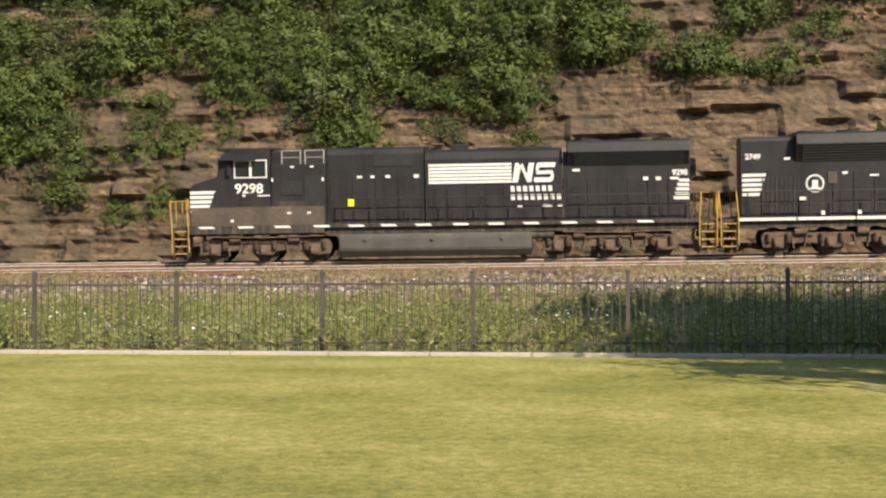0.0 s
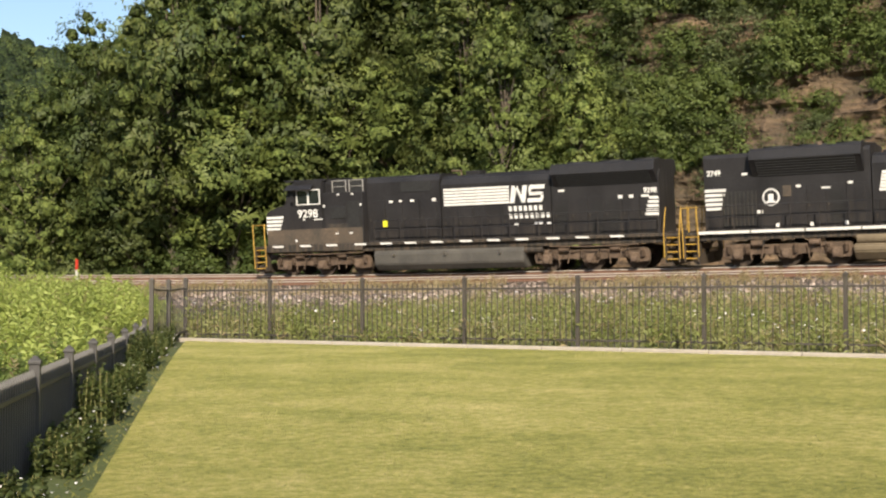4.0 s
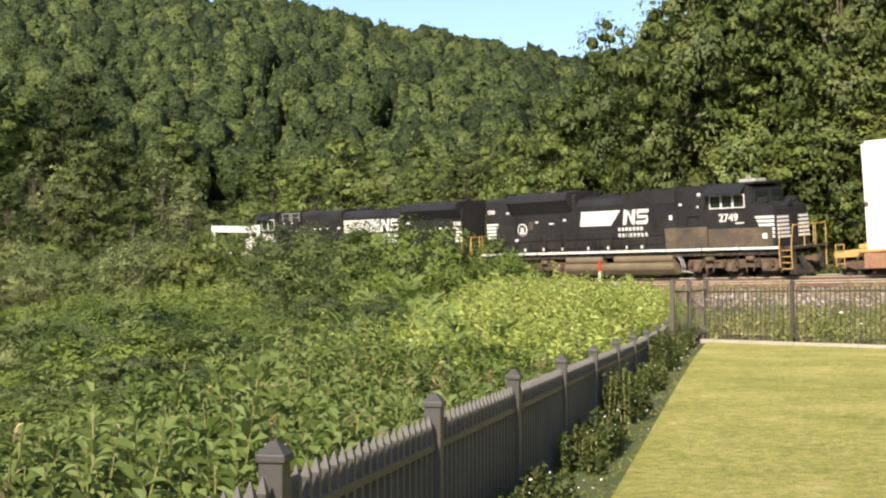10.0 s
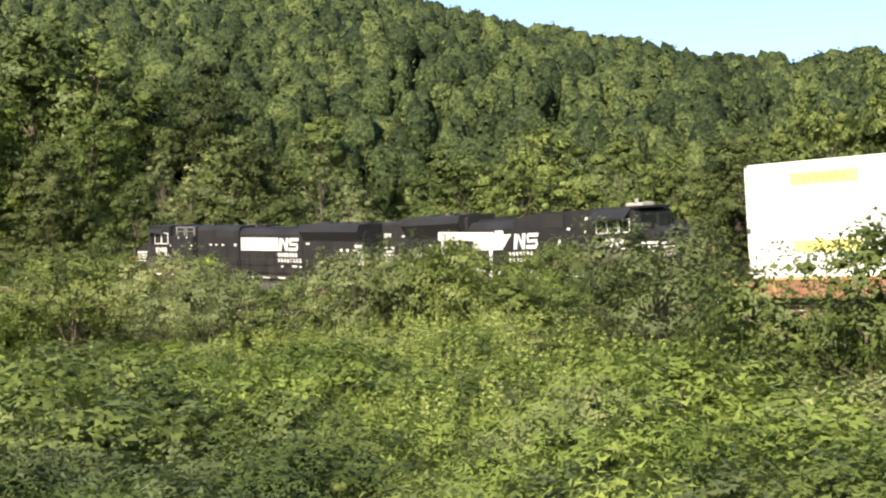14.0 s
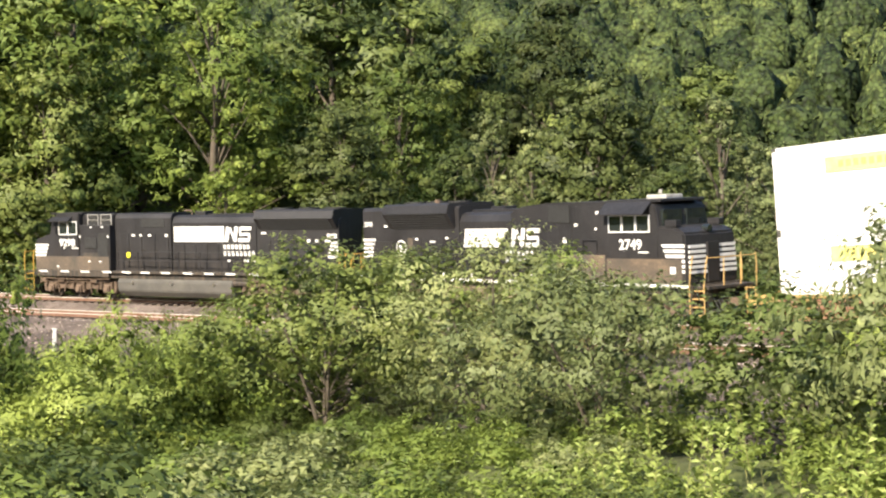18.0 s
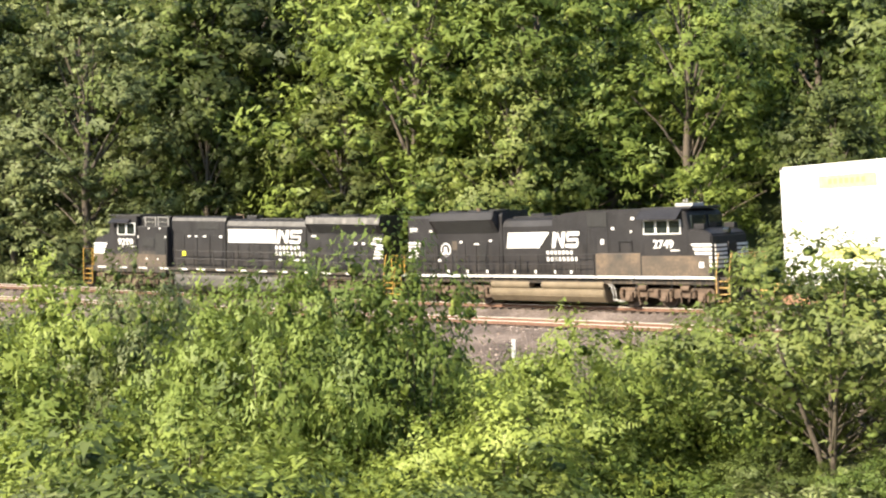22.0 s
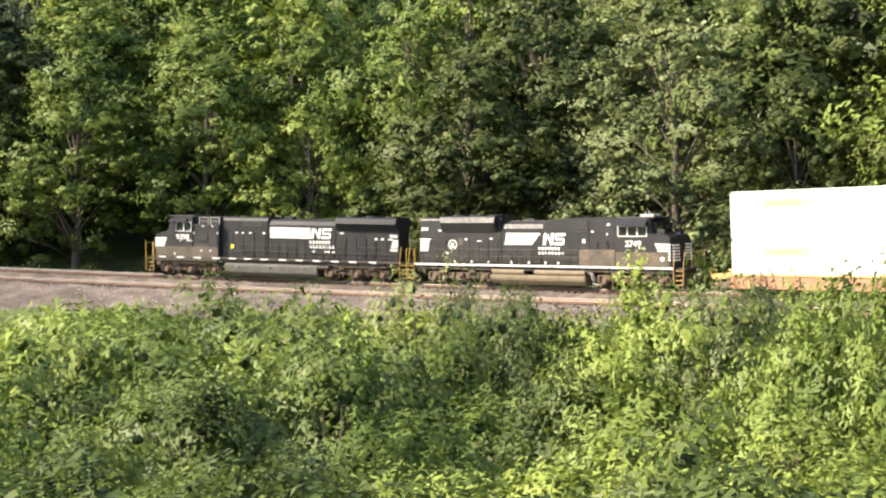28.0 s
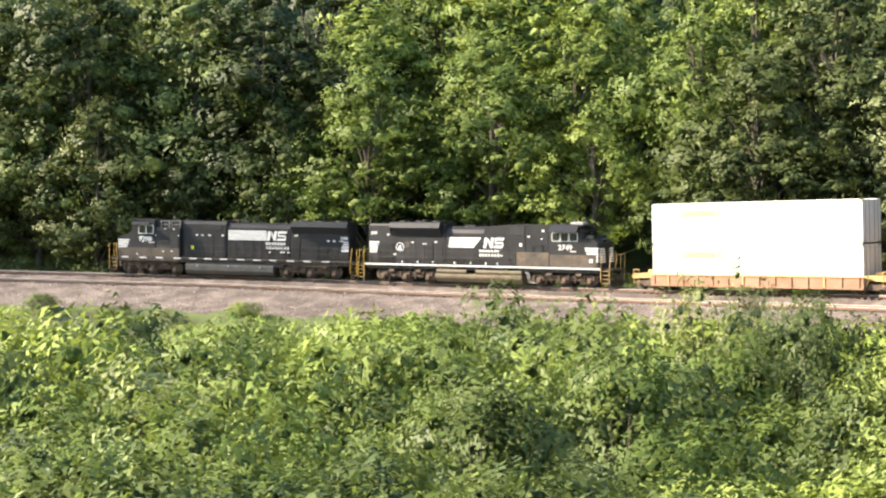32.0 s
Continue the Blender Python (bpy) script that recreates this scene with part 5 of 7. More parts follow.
ballast_bed()
loose_stones(np.random.default_rng(14))
track(0.0, "main track that the train runs on, rusty rails on wooden ties", (185, 300))
track(SECOND_TRACK, "empty parallel track with worn bright rails on wooden ties", (140, 300))


# ---- rock cut ----
def rock_material():
    m, t, b = material("sandstone", 0.9)
    geo = t.nodes.new("ShaderNodeNewGeometry")
    flat = node(t, "ShaderNodeMapping")
    flat.inputs["Scale"].default_value = (0.25, 0.25, 2.2)
    t.links.new(geo.outputs["Position"], flat.inputs["Vector"])
    layers, big, fine = noisy(t, 1.0, 6, 0.75, flat.outputs[0]), noisy(t, 0.22, 3), noisy(t, 3.0, 7, 0.75)
    c = ramp(t, blend(t, layers, fine, 0.4), [(0.36, (0.016, 0.012, 0.01)), (0.45, (0.08, 0.055, 0.034)), (0.55, (0.19, 0.127, 0.076)), (0.68, (0.45, 0.32, 0.195))])
    moss = ramp(t, big, [(0.48, (0, 0, 0)), (0.62, (0.65, 0.65, 0.65))])
    t.links.new(blend(t, c, (0.1, 0.078, 0.05), moss), b.inputs["Base Color"])
    wide = node(t, "ShaderNodeMapping")
    wide.inputs["Scale"].default_value = (0.55, 0.55, 0.95)
    t.links.new(geo.outputs["Position"], wide.inputs["Vector"])
    cracks = node(t, "ShaderNodeTexVoronoi", Scale=1.1)
    cracks.feature = "DISTANCE_TO_EDGE"
    t.links.new(wide.outputs[0], cracks.inputs["Vector"])
    split = ramp(t, cracks.outputs["Distance"], [(0.0, (0, 0, 0)), (0.09, (1, 1, 1))])
    relief(t, b, blend(t, blend(t, layers, fine, 0.5), split, 0.06), 0.8, 0.4)
    return m


def rock_face():
    """Bedded sandstone: ledges, overhangs and broken blocks, leaning back from the track."""
    arcs, ups = np.arange(-62, 46, 0.3), np.arange(-1.2, 16.5, 0.2)
    verts = []
    for a in arcs:
        tall = float(cut_height(a))
        for u in ups:
            level = u + 0.05 * a + 0.5 * noise.noise(Vector((a * 0.06, u * 0.1, 3)))
            bed = math.floor(level / 1.15 + 0.6 * noise.noise(Vector((a * 0.03, level * 0.3, 9))))
            within = level / 1.15 - math.floor(level / 1.15)
            pillar = math.floor(a / 1.9 + 1.4 * noise.noise(Vector((bed * 3.7, a * 0.05, 1))) + 0.25 * noise.noise(Vector((a * 0.2, u * 0.5, 6))))
            block = 1.5 * noise.noise(Vector((pillar * 2.37 + 0.3, bed * 7.3, 1.7)))
            out = 0.9 * noise.noise(Vector((a * 0.09, bed * 3.1, 5))) + 0.45 * block - 0.3 * within + 0.5 * noise.noise(Vector((a * 0.55, u * 0.8, 2))) + 0.3 * noise.noise(Vector((a * 1.3, u * 1.9, 7))) + 0.16 * noise.noise(Vector((a * 3.1, u * 4.0, 8))) + 1.3 * noise.noise(Vector((a * 0.045, u * 0.12, 12)))
            d = rock_lean(a, u) - 0.9 * out + 6 * smooth(40, 46, np.array(a))
            x, y, z, _ = on_track(a, -float(d))
            top = min(u, tall * 1.45 + 1.5 + 1.5 * noise.noise(Vector((a * 0.1, 0, 4))))
            verts.append((x, y, z - 0.9 + top))
    n = len(ups)
    i = (np.arange(len(arcs) - 1)[:, None] * n + np.arange(n - 1)).ravel()
    ob = put("rock_face", mesh_of("rock_face", verts, np.stack([i, i + n, i + n + 1, i + 1], 1), False), rock_material())
    tagged(ob, "layered brown sandstone rock face beside the track", "rock face", kind="structure")


rock_face()


# ---- lawn, kerb and fences ----
def lawn_material():
    m, t, b = material("mown_grass", 0.95)
    geo = t.nodes.new("ShaderNodeNewGeometry")
    swath = node(t, "ShaderNodeMapping")
    swath.inputs["Scale"].default_value, swath.inputs["Rotation"].default_value = (0.3, 0.5, 0.3), (0, 0, radians(8))
    t.links.new(geo.outputs["Position"], swath.inputs["Vector"])
    big, mid, fine = noisy(t, 1.0, 3, 0.55, swath.outputs[0]), noisy(t, 1.1, 4, 0.65), noisy(t, 45.0, 5, 0.8)
    tuft = noisy(t, 9.0, 5, 0.75)
    tone = blend(t, blend(t, blend(t, big, mid, 0.45), tuft, 0.5), fine, 0.3)
    t.links.new(ramp(t, tone, [(0.41, (0.2, 0.225, 0.035)), (0.47, (0.37, 0.36, 0.07)), (0.525, (0.53, 0.485, 0.125)), (0.59, (0.76, 0.65, 0.26))]), b.inputs["Base Color"])
    relief(t, b, blend(t, tuft, fine, 0.5), 1.0, 0.08)
    return m


LAWN_GRASS = lawn_material()
GO_LONG = np.array([math.cos(FENCE_LONG[1]), math.sin(FENCE_LONG[1])])
GO_SIDE = np.array([math.cos(FENCE_SIDE[1]), math.sin(FENCE_SIDE[1])])
CORNER = np.array([-18.86, 25.21])


def lawn():
    us, vs = np.linspace(-40, -0.55, 90), np.linspace(0.05, 75, 110)
    verts = []
    for u in us:
        for v in vs:
            p = CORNER + GO_SIDE * (u / 0.73) - GO_LONG * v
            verts.append((p[0], p[1], 0))
    verts = np.array(verts)
    verts[:, 2] = ground_at(verts[:, 0], verts[:, 1]) + 0.03
    n = len(vs)
    i = (np.arange(len(us) - 1)[:, None] * n + np.arange(n - 1)).ravel()
    ob = put("lawn", mesh_of("lawn", verts, np.stack([i, i + 1, i + n + 1, i + n], 1)), LAWN_GRASS)
    tagged(ob, "sunlit mown lawn, yellow-green and dry in patches", "lawn", kind="structure")
    rng = np.random.default_rng(4)
    count = 45000
    dist = 5.5 + 19 * rng.random(count) ** 0.8
    turn = np.radians(-20 + 66 * rng.random(count))
    x, y = -np.sin(turn) * dist, np.cos(turn) * dist
    keep = (beyond(FENCE_SIDE, x, y) > 0.35) & (beyond(FENCE_LONG, x, y) < -0.6)
    x, y = x[keep], y[keep]
    z = ground_at(x, y) + 0.02
    h, a = 0.012 + 0.016 * rng.random(len(x)), rng.random(len(x)) * 6.28
    w = 0.006 + 0.006 * rng.random(len(x))
    lean = rng.normal(size=(len(x), 2)) * 0.025
    p = np.stack([x, y, z], 1)
    s = np.stack([np.cos(a) * w, np.sin(a) * w, 0 * a], 1)
    tip = p + np.stack([lean[:, 0], lean[:, 1], h], 1)
    me = mesh_of("grass_blades", np.stack([p - s, p + s, tip], 1).reshape(-1, 3), np.arange(len(x) * 3).reshape(-1, 3), False)
    me.materials.append(leafy("grass_blades", (0.3, 0.29, 0.065), (0.42, 0.385, 0.1), (0.54, 0.47, 0.15), 0.3))
    tagged(put("grass_blades", me, None), "short grass blades of the lawn", "grass", kind="stuff")


lawn()


def verge():
    """Rough turf between the far fence and the stones."""
    across = np.array([GO_LONG[1], -GO_LONG[0]])
    us, vs = np.linspace(-3, 42, 70), np.linspace(-0.3, 15.5, 40)
    p = np.array([CORNER - GO_LONG * u + across * (v + (0.9 * math.sin(u * 0.8) + 0.5 * math.sin(u * 2.1) if v > 15 else 0)) for u in us for v in vs])
    z = ground_at(p[:, 0], p[:, 1]) + 0.03
    n = len(vs)
    i = (np.arange(len(us) - 1)[:, None] * n + np.arange(n - 1)).ravel()
    turf = patchy("rough_turf", [(0.34, (0.13, 0.15, 0.04)), (0.5, (0.26, 0.27, 0.08)), (0.66, (0.42, 0.37, 0.18))], 0.8, 25.0, 0.95, 0.8, 0.05)
    tagged(put("verge", mesh_of("verge", np.stack([p[:, 0], p[:, 1], z], 1), np.stack([i, i + n, i + n + 1, i + 1], 1)), turf), "rough yellow-green turf behind the picket fence", "verge", kind="structure")


verge()

CONCRETE = patchy("concrete", [(0.3, (0.34, 0.3, 0.25)), (0.7, (0.56, 0.5, 0.43))], 1.5, 25.0, 0.9, 0.3, 0.01)
FENCE_BLACK = patchy("fence_paint", [(0.3, (0.05, 0.043, 0.038)), (0.7, (0.1, 0.087, 0.077))], 2.0, 30.0, 0.5, 0.1, 0.005)
FENCE_GREY = patchy("grey_fence_paint", [(0.3, (0.04, 0.037, 0.036)), (0.7, (0.075, 0.07, 0.068))], 2.0, 30.0, 0.55, 0.1, 0.005)


def kerb():
    holder = tagged(new("kerb"), "pale concrete kerb along the foot of the fence", "kerb", kind="structure")
    for k in range(26):
        a = CORNER - GO_LONG * (-0.3 + 1.6 * k) - np.array([GO_LONG[1], -GO_LONG[0]]) * 0.42
        b = a - GO_LONG * 1.585
        za, zb = float(ground_at(a[0], a[1])[0]), float(ground_at(b[0], b[1])[0])
        c = (a + b) / 2
        bm = boxes((-0.7925, 0.7925, -0.09, 0.09, -0.15, 0.09), bevel=0.02)
        ob = part("kerb_stone", bm, CONCRETE, holder)
        ob.matrix_basis = Matrix.Translation((c[0], c[1], (za + zb) / 2)) @ Matrix.Rotation(FENCE_LONG[1], 4, "Z") @ Matrix.Rotation(math.atan2(za - zb, 1.585), 4, "Y")


kerb()


def spear(height, wide):
    bm = bmesh.new()
    box(bm, -wide / 2, wide / 2, -wide / 2, wide / 2, 0, height - 0.07)
    bmesh.ops.create_cone(bm, cap_ends=True, segments=4, radius1=wide * 0.75, radius2=0.003, depth=wide * 1.6, matrix=Matrix.Translation((0, 0, height - 0.07 + wide * 0.8)) @ Matrix.Rotation(radians(45), 4, "Z"))
    me = bpy.data.meshes.new("picket")
    bm.to_mesh(me)
    bm.free()
    return me


def post_mesh(height, wide):
    bm = boxes((-wide / 2, wide / 2, -wide / 2, wide / 2, -0.3, height - 0.05), bevel=0.004)
    box(bm, -wide * 0.62, wide * 0.62, -wide * 0.62, wide * 0.62, height - 0.05, height - 0.02, 0.006)
    bmesh.ops.create_cone(bm, cap_ends=True, segments=4, radius1=wide * 0.78, radius2=wide * 0.2, depth=0.04, matrix=Matrix.Translation((0, 0, height)) @ Matrix.Rotation(radians(45), 4, "Z"))
    me = bpy.data.meshes.new("post")
    bm.to_mesh(me)
    bm.free()
    return me


def fence(label, posts, tops, height, mat, wide, picket, gap, rails):
    """A metal fence: posts with caps, rails between them, spear-topped pickets."""
    ob = tagged(new("fence"), label, "fence")
    bar = spear(height - 0.06, picket)
    bar.materials.append(mat)
    stand = post_mesh(height + 0.04, wide)
    stand.materials.append(mat)
    for (x, y), z in zip(posts, tops):
        put("post", stand, None, ob, Matrix.Translation((x, y, z - height)) @ Matrix.Rotation(math.atan2(posts[1][1] - posts[0][1], posts[1][0] - posts[0][0]), 4, "Z"))
    for (a, za), (b, zb) in zip(zip(posts[:-1], tops[:-1]), zip(posts[1:], tops[1:])):
        a3, b3 = Vector((*a, za)), Vector((*b, zb))
        length, turn = (b3 - a3).length, math.atan2(b[1] - a[1], b[0] - a[0])
        m = Matrix.Translation((a3 + b3) / 2) @ Matrix.Rotation(turn, 4, "Z") @ Matrix.Rotation(-math.asin((zb - za) / length), 4, "Y")
        for drop in rails:
            part("rail", boxes((-length / 2 + wide / 2, length / 2 - wide / 2, -0.02, 0.02, -drop - 0.035, -drop), bevel=0.004), mat, ob).matrix_basis = m
        n = int(length / gap)
        for k in range(1, n):
            p = a3.lerp(b3, k / n)
            put("picket", bar, None, ob, Matrix.Translation((p.x, p.y, p.z - height + 0.03)) @ Matrix.Rotation(turn, 4, "Z"))
    return ob


far_posts = [tuple(CORNER - GO_LONG * 2.44 * k) for k in range(14)]
fence("black metal picket fence along the edge of the lawn", far_posts, [1.9 + 0.007 * k for k in range(14)], 1.3, FENCE_BLACK, 0.065, 0.015, 0.122, (0.16, 1.1))
side_posts = [tuple(np.array(FENCE_SIDE[0]) + GO_SIDE * 2.44 * k) for k in range(-1, 10)]
fence("grey metal picket fence beside the flower border", side_posts, [1.06] * 8 + [1.07, 1.1, 1.14], 1.16, FENCE_GREY, 0.085, 0.034, 0.112, (0.19, 0.95))
fence("short raised length of black picket fence at the corner", [(-17.5, 22.3), (-18.2, 23.75), tuple(CORNER)], [1.9, 1.9, 1.95], 1.35, FENCE_BLACK, 0.085, 0.016, 0.2, (0.16, 1.1))


# ---- small things beside the track ----
EYE_LATE = (-60.32, 26.73, 3.40)  # where the view over the valley is from
RED = patchy("red_paint", [(0.3, (0.45, 0.03, 0.015)), (0.7, (0.6, 0.06, 0.03))], 4.0, 30.0, 0.5, 0.0, 0.01)


def marker_post():
    d = 75.0
    x, y = -math.sin(radians(41.0)) * d, math.cos(radians(41.0)) * d
    z = float(ground_at(x, y)[0])
    ob = tagged(new("marker_post"), "thin white marker post with a red top", "marker post")
    part("white_shaft", boxes((-0.05, 0.05, -0.05, 0.05, -0.3, 1.0), bevel=0.01), WHITE, ob)
    part("red_tip", boxes((-0.055, 0.055, -0.055, 0.055, 1.0, 1.55), bevel=0.01), RED, ob, "red painted tip")
    ob.location = (x, y, z)


def white_post():
    d, w = 55.0, radians(80.6)
    x, y = EYE_LATE[0] - math.sin(w) * d, EYE_LATE[1] + math.cos(w) * d
    ob = tagged(new("white_post"), "plain white post on the ballast bank", "post")
    part("shaft", boxes((-0.07, 0.07, -0.07, 0.07, -0.3, 1.5), bevel=0.02), WHITE, ob)
    part("cap", boxes((-0.09, 0.09, -0.09, 0.09, 1.5, 1.56), bevel=0.02), WHITE, ob)
    ob.location = (x, y, float(ground_at(x, y)[0]) + 0.1)


def white_board():
    d, w = 86.0, radians(55.6)
    x, y = -math.sin(w) * d, math.cos(w) * d
    z = float(ground_at(x, y)[0])
    top = 1.6 + d * math.tan(radians(2.85))
    ob = tagged(new("notice_frame"), "white painted beam on posts, half hidden in bushes", "frame")
    part("beam", boxes((-1.5, 1.0, -0.06, 0.06, top - z - 0.38, top - z), bevel=0.02), WHITE, ob)
    part("end_panel", boxes((1.04, 1.4, -0.06, 0.06, top - z - 0.6, top - z + 0.08), bevel=0.02), WHITE, ob)
    for px in (-1.3, 0.85):
        part("upright", boxes((px - 0.07, px + 0.07, -0.05, 0.05, -0.4, top - z - 0.38), bevel=0.01), WHITE, ob)
    part("lower_rail", boxes((-0.9, 0.75, -0.05, 0.05, top - z - 1.75, top - z - 1.55), bevel=0.01), WHITE, ob)
    ob.matrix_basis = Matrix.Translation((x, y, z)) @ Matrix.Rotation(w, 4, "Z")


marker_post()
white_post()
white_board()


# ---- planting ----
PLANTS = np.random.default_rng(11)
TREES, FAR_TREES, BUSHES, LOW_BUSHES = [], [], [], []
for i, (mat, label, narrow, size, first, small) in enumerate([
        (LEAF, "deep green broad-leaved tree on the wooded hillside", 0.32, 0.36, 0.12, 0.75), (LEAF_PALE, "pale green locust tree with feathery leaves", 0.24, 0.38, 0.18, 0.6),
        (LEAF, "dark green maple tree with a dense crown", 0.34, 0.34, 0.1, 0.85), (LEAF_GREY, "grey-green tree with small leaves", 0.3, 0.3, 0.08, 0.6),
        (LEAF_PALE, "bright green locust tree beside the track", 0.25, 0.38, 0.14, 0.65), (LEAF, "tall green tree with a loose crown", 0.3, 0.36, 0.2, 0.7),
        (LEAF_DEEP, "deep green tree with a full crown", 0.32, 0.36, 0.14, 0.75), (LEAF_DEEP, "dark green tree with a tall loose crown", 0.3, 0.36, 0.18, 0.65)]):
    h, wide = 13.0, 5.6 + 0.7 * (i % 3)
    breed(f"tree{i}", PLANTS, "tree", tree_lobes(PLANTS, h, wide, first, 25 + i % 3 * 3), h, 0.2, 10000, size * 0.62, mat, label, narrow, small * 1.05, 6)
    breed(f"far{i}", PLANTS, "tree", tree_lobes(PLANTS, h, 5.0, first + 0.05, 14), h, 0.2, 4200, size * 0.82, mat, label, narrow, small * 1.4, 5)
    TREES.append(f"tree{i}")
    FAR_TREES.append(f"far{i}")
for i, (mat, label, narrow, size, small) in enumerate([
        (LEAF_PALE, "bright green leafy bush in the valley", 0.3, 0.19, 0.42), (LEAF, "dark green leafy bush", 0.34, 0.17, 0.4), (LEAF_GREY, "grey-green bush with small leaves", 0.3, 0.15, 0.36),
        (LEAF_PALE, "pale green bush with feathery sprays", 0.22, 0.2, 0.45), (LEAF, "green bush on the bank", 0.32, 0.18, 0.4)]):
    breed(f"bush{i}", PLANTS, "bush", bush_lobes(PLANTS, 3.4, 4.2, 17), 3.0, 0.04, 12000, size * 0.58, mat, label, narrow, small, 5, 3)
    breed(f"tall{i}", PLANTS, "bush", bush_lobes(PLANTS, 6.0, 4.9, 27), 5.0, 0.05, 13000, size * 0.66, mat, label, narrow, small * 1.15, 4, 3)
    breed(f"mid{i}", PLANTS, "bush", bush_lobes(PLANTS, 3.4, 4.2, 15), 3.0, 0.04, 5200, size * 0.84, mat, label, narrow, small * 1.1, 4, 3)
    breed(f"scrub{i}", PLANTS, "bush", scrub_lobes(PLANTS, 1.7, 3.4, 22), 1.3, 0.02, 3200, size * 0.68, mat, label, narrow, small * 0.78, 3, 3)
    breed(f"fine{i}", PLANTS, "bush", scrub_lobes(PLANTS, 1.9, 3.4, 30), 1.4, 0.02, 13000, 0.085, mat, "low " + label.replace(" in the valley", "").replace(" on the bank", "") + " on the slope", narrow * 0.8, small * 0.75, 3, 4)
    breed(f"low{i}", PLANTS, "bush", bush_lobes(PLANTS, 3.4, 3.6, 12), 3.0, 0.04, 2600, size * 0.9, mat, label.replace(" in the valley", ""), narrow, small * 1.3, 3, 3)
    BUSHES.append(f"bush{i}")
    LOW_BUSHES.append(f"low{i}")


def woods(rng):
    """The wood outside the curve: rows of trees up the hill."""
    for d0, step, kinds, low, high in ((10.5, 7.5, TREES, 0.6, 1.1), (17, 7.5, TREES, 0.95, 1.45), (25, 7.0, FAR_TREES, 1.0, 1.5), (34, 8.0, FAR_TREES, 1.0, 1.5)):
        a = -45.0
        while a < 248:
            a += step * (0.6 + 0.8 * rng.random()) * (1.6 if a < -45 else 1)
            d = d0 + rng.normal() * 2.4
            if a < 34:
                d += 5.0
                if d0 < 12:
                    continue
            x, y, _, _ = on_track(a, -d)
            size = low + (high - low) * rng.random()
            if 44 < a < 112:
                size *= 0.72 if d0 < 20 else 0.62
            size *= 1 + 0.42 * float(smooth(112, 165, a))
            choice = (0, 6, 7, 2, 5) if a < 62 else (0, 2, 5, 6, 3) if a < 94 else (3, 2, 0, 3, 6) if a < 114 else (1, 4, 0, 4, 6) if a < 152 else (3, 6, 2, 0, 7, 3) if a < 183 else (4, 1, 1, 4, 0) if a < 214 else (6, 7, 2, 7)
            grow(kinds[choice[rng.integers(len(choice))]], x, y, ground_at(x, y)[0] - 0.3, size, 1.0 + 0.4 * rng.random(), rng.random() * 6.28, "trees behind the track")
    # the tall end of the wood above the rock cut
    for a, d, size in ((17, 17, 1.1), (22, 13, 1.15), (26, 18, 1.3), (29, 11, 1.0), (32, 15, 1.3), (36, 10, 1.05), (37, 19, 1.45), (40, 14, 1.3), (31, 23, 1.5), (24, 24, 1.5), (42, 9, 0.8)):
        x, y, _, _ = on_track(a, -d)
        grow(TREES[(6, 7, 6, 7, 0)[rng.integers(5)]], x, y, ground_at(x, y)[0] - 0.3, size, 1.15, rng.random() * 6.28, "trees behind the track")
    # the end of the wood against the sky: bearing left of the y axis, distance, height of the top above the horizon
    for bearing, far, up, kind in ((17, 75, 9.0, 6), (19, 77, 11.0, 7), (21, 73, 9.5, 0), (22.5, 78, 12.0, 6), (24, 74, 11.0, 0), (25.5, 79, 13.0, 7), (26, 86, 15.0, 0), (29, 90, 15.5, 7), (31.5, 84, 14.5, 6), (33.5, 92, 15.0, 0), (35.0, 86, 14.5, 5), (36.3, 93, 14.0, 0), (37.2, 86, 13.4, 7), (37.9, 95, 12.2, 5), (40.0, 92, 11.0, 5), (39.0, 90, 9.4, 6), (41.2, 98, 8.6, 0), (42.5, 90, 7.4, 2), (44.0, 96, 7.2, 5)):
        x, y = -far * math.sin(radians(bearing)), far * math.cos(radians(bearing))
        z = float(ground_at(x, y)[0]) - 0.3
        grow(TREES[kind], x, y, z, (1.6 + far * math.tan(radians(up)) - z) / 13.2, 0.85, rng.random() * 6.28, "trees behind the track")
    # undergrowth at the edge of the wood
    a, rows = 14.0, []
    while a < 280:
        a += 2.6 + 2.5 * rng.random()
        x, y, _, _ = on_track(a, -(6.4 + 0.9 * rng.random()))
        rows.append((LOW_BUSHES[rng.choice([1, 2, 4, 4])], x, y, ground_at(x, y)[0] - 0.15, 0.5 + 0.55 * rng.random(), 1.3, rng.random() * 6.28))
    thicket("undergrowth", rows, "dark green undergrowth at the edge of the wood", "undergrowth")


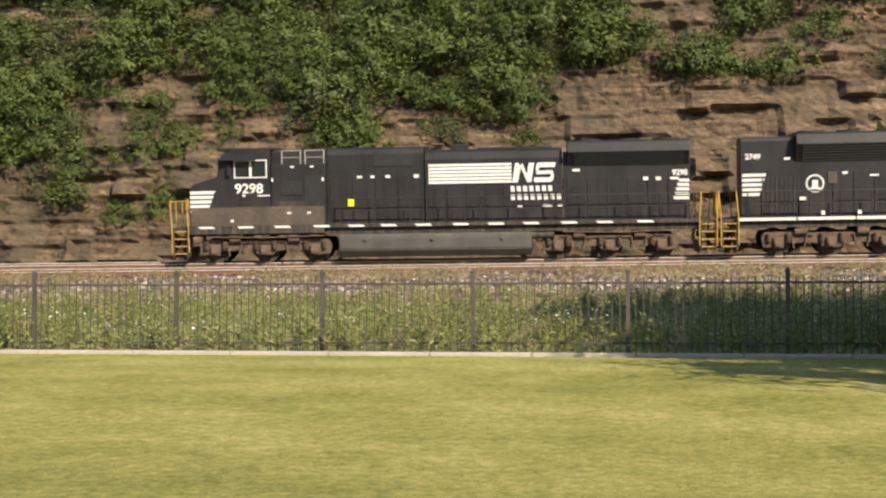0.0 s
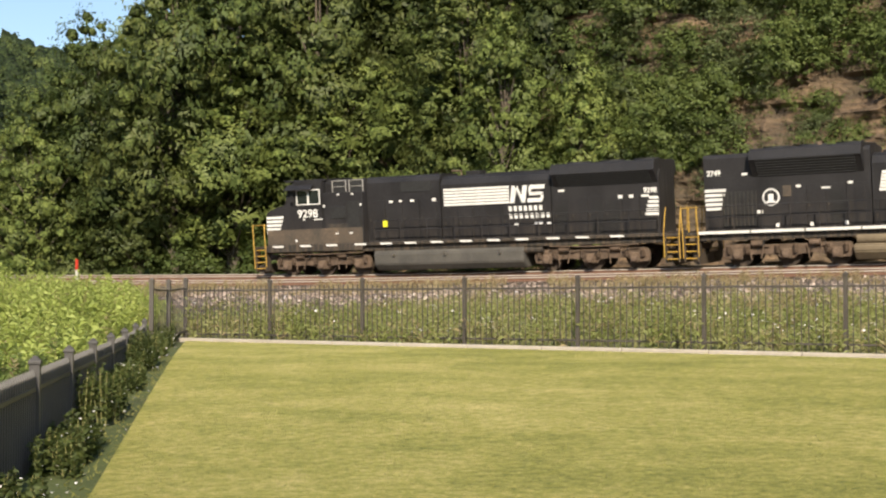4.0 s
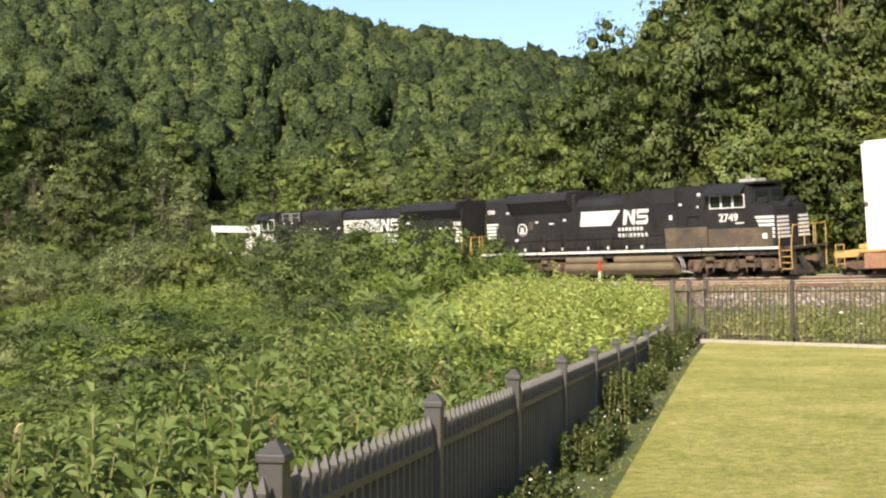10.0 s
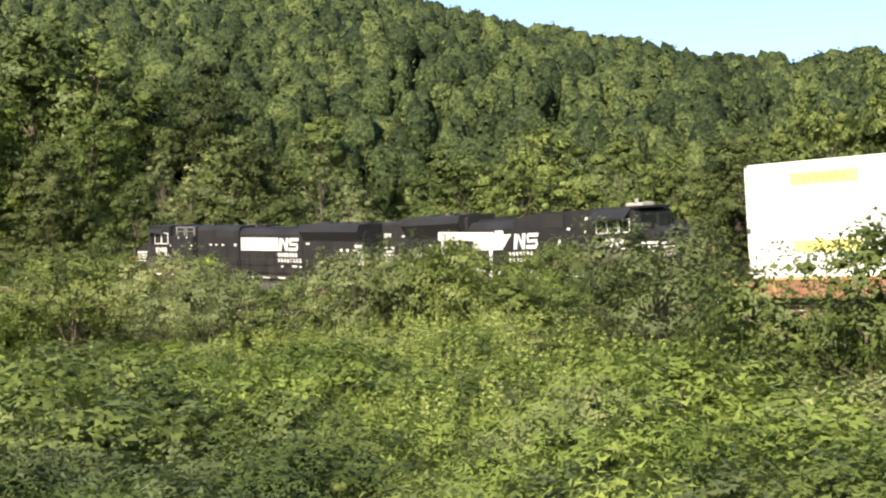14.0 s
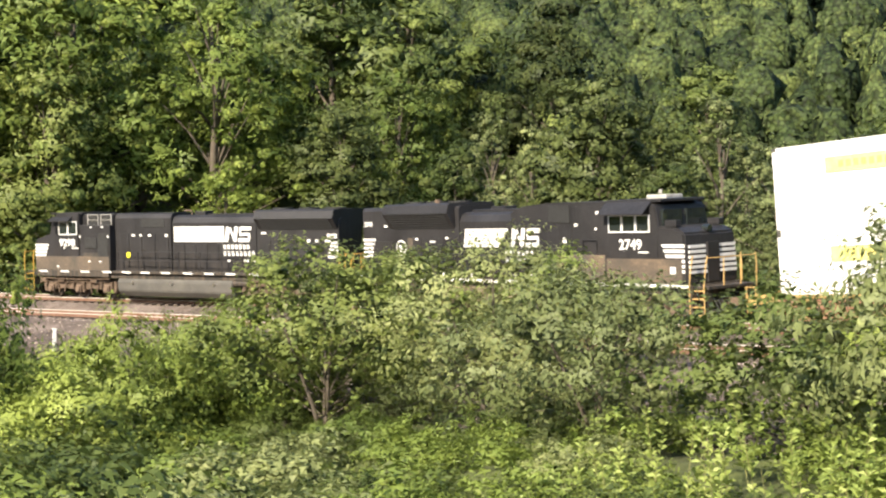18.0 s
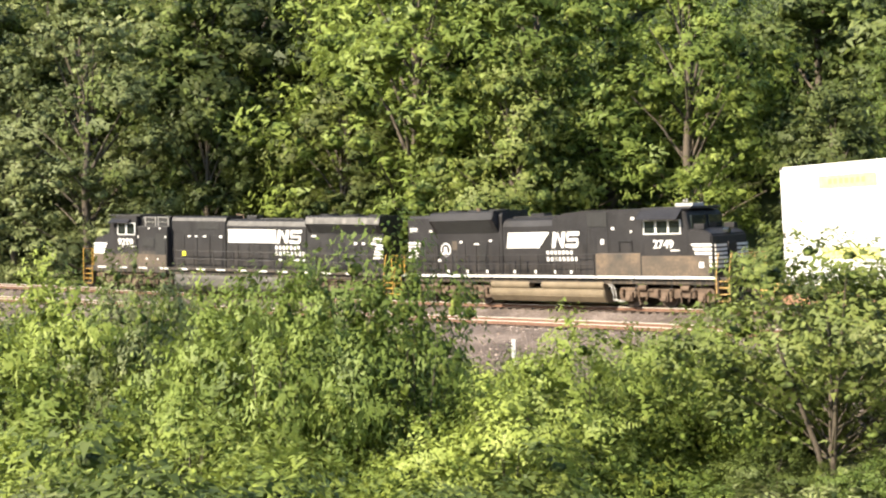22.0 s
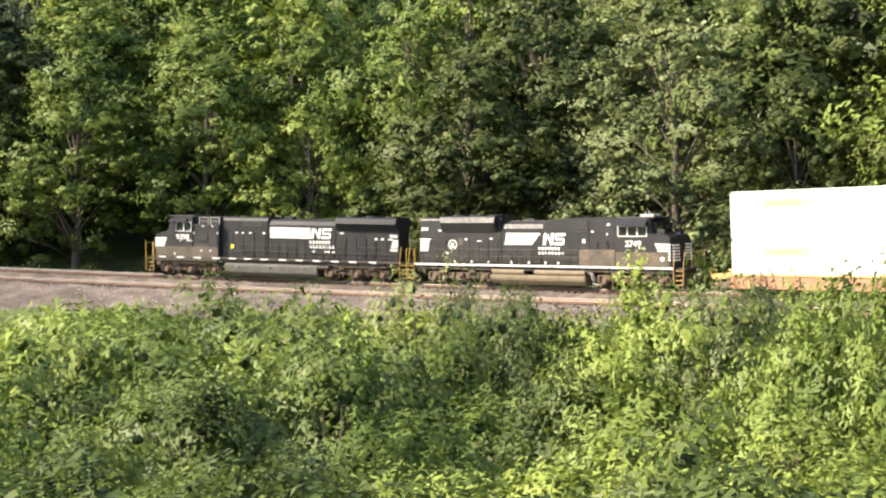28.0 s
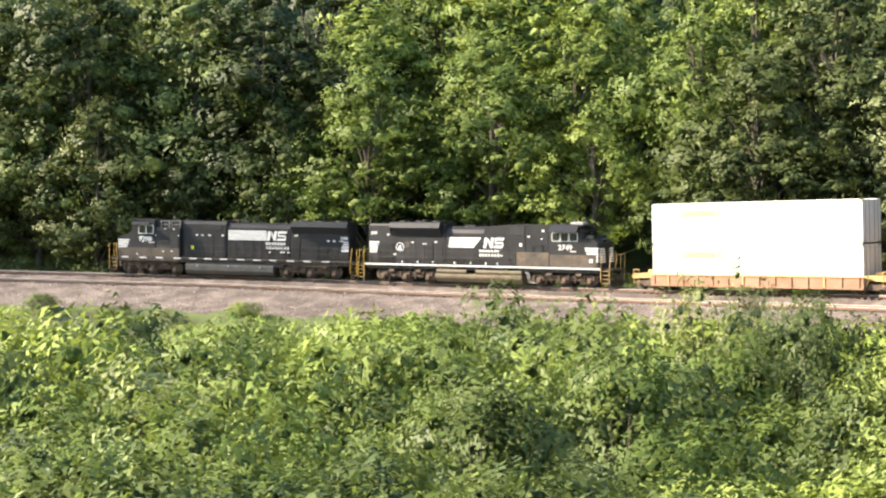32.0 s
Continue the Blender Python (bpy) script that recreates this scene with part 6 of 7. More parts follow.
def on_the_rock(rng):
    """Bushes and saplings that grow from the ledges of the rock cut and over its top."""
    rows = []

    def bush(a, up, size):
        x, y, z, _ = on_track(a, -(rock_lean(a, up) + 0.4))
        rows.append((LOW_BUSHES[rng.choice([1, 1, 1, 2, 4, 4])], x, y, z - 0.9 + up - 0.5, size, 1.1, rng.random() * 6.28))

    for k in range(60):  # the green mass in the middle of the cut
        bush(-16 + 15 * rng.random(), 6.0 + 9 * rng.random(), 0.55 + 0.5 * rng.random())
    for k in range(36):  # single bushes on the bare ledges
        bush(-3 + 16 * rng.random(), 2.5 + 6 * rng.random(), 0.4 + 0.35 * rng.random())
    for k in range(40):  # towards the end of the cut
        bush(4 + 20 * rng.random(), 3.5 + 9 * rng.random(), 0.5 + 0.5 * rng.random())
    for k in range(110):  # over the top
        bush(-48 + 62 * rng.random(), 9.5 + 6 * rng.random(), 0.55 + 0.5 * rng.random())
    for k in range(48):  # where the cut runs out
        bush(10 + 30 * rng.random(), 1.0 + 12 * rng.random(), 0.55 + 0.6 * rng.random())
    thicket("rock_bushes", rows, "dark green bushes growing on the rock face", "bushes")



WAY = [(-0.3, 0.1, 1.61), (-1.6, 0.6, 1.65), (-10.5, 3.5, 1.9), (-23.2, 7.7, 2.27), (-30.8, 11.7, 2.5), (-37.0, 13.6, 2.68), (-38.6, 15.2, 2.73), (-45.8, 22.8, 3.0), (-52.9, 24.4, 3.2), (-60.3, 26.7, 3.4)]  # an open lane down the slope


def clear_top(x, y, top):
    """How high a plant may reach so that the lane stays open."""
    for (ax, ay, az), (bx, by, bz) in zip(WAY[:-1], WAY[1:]):
        k = min(1, max(0, ((x - ax) * (bx - ax) + (y - ay) * (by - ay)) / ((bx - ax) ** 2 + (by - ay) ** 2)))
        away = math.hypot(x - ax - k * (bx - ax), y - ay - k * (by - ay))
        top = min(top, az + k * (bz - az) - 2.0 + 0.55 * max(0, away - 2.2))
    return top


def canopy(x, y):
    """How high the bushes reach over the valley."""
    x, y = np.asarray(x, float), np.asarray(y, float)
    early = 0.75 + 0.25 * smooth(36, 60, np.hypot(x, y))
    late = np.hypot(x - EYE_LATE[0], y - EYE_LATE[1])
    slope = np.clip((late - 26) / 28, -0.3, 1.0) * 3.6 + 0.2
    k = smooth(-62, -80, x)
    return early * (1 - k) + slope * k + 0.45 * ripple(x, y, 4.0, 0.7)




def valley_bushes(rng):
    spots = []

    def try_at(x, y, gap):
        arc, d = from_track(x, y)
        if d[0] > -float(bank_foot(arc)[0][0]) - 0.6 or -beyond(FENCE_SIDE, x, y) < 9:
            return
        if all((x - px) ** 2 + (y - py) ** 2 > gap * gap for px, py in spots):
            spots.append((x, y))

    for k in range(6000):  # towards the track, past the end of the camera's way
        r, w = 26 + 42 * rng.random(), radians(47 + 93 * rng.random())
        try_at(EYE_LATE[0] - math.sin(w) * r, EYE_LATE[1] + math.cos(w) * r, 3.3)
        if len(spots) > 175:
            break
    for k in range(900):  # along the foot of the bank, far round the curve
        a = 135 + 110 * rng.random()
        x, y, _, _ = on_track(a, 15.5 + 9 * rng.random())
        try_at(float(x), float(y), 3.6)
    for k in range(3000):  # below the park
        r, w = 26 + 44 * rng.random() ** 0.8, radians(36 + 38 * rng.random())
        try_at(-math.sin(w) * r, math.cos(w) * r, 3.8)
        if len(spots) > 300:
            break
    for x, y in spots:
        z = float(ground_at(x, y)[0])
        top = clear_top(x, y, float(canopy(x, y)) + min(0.9, max(-0.9, rng.normal() * 0.7)))
        w = math.degrees(math.atan2(EYE_LATE[0] - x, y - EYE_LATE[1]))
        if 75.5 < w < 83.5:  # a gap through which the stones show
            top = min(top, EYE_LATE[2] - 0.035 * math.hypot(x - EYE_LATE[0], y - EYE_LATE[1]))
        size = max(0.4, (top - z) / 3.3)
        near = math.hypot(x - EYE_LATE[0], y - EYE_LATE[1]) < 40 and x < -62
        kind = rng.choice([0, 0, 0, 3, 3, 3, 1, 4, 2])
        grow(BUSHES[kind] if near else f"mid{kind}", x, y, z - 0.1, size, min(1.4, 1.1 / size + 0.32), rng.random() * 6.28, "bushes in the valley")


def scrub(rng):
    """Low bushes that cover the slope between the park and the valley."""
    spots, rows = [], []

    def try_at(x, y, gap, top):
        arc, d = from_track(x, y)
        if d[0] > -float(bank_foot(arc)[0][0]) - 0.4 or any((x - px) ** 2 + (y - py) ** 2 < gap * gap for px, py, _ in spots):
            return
        spots.append((x, y, clear_top(x, y, top)))

    for k in range(2600):  # where the park's edge falls away
        r, w = 11 + 34 * rng.random(), radians(47 + 33 * rng.random())
        if r > weeds_reach(math.degrees(w)) - 1.0:
            try_at(-math.sin(w) * r, math.cos(w) * r, 2.5, 0.55 + 0.02 * r + rng.normal() * 0.35)
    for k in range(2600):
        r, w = 6 + 27 * rng.random(), radians(-50 + 195 * rng.random())
        x, y = EYE_LATE[0] + 6 - math.sin(w) * r, EYE_LATE[1] - 1 + math.cos(w) * r
        try_at(x, y, 2.1, 0.5 + rng.normal() * 0.35)
    for x, y, top in spots:
        z = float(ground_at(x, y)[0])
        away = math.hypot(x, y)
        tall = top - z > 2.4
        kind = rng.choice([0, 0, 3, 4, 2, 1])
        if away < 36 or clear_top(x, y, 9.0) < 3.0:
            size = max(0.3, (top - z + 0.1) / TOPS[f"fine{kind}"])
            grow(f"fine{kind}", x, y, z - 0.1, size, min(2.2, 0.85 / size + 0.25), rng.random() * 6.28, "bushes below the park")
            continue
        size = max(0.55, (top - z) / (3.3 if tall else 1.85))
        rows.append((f"mid{kind}" if tall else f"scrub{kind}", x, y, z - 0.1, size, min(1.4, 1.0 / size + 0.3), rng.random() * 6.28))
    thicket("scrub", rows, "bright green low scrub on the slope", "bushes")


def weeds_reach(bearing):
    """How far down the slope the weeds grow before the bushes begin."""
    return np.interp(bearing, [42, 45, 47, 50, 54, 58, 62, 70, 80], [60, 42, 31, 23, 16, 10, 8, 6, 5])


def tall_bushes(rng):
    """The bushes that stand up before the train: eye, bearing, distance, height of the top above the horizon in degrees, width."""
    early, middle = (0, 0, 1.6), (-38.4, 23.4, 2.83)
    for eye, bearing, far, up, wide, kind in (
            (early, 47.7, 46, 3.0, 4.8, 3), (early, 44.9, 47, 2.3, 3.4, 0), (early, 50.5, 52, 2.75, 4.8, 1), (early, 53.2, 62, 2.9, 5.4, 2), (early, 56.8, 79, 2.6, 5.0, 1), (early, 59.5, 78, 2.3, 4.6, 2), (early, 66.8, 99, 2.2, 6.0, 1), (early, 57.2, 80, 2.15, 4.6, 1), (early, 55.0, 78, 1.3, 3.0, 1), (early, 55.6, 82.4, 2.35, 3.6, 1), (early, 54.3, 82.0, 2.2, 3.0, 0), (early, 63.5, 31, 1.3, 4.0, 1), (early, 66.0, 27, 1.5, 4.2, 1), (early, 69.0, 23, 1.8, 4.0, 4), (early, 65.5, 37, 2.0, 4.4, 2), (early, 60.5, 84, 1.5, 5.0, 1), (early, 62.8, 88, 1.7, 5.0, 2), (early, 58.2, 84, 1.5, 5.0, 0), (early, 55.2, 80, 1.7, 5.5, 0), (early, 57.5, 30, -1.8, 4.0, 1), (early, 61.0, 33, -1.0, 4.5, 2), (early, 64.5, 30, -0.9, 4.5, 1), (early, 62.0, 24, -3.0, 3.6, 1), (early, 66.0, 24, -2.4, 4.0, 4), (early, 60.5, 17, -2.3, 3.4, 1), (early, 64.0, 16, -2.6, 3.4, 1), (early, 56.5, 23, -1.3, 3.6, 4), (early, 59.5, 25, -0.6, 4.0, 1), (early, 63.0, 27, 0.2, 4.4, 2), (early, 67.5, 19, -1.6, 4.0, 1), (early, 54.5, 31, -0.5, 4.0, 1), (early, 52.0, 36, 0.0, 4.2, 4), (early, 49.0, 40, 0.3, 4.0, 0), (early, 68.5, 27, 0.4, 5.0, 4),
            (middle, 69.0, 50, 2.9, 5.6, 2), (middle, 56.0, 47, 3.9, 5.0, 2), (middle, 46.5, 42, 3.6, 5.4, 1), (middle, 41.5, 38, 3.2, 5.0, 0),
            (EYE_LATE, 64.2, 39, 3.1, 6.4, 1), (EYE_LATE, 57.0, 36, 3.0, 5.0, 0), (EYE_LATE, 71.5, 36, 0.4, 5.0, 0), (EYE_LATE, 86.9, 37, 3.4, 6.0, 3), (EYE_LATE, 84.6, 35, 2.2, 4.2, 0), (EYE_LATE, 90.0, 35, 2.0, 4.0, 0), (EYE_LATE, 92.4, 38, 1.1, 4.0, 0), (EYE_LATE, 95.4, 42, 2.2, 4.4, 2), (EYE_LATE, 98.8, 42, 2.0, 5.2, 0), (EYE_LATE, 73.6, 38, 0.4, 4.2, 0), (EYE_LATE, 80.2, 37, -1.0, 3.6, 2), (EYE_LATE, 81.0, 30, -2.4, 4.2, 0), (EYE_LATE, 68.0, 38, 2.4, 5.0, 2), (EYE_LATE, 103.5, 46, 1.4, 5.0, 1),
            (EYE_LATE, 107.3, 50, 2.3, 6.0, 2), (EYE_LATE, 96.0, 44, 2.0, 5.0, 3), (EYE_LATE, 112.5, 52, 1.0, 5.0, 2), (EYE_LATE, 77.5, 34, 0.2, 4.0, 0)):
        w = radians(bearing)
        x, y = eye[0] - math.sin(w) * far, eye[1] + math.cos(w) * far
        z = float(ground_at(x, y)[0])
        top = clear_top(x, y, eye[2] + far * math.tan(radians(up)))
        if top - z < 0.5:
            continue
        which = f"tall{kind}" if top - z > 4.2 else f"fine{kind}" if eye == early and far < 40 else BUSHES[kind]
        size = (top - z + 0.1) / TOPS[which]
        grow(which, x, y, z - 0.1, size, wide / (4.6 if top - z > 4.2 else 3.8) / size, rng.random() * 6.28, "bushes in the valley")


def far_woods(rng):
    """Tree crowns that cover the hills behind."""
    r, w = 95 + 265 * rng.random(24000) ** 0.8, np.radians(5 + 120 * rng.random(24000))
    x, y = -np.sin(w) * r, np.cos(w) * r
    arc, away = from_track(x, y)
    keep = away > 37
    x, y = x[keep][:10500], y[keep][:10500]
    z = ground_at(x, y)
    n, k = len(x), 16
    h, r = 5 + 5 * rng.random(n), 1.35 + 1.45 * rng.random(n) ** 1.5
    bm = bmesh.new()
    bmesh.ops.create_icosphere(bm, subdivisions=2, radius=1.0)
    ball, tri = np.array([v.co for v in bm.verts]), np.array([[v.index for v in f.verts] for f in bm.faces])
    bm.free()
    middle, size = np.stack([x, y, z + h * 0.66], 1)[:, None], np.stack([r, r, 0.75 * r + h * 0.2], 1)[:, None]

    def bumps(out):
        return 0.93 + 0.2 * np.sin(out[..., :1] * 5 + x[:, None, None]) * np.cos(out[..., 1:2] * 6 + y[:, None, None]) + 0.08 * np.sin(out[..., 2:] * 9 + x[:, None, None] * 3)

    crowns = middle + ball[None] * size * (bumps(np.broadcast_to(ball[None], (n, len(ball), 3))) + 0.34 * (rng.random((n, len(ball), 1)) - 0.5))
    out = rng.normal(size=(n, k, 3))
    out[:, :, 2] = np.abs(out[:, :, 2]) - 0.1
    out /= np.linalg.norm(out, axis=2)[..., None]
    at = middle + out * size * bumps(out) * (1.0 + 0.1 * rng.random((n, k, 1)))
    face = out + rng.normal(size=(n, k, 3)) * 0.4
    face /= np.linalg.norm(face, axis=2)[..., None]
    tip = np.cross(face, rng.normal(size=(n, k, 3)))
    tip /= np.linalg.norm(tip, axis=2)[..., None]
    side = np.cross(face, tip)
    s = 0.26 + 0.26 * rng.random((n, k, 1))
    v = np.stack([at - tip * s * 0.7 + side * s * 0.7, at - tip * s * 0.7 - side * s * 0.7, at + tip * s], 2).reshape(-1, 3)
    f = (np.arange(n)[:, None, None] * len(ball) + tri).reshape(-1, 3)
    me = mesh_of("far_woods", np.concatenate([crowns.reshape(-1, 3), v]), np.concatenate([f, n * len(ball) + np.arange(len(v)).reshape(-1, 3)]))
    me.materials.append(FAR_MASS)
    tagged(put("far_woods", me, None), "dense summer woods on the far hillside", "woods", kind="stuff")


def shade_tree(rng):
    """Unseen trees beside the lawn whose shadow falls on the weeds behind the fence."""
    # unseen; all but one are added to thicken the shadow
    for x, y, size in ((11.8, 15.0, 1.0), (13.0, 13.2, 1.0), (13.6, 16.2, 1.0), (15.0, 14.0, 1.05), (12.6, 18.0, 0.9), (16.2, 16.6, 1.0), (14.6, 18.6, 0.95), (18.0, 14.6, 1.0), (18.4, 18.0, 1.0)):
        grow("tree6", x, y, ground_at(x, y)[0] - 0.2, size, 1.25, rng.random() * 6.28)


def weeds(name, rng, spots, heights, leaf, per, mat, label, broad=0.17):
    """Tall weeds: stems with narrow leaves that point up and out."""
    leaf_v, stem_v = [], []
    for (x, y, z), h in zip(spots, heights):
        lean = rng.normal(size=2) * 0.12 * h
        a = rng.random() * 6.28
        w = np.array([math.cos(a), math.sin(a), 0]) * 0.008
        foot, top = np.array([x, y, z - 0.05]), np.array([x + lean[0], y + lean[1], z + h])
        stem_v.append(np.stack([foot - w, foot + w, top + w * 0.4, top - w * 0.4]))
        u = 0.2 + 0.8 * np.sort(rng.random(per))
        turn = np.arange(per) * 2.4 + rng.random(per)
        at = foot + (top - foot) * u[:, None]
        go = np.stack([np.cos(turn), np.sin(turn), 0.35 + 1.3 * rng.random(per)], 1)
        go /= np.linalg.norm(go, axis=1)[:, None]
        s = (leaf * (0.6 + 0.7 * rng.random(per)) * (1.15 - 0.5 * u))[:, None]
        roll = rng.normal(size=per)[:, None] * 0.7
        flat = np.stack([-np.sin(turn), np.cos(turn), 0 * turn], 1)
        side = (flat * np.cos(roll) + np.cross(go, flat) * np.sin(roll)) * s * broad
        end = at + go * s - np.array([0, 0, 0.3]) * s
        middle = at + go * s * 0.5
        leaf_v.append(np.stack([at, middle - side, end, middle + side], 1))
    v = np.concatenate(leaf_v).reshape(-1, 3)
    me = mesh_of(name, v, np.arange(len(v)).reshape(-1, 4), False)
    me.materials.append(mat)
    ob = tagged(put(name, me, None), label, "weeds", kind="stuff")
    sv = np.concatenate(stem_v)
    put("stems", mesh_of("stems", sv, np.arange(len(sv)).reshape(-1, 4), False), STEM_GREEN, ob)
    return ob


STEM_GREEN = patchy("weed_stem", [(0.3, (0.12, 0.13, 0.04)), (0.7, (0.24, 0.22, 0.08))], 3.0, 20.0, 0.8, 0.0)
PETAL = patchy("pale_petals", [(0.3, (0.62, 0.58, 0.6)), (0.7, (0.85, 0.83, 0.84))], 5.0, 30.0, 0.7, 0.0)


def sumac(rng):
    """Feathery compound leaves among the weeds."""
    verts = []
    for k in range(40):
        r, w = 8 + 22 * rng.random(), radians(41 + 34 * rng.random())
        x, y = -math.sin(w) * r, math.cos(w) * r
        left = -beyond(FENCE_SIDE, x, y)
        if left < 1.2 or r < 11 or r > weeds_reach(math.degrees(w)) or clear_top(x, y, 9.0) < 2.0:
            continue
        z = float(ground_at(x, y)[0])
        top = 1.08 + 0.8 * float(smooth(14, 31, r)) * float(smooth(62, 50, math.degrees(w))) + 0.15 * rng.normal()
        for f in range(6):
            a = rng.random() * 6.28
            go = np.array([math.cos(a), math.sin(a), 0.8 + 0.6 * rng.random()])
            go /= np.linalg.norm(go)
            side = np.array([-math.sin(a), math.cos(a), 0.0])
            L = 0.34 + 0.22 * rng.random()
            base = np.array([x, y, top - 0.25 + 0.2 * rng.random()]) + rng.normal(size=3) * 0.1
            for i in range(9):
                u = (i + 1) / 10
                p = base + go * L * u - np.array([0, 0, 0.35]) * L * u * u
                for s in (-1, 1):
                    d = side * s * 0.85 + go * 0.5 - np.array([0, 0, 0.25])
                    l = 0.12 * (1 - 0.5 * abs(u - 0.4))
                    n = go * 0.016
                    verts.append(np.stack([p, p + d * l * 0.5 + n, p + d * l, p + d * l * 0.5 - n]))
    v = np.concatenate(verts)
    me = mesh_of("sumac", v, np.arange(len(v)).reshape(-1, 4), False)
    me.materials.append(LEAF_WEED)
    tagged(put("sumac", me, None), "feathery pale green sumac leaves in the weed field", "sumac", kind="stuff")


def flower_heads(rng, x, y, z, size):
    n = len(x)
    c = np.stack([x, y, z], 1)
    f = rng.normal(size=(n, 3))
    f /= np.linalg.norm(f, axis=1)[:, None]
    t = np.cross(f, (0, 0, 1.0))
    t /= np.linalg.norm(t, axis=1)[:, None]
    s = (size * (0.6 + 0.8 * rng.random(n)))[:, None]
    return np.stack([c - t * s, c - f * s * 0.7, c + t * s, c + f * s * 0.7], 1).reshape(-1, 3)


def fields(rng):
    # left of the side fence, down to the bushes
    r, w = 5 + 43 * rng.random(22000) ** 0.75, np.radians(34 + 46 * rng.random(22000))
    x, y = -np.sin(w) * r, np.cos(w) * r
    left = -beyond(FENCE_SIDE, x, y)
    arc, d = from_track(x, y)
    keep = (left > 0.35) & (r < weeds_reach(np.degrees(w))) & (d < -bank_foot(arc)[0] + 1.0)
    x, y, left = x[keep][:9000], y[keep][:9000], left[keep][:9000]
    z = ground_at(x, y)
    h = np.maximum(0.4, 0.72 + 0.3 * smooth(0.5, 4, left) + 0.8 * smooth(14, 31, np.hypot(x, y)) * smooth(52, 44, np.degrees(np.arctan2(-x, y))) - z + 0.26 * ripple(x, y, 0.9, 0.4) + 0.2 * ripple(x, y, 2.6, 1.4) + rng.normal(size=len(x)) * 0.16 - 0.15 * (left < 1.2))
    for k in range(2):  # close to the fence they stand thicker
        more = np.hypot(x, y) < 15 - 5 * k
        mx, my = x[more] + rng.normal(size=more.sum()) * 0.12, y[more] + rng.normal(size=more.sum()) * 0.12
        ok = -beyond(FENCE_SIDE, mx, my) > 0.3
        x, y, h = np.concatenate([x, mx[ok]]), np.concatenate([y, my[ok]]), np.concatenate([h, h[more][ok] * (0.8 + 0.35 * rng.random(ok.sum()))])
    z = ground_at(x, y)
    spots = np.stack([x, y, z], 1)
    near = np.hypot(x, y) < 17
    pick = rng.random(len(x)) < 0.06
    for name, mask, leaf, per, mat, label, broad in (
            ("weed_field", near & ~pick, 0.15, 36, LEAF_WEED, "tall bright green weeds crowding the fence", 0.2), ("weed_field", ~near & ~pick, 0.19, 34, LEAF_WEED, "bright green weeds on the slope below the park", 0.17),
            ("dry_weeds", pick, 0.14, 30, LEAF_DRY, "brownish seeding weeds in the field", 0.12)):
        weeds(name, rng, spots[mask], h[mask], leaf, per, mat, label, broad)
    # on the slope above the valley
    w, r = np.radians(-40 + 190 * rng.random(2600)), 27 * rng.random(2600) ** 0.6
    px, py = -48 - np.sin(w) * r, 24 + np.cos(w) * r
    arc, d = from_track(px, py)
    ok = d < -bank_foot(arc)[0] + 1.5
    px, py = px[ok], py[ok]
    pz = ground_at(px, py)
    room = np.array([clear_top(a, b, 9.0) for a, b in zip(px, py)]) - pz
    weeds("weed_field", rng, np.stack([px, py, pz], 1), np.clip(1.0 + 0.6 * rng.random(len(px)), 0.15, np.maximum(0.2, room)), 0.2, 30, LEAF_WEED, "pale green weeds among the scrub on the slope", 0.22)
    # between the far fence and the stones
    n = 9500
    u, v = -4 + 46 * rng.random(n), 19 * rng.random(n) ** 1.35 - 0.25
    across = np.array([GO_LONG[1], -GO_LONG[0]])
    p = CORNER - GO_LONG * u[:, None] + across * v[:, None]
    x, y = p[:, 0], p[:, 1]
    z = ground_at(x, y)
    clump = 0.5 + 0.5 * np.sin(x * 0.7 + 1.3) * np.cos(y * 0.5)
    h = (0.26 + 0.34 * rng.random(n)) * np.where(v > 1.5, 0.85, 1.3) * (0.55 + 0.9 * clump)
    green = rng.random(n) < np.where(v > 10, 0.4, 0.8)
    weeds("verge_weeds", rng, np.stack([x, y, z], 1)[green], h[green], 0.16, 11, LEAF_VERGE, "grass and flowering weeds on the bank behind the fence", 0.16)
    weeds("dry_grass", rng, np.stack([x, y, z], 1)[~green], h[~green], 0.2, 11, LEAF_DRY, "dry straw-coloured grass on the bank behind the fence", 0.08)
    # dry brush between the stones and the tracks
    da, dd = -48 + 112 * rng.random(6500), 5.7 + 7.5 * rng.random(6500) ** 1.5
    thick = np.sin(da * 0.5 + 0.4) + 0.7 * np.sin(da * 1.7 + dd) + 0.25 > -0.45
    da, dd = da[thick], dd[thick]
    bx, by, _, _ = on_track(da, dd)
    bz = np.interp(da, ARC, LINE_Z) + bank(da, -dd)
    weeds("dry_grass", rng, np.stack([bx, by, bz], 1), (0.22 + 0.38 * rng.random(len(da))) * (1.3 - 0.07 * dd), 0.2, 14, LEAF_DRY, "straw-coloured dry brush along the stone bank", 0.07)
    bloom = (np.sin(x * 0.9) * np.cos(y * 0.8 + x * 0.2) > 0.15) & (rng.random(n) < 0.5)
    heads = [flower_heads(rng, x[bloom], y[bloom], z[bloom] + h[bloom] + 0.02, 0.03)]
    u = 3 + 24 * rng.random(420)
    p = np.array(FENCE_SIDE[0]) + GO_SIDE * u[:, None] + np.array([GO_SIDE[1], -GO_SIDE[0]]) * (0.2 + 0.5 * rng.random(420))[:, None]
    ok = np.sin(u * 1.9) > 0.0
    heads.append(flower_heads(rng, p[ok, 0], p[ok, 1], ground_at(p[ok, 0], p[ok, 1]) + 0.14 + 0.2 * rng.random(ok.sum()), 0.012))
    v = np.concatenate(heads)
    tagged(put("wild_flowers", mesh_of("wild_flowers", v, np.arange(len(v)).reshape(-1, 4), False), PETAL), "small white and lilac flowers among the weeds", "flowers", kind="stuff")
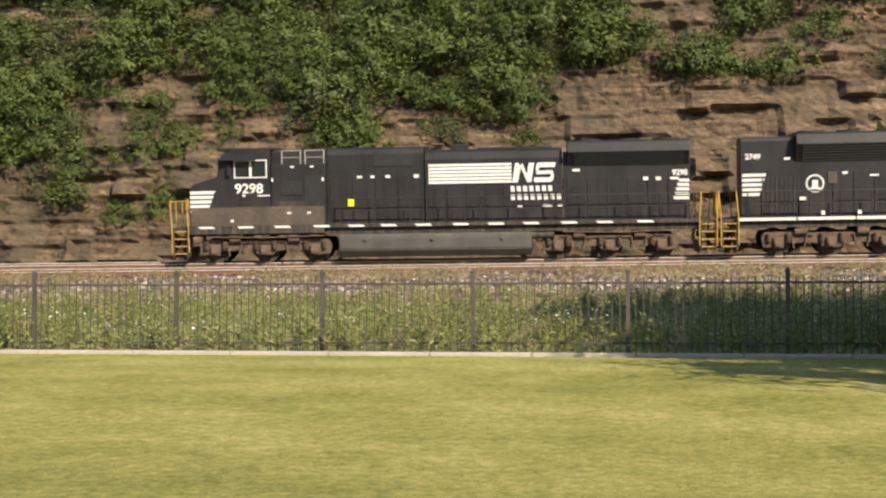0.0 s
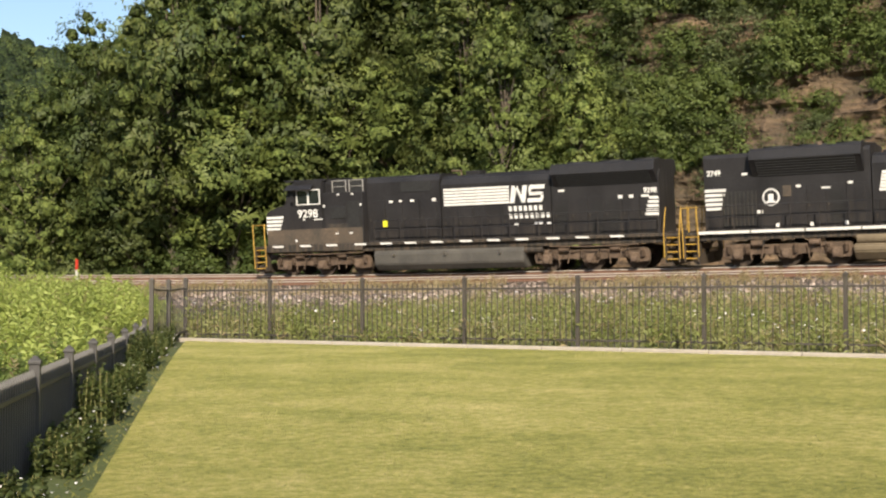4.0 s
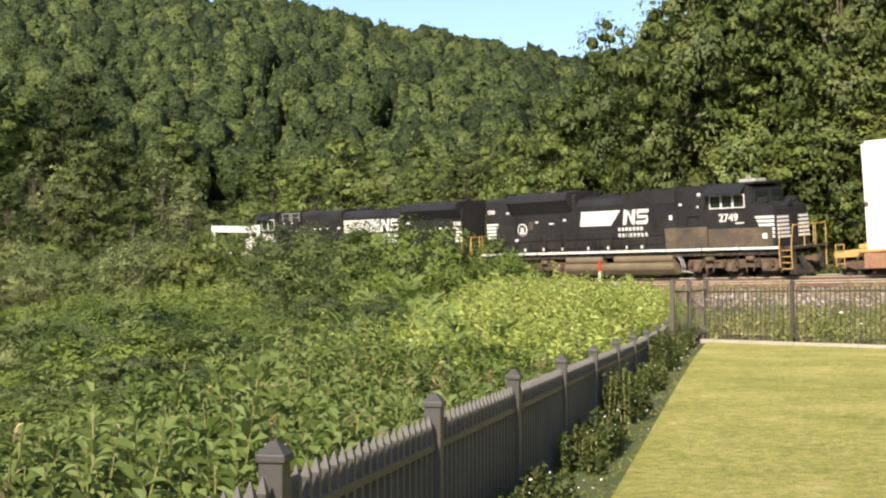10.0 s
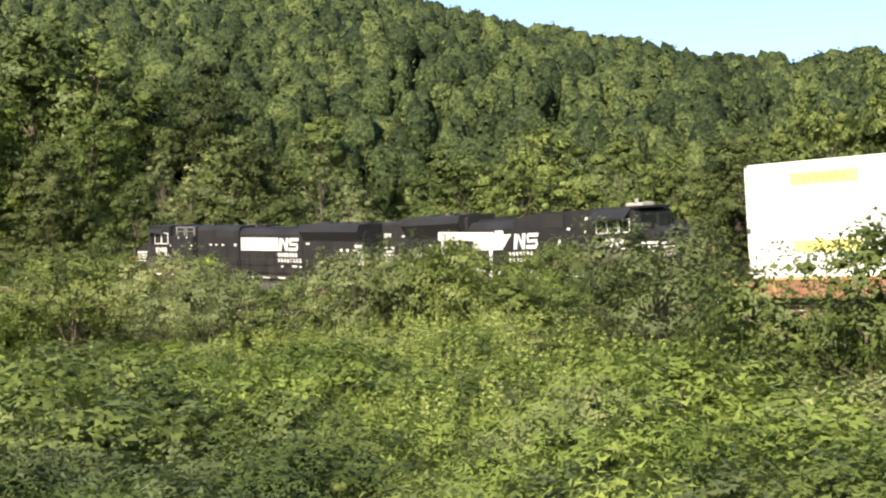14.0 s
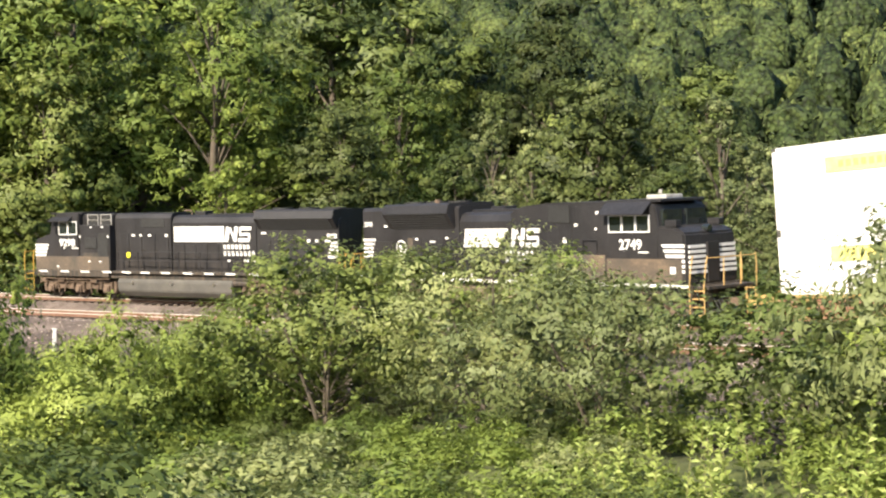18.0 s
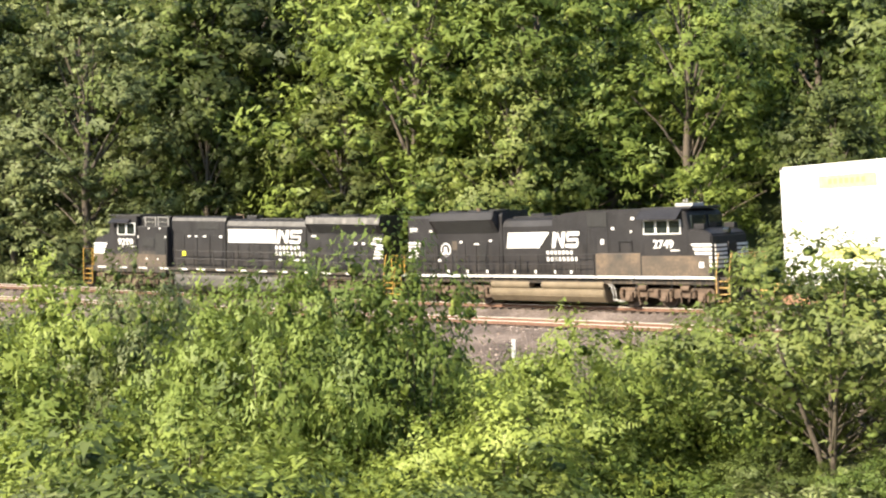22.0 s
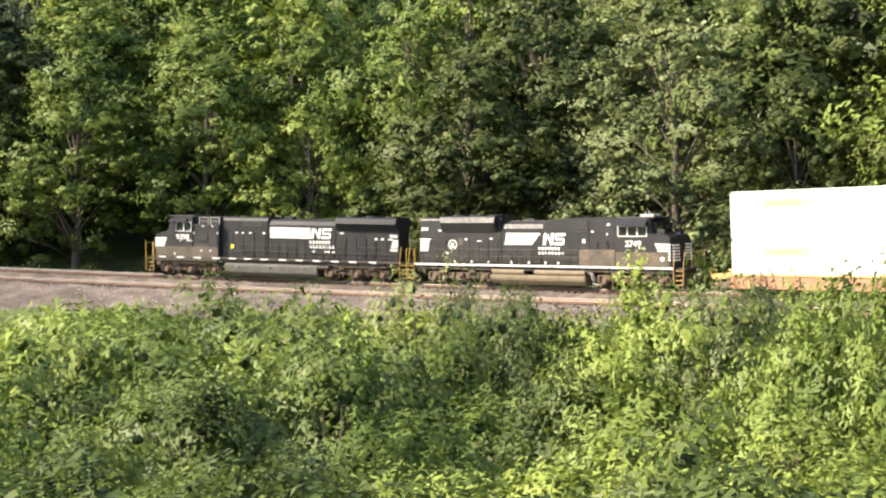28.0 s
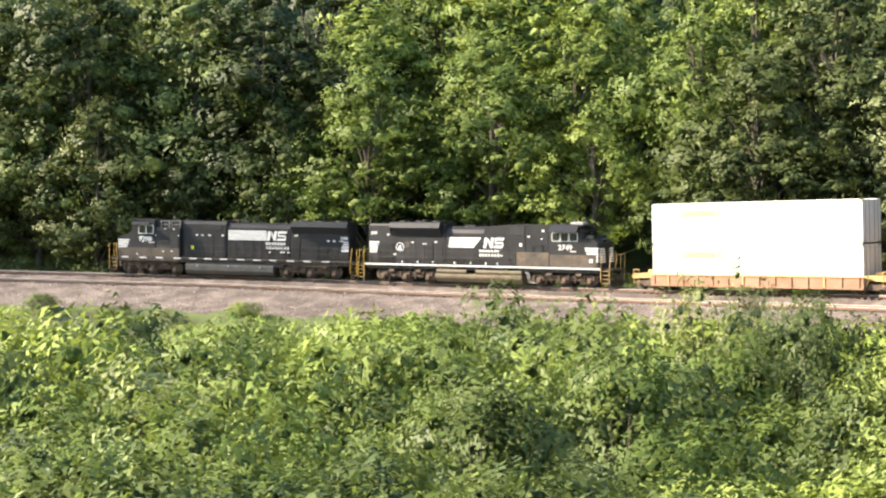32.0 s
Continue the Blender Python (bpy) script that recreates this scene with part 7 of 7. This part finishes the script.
    u = 2 + 25 * rng.random(1400)
    u = u[np.sin(u * 1.9) > -0.35]
    p = np.array(FENCE_SIDE[0]) + GO_SIDE * u[:, None] + np.array([GO_SIDE[1], -GO_SIDE[0]]) * (0.08 + 0.36 * rng.random(len(u)) ** 1.3)[:, None]
    weeds("border_plants", rng, np.stack([p[:, 0], p[:, 1], ground_at(p[:, 0], p[:, 1])], 1), 0.1 + 0.2 * rng.random(len(u)) + 0.32 * np.clip(np.sin(u * 0.8), 0, 1) ** 4, 0.075, 30, LEAF_DEEP, "dark green border plants along the side fence", 0.32)


woods(np.random.default_rng(5))
on_the_rock(np.random.default_rng(21))
valley_bushes(np.random.default_rng(6))
scrub(np.random.default_rng(17))
tall_bushes(np.random.default_rng(7))
far_woods(np.random.default_rng(9))
shade_tree(np.random.default_rng(2))
fields(np.random.default_rng(12))
sumac(np.random.default_rng(13))


# ---- motion ----
def gone(t):
    """Metres that the train's nose has come by t seconds."""
    k = np.linspace(0, 32, 321)
    v = np.interp(k, 4.0 * np.arange(len(SPEEDS)), SPEEDS)
    return SET_OFF + float(np.interp(t, k, np.concatenate([[0], np.cumsum((v[1:] + v[:-1]) * 0.05)])))


def motions():
    """The train rolls along its track; the wheels turn under it."""
    for ob, back, base, up in MOVING:
        rows = []
        for i in range(65):
            t = i * 0.5
            a = gone(t) - back
            fx, fy, fz, _ = on_track(a + base / 2)
            rx, ry, rz, _ = on_track(a - base / 2)
            way = Vector((fx - rx, fy - ry, fz - rz))
            rows.append((t, Matrix.Translation(((fx + rx) / 2, (fy + ry) / 2, (fz + rz) / 2)) @ Euler((0, -math.asin(way.z / way.length), math.atan2(way.y, way.x))).to_matrix().to_4x4() @ Matrix.Rotation(-math.atan(CANT), 4, "X") @ Matrix.Translation((0, 0, up))))
        walk(ob, rows)
    for ob, radius in WHEELS:
        place = ob.location.copy()
        walk(ob, [(i * 0.1, Matrix.Translation(place) @ Matrix.Rotation(gone(i * 0.1) / radius, 4, "Y")) for i in range(321)])


motions()
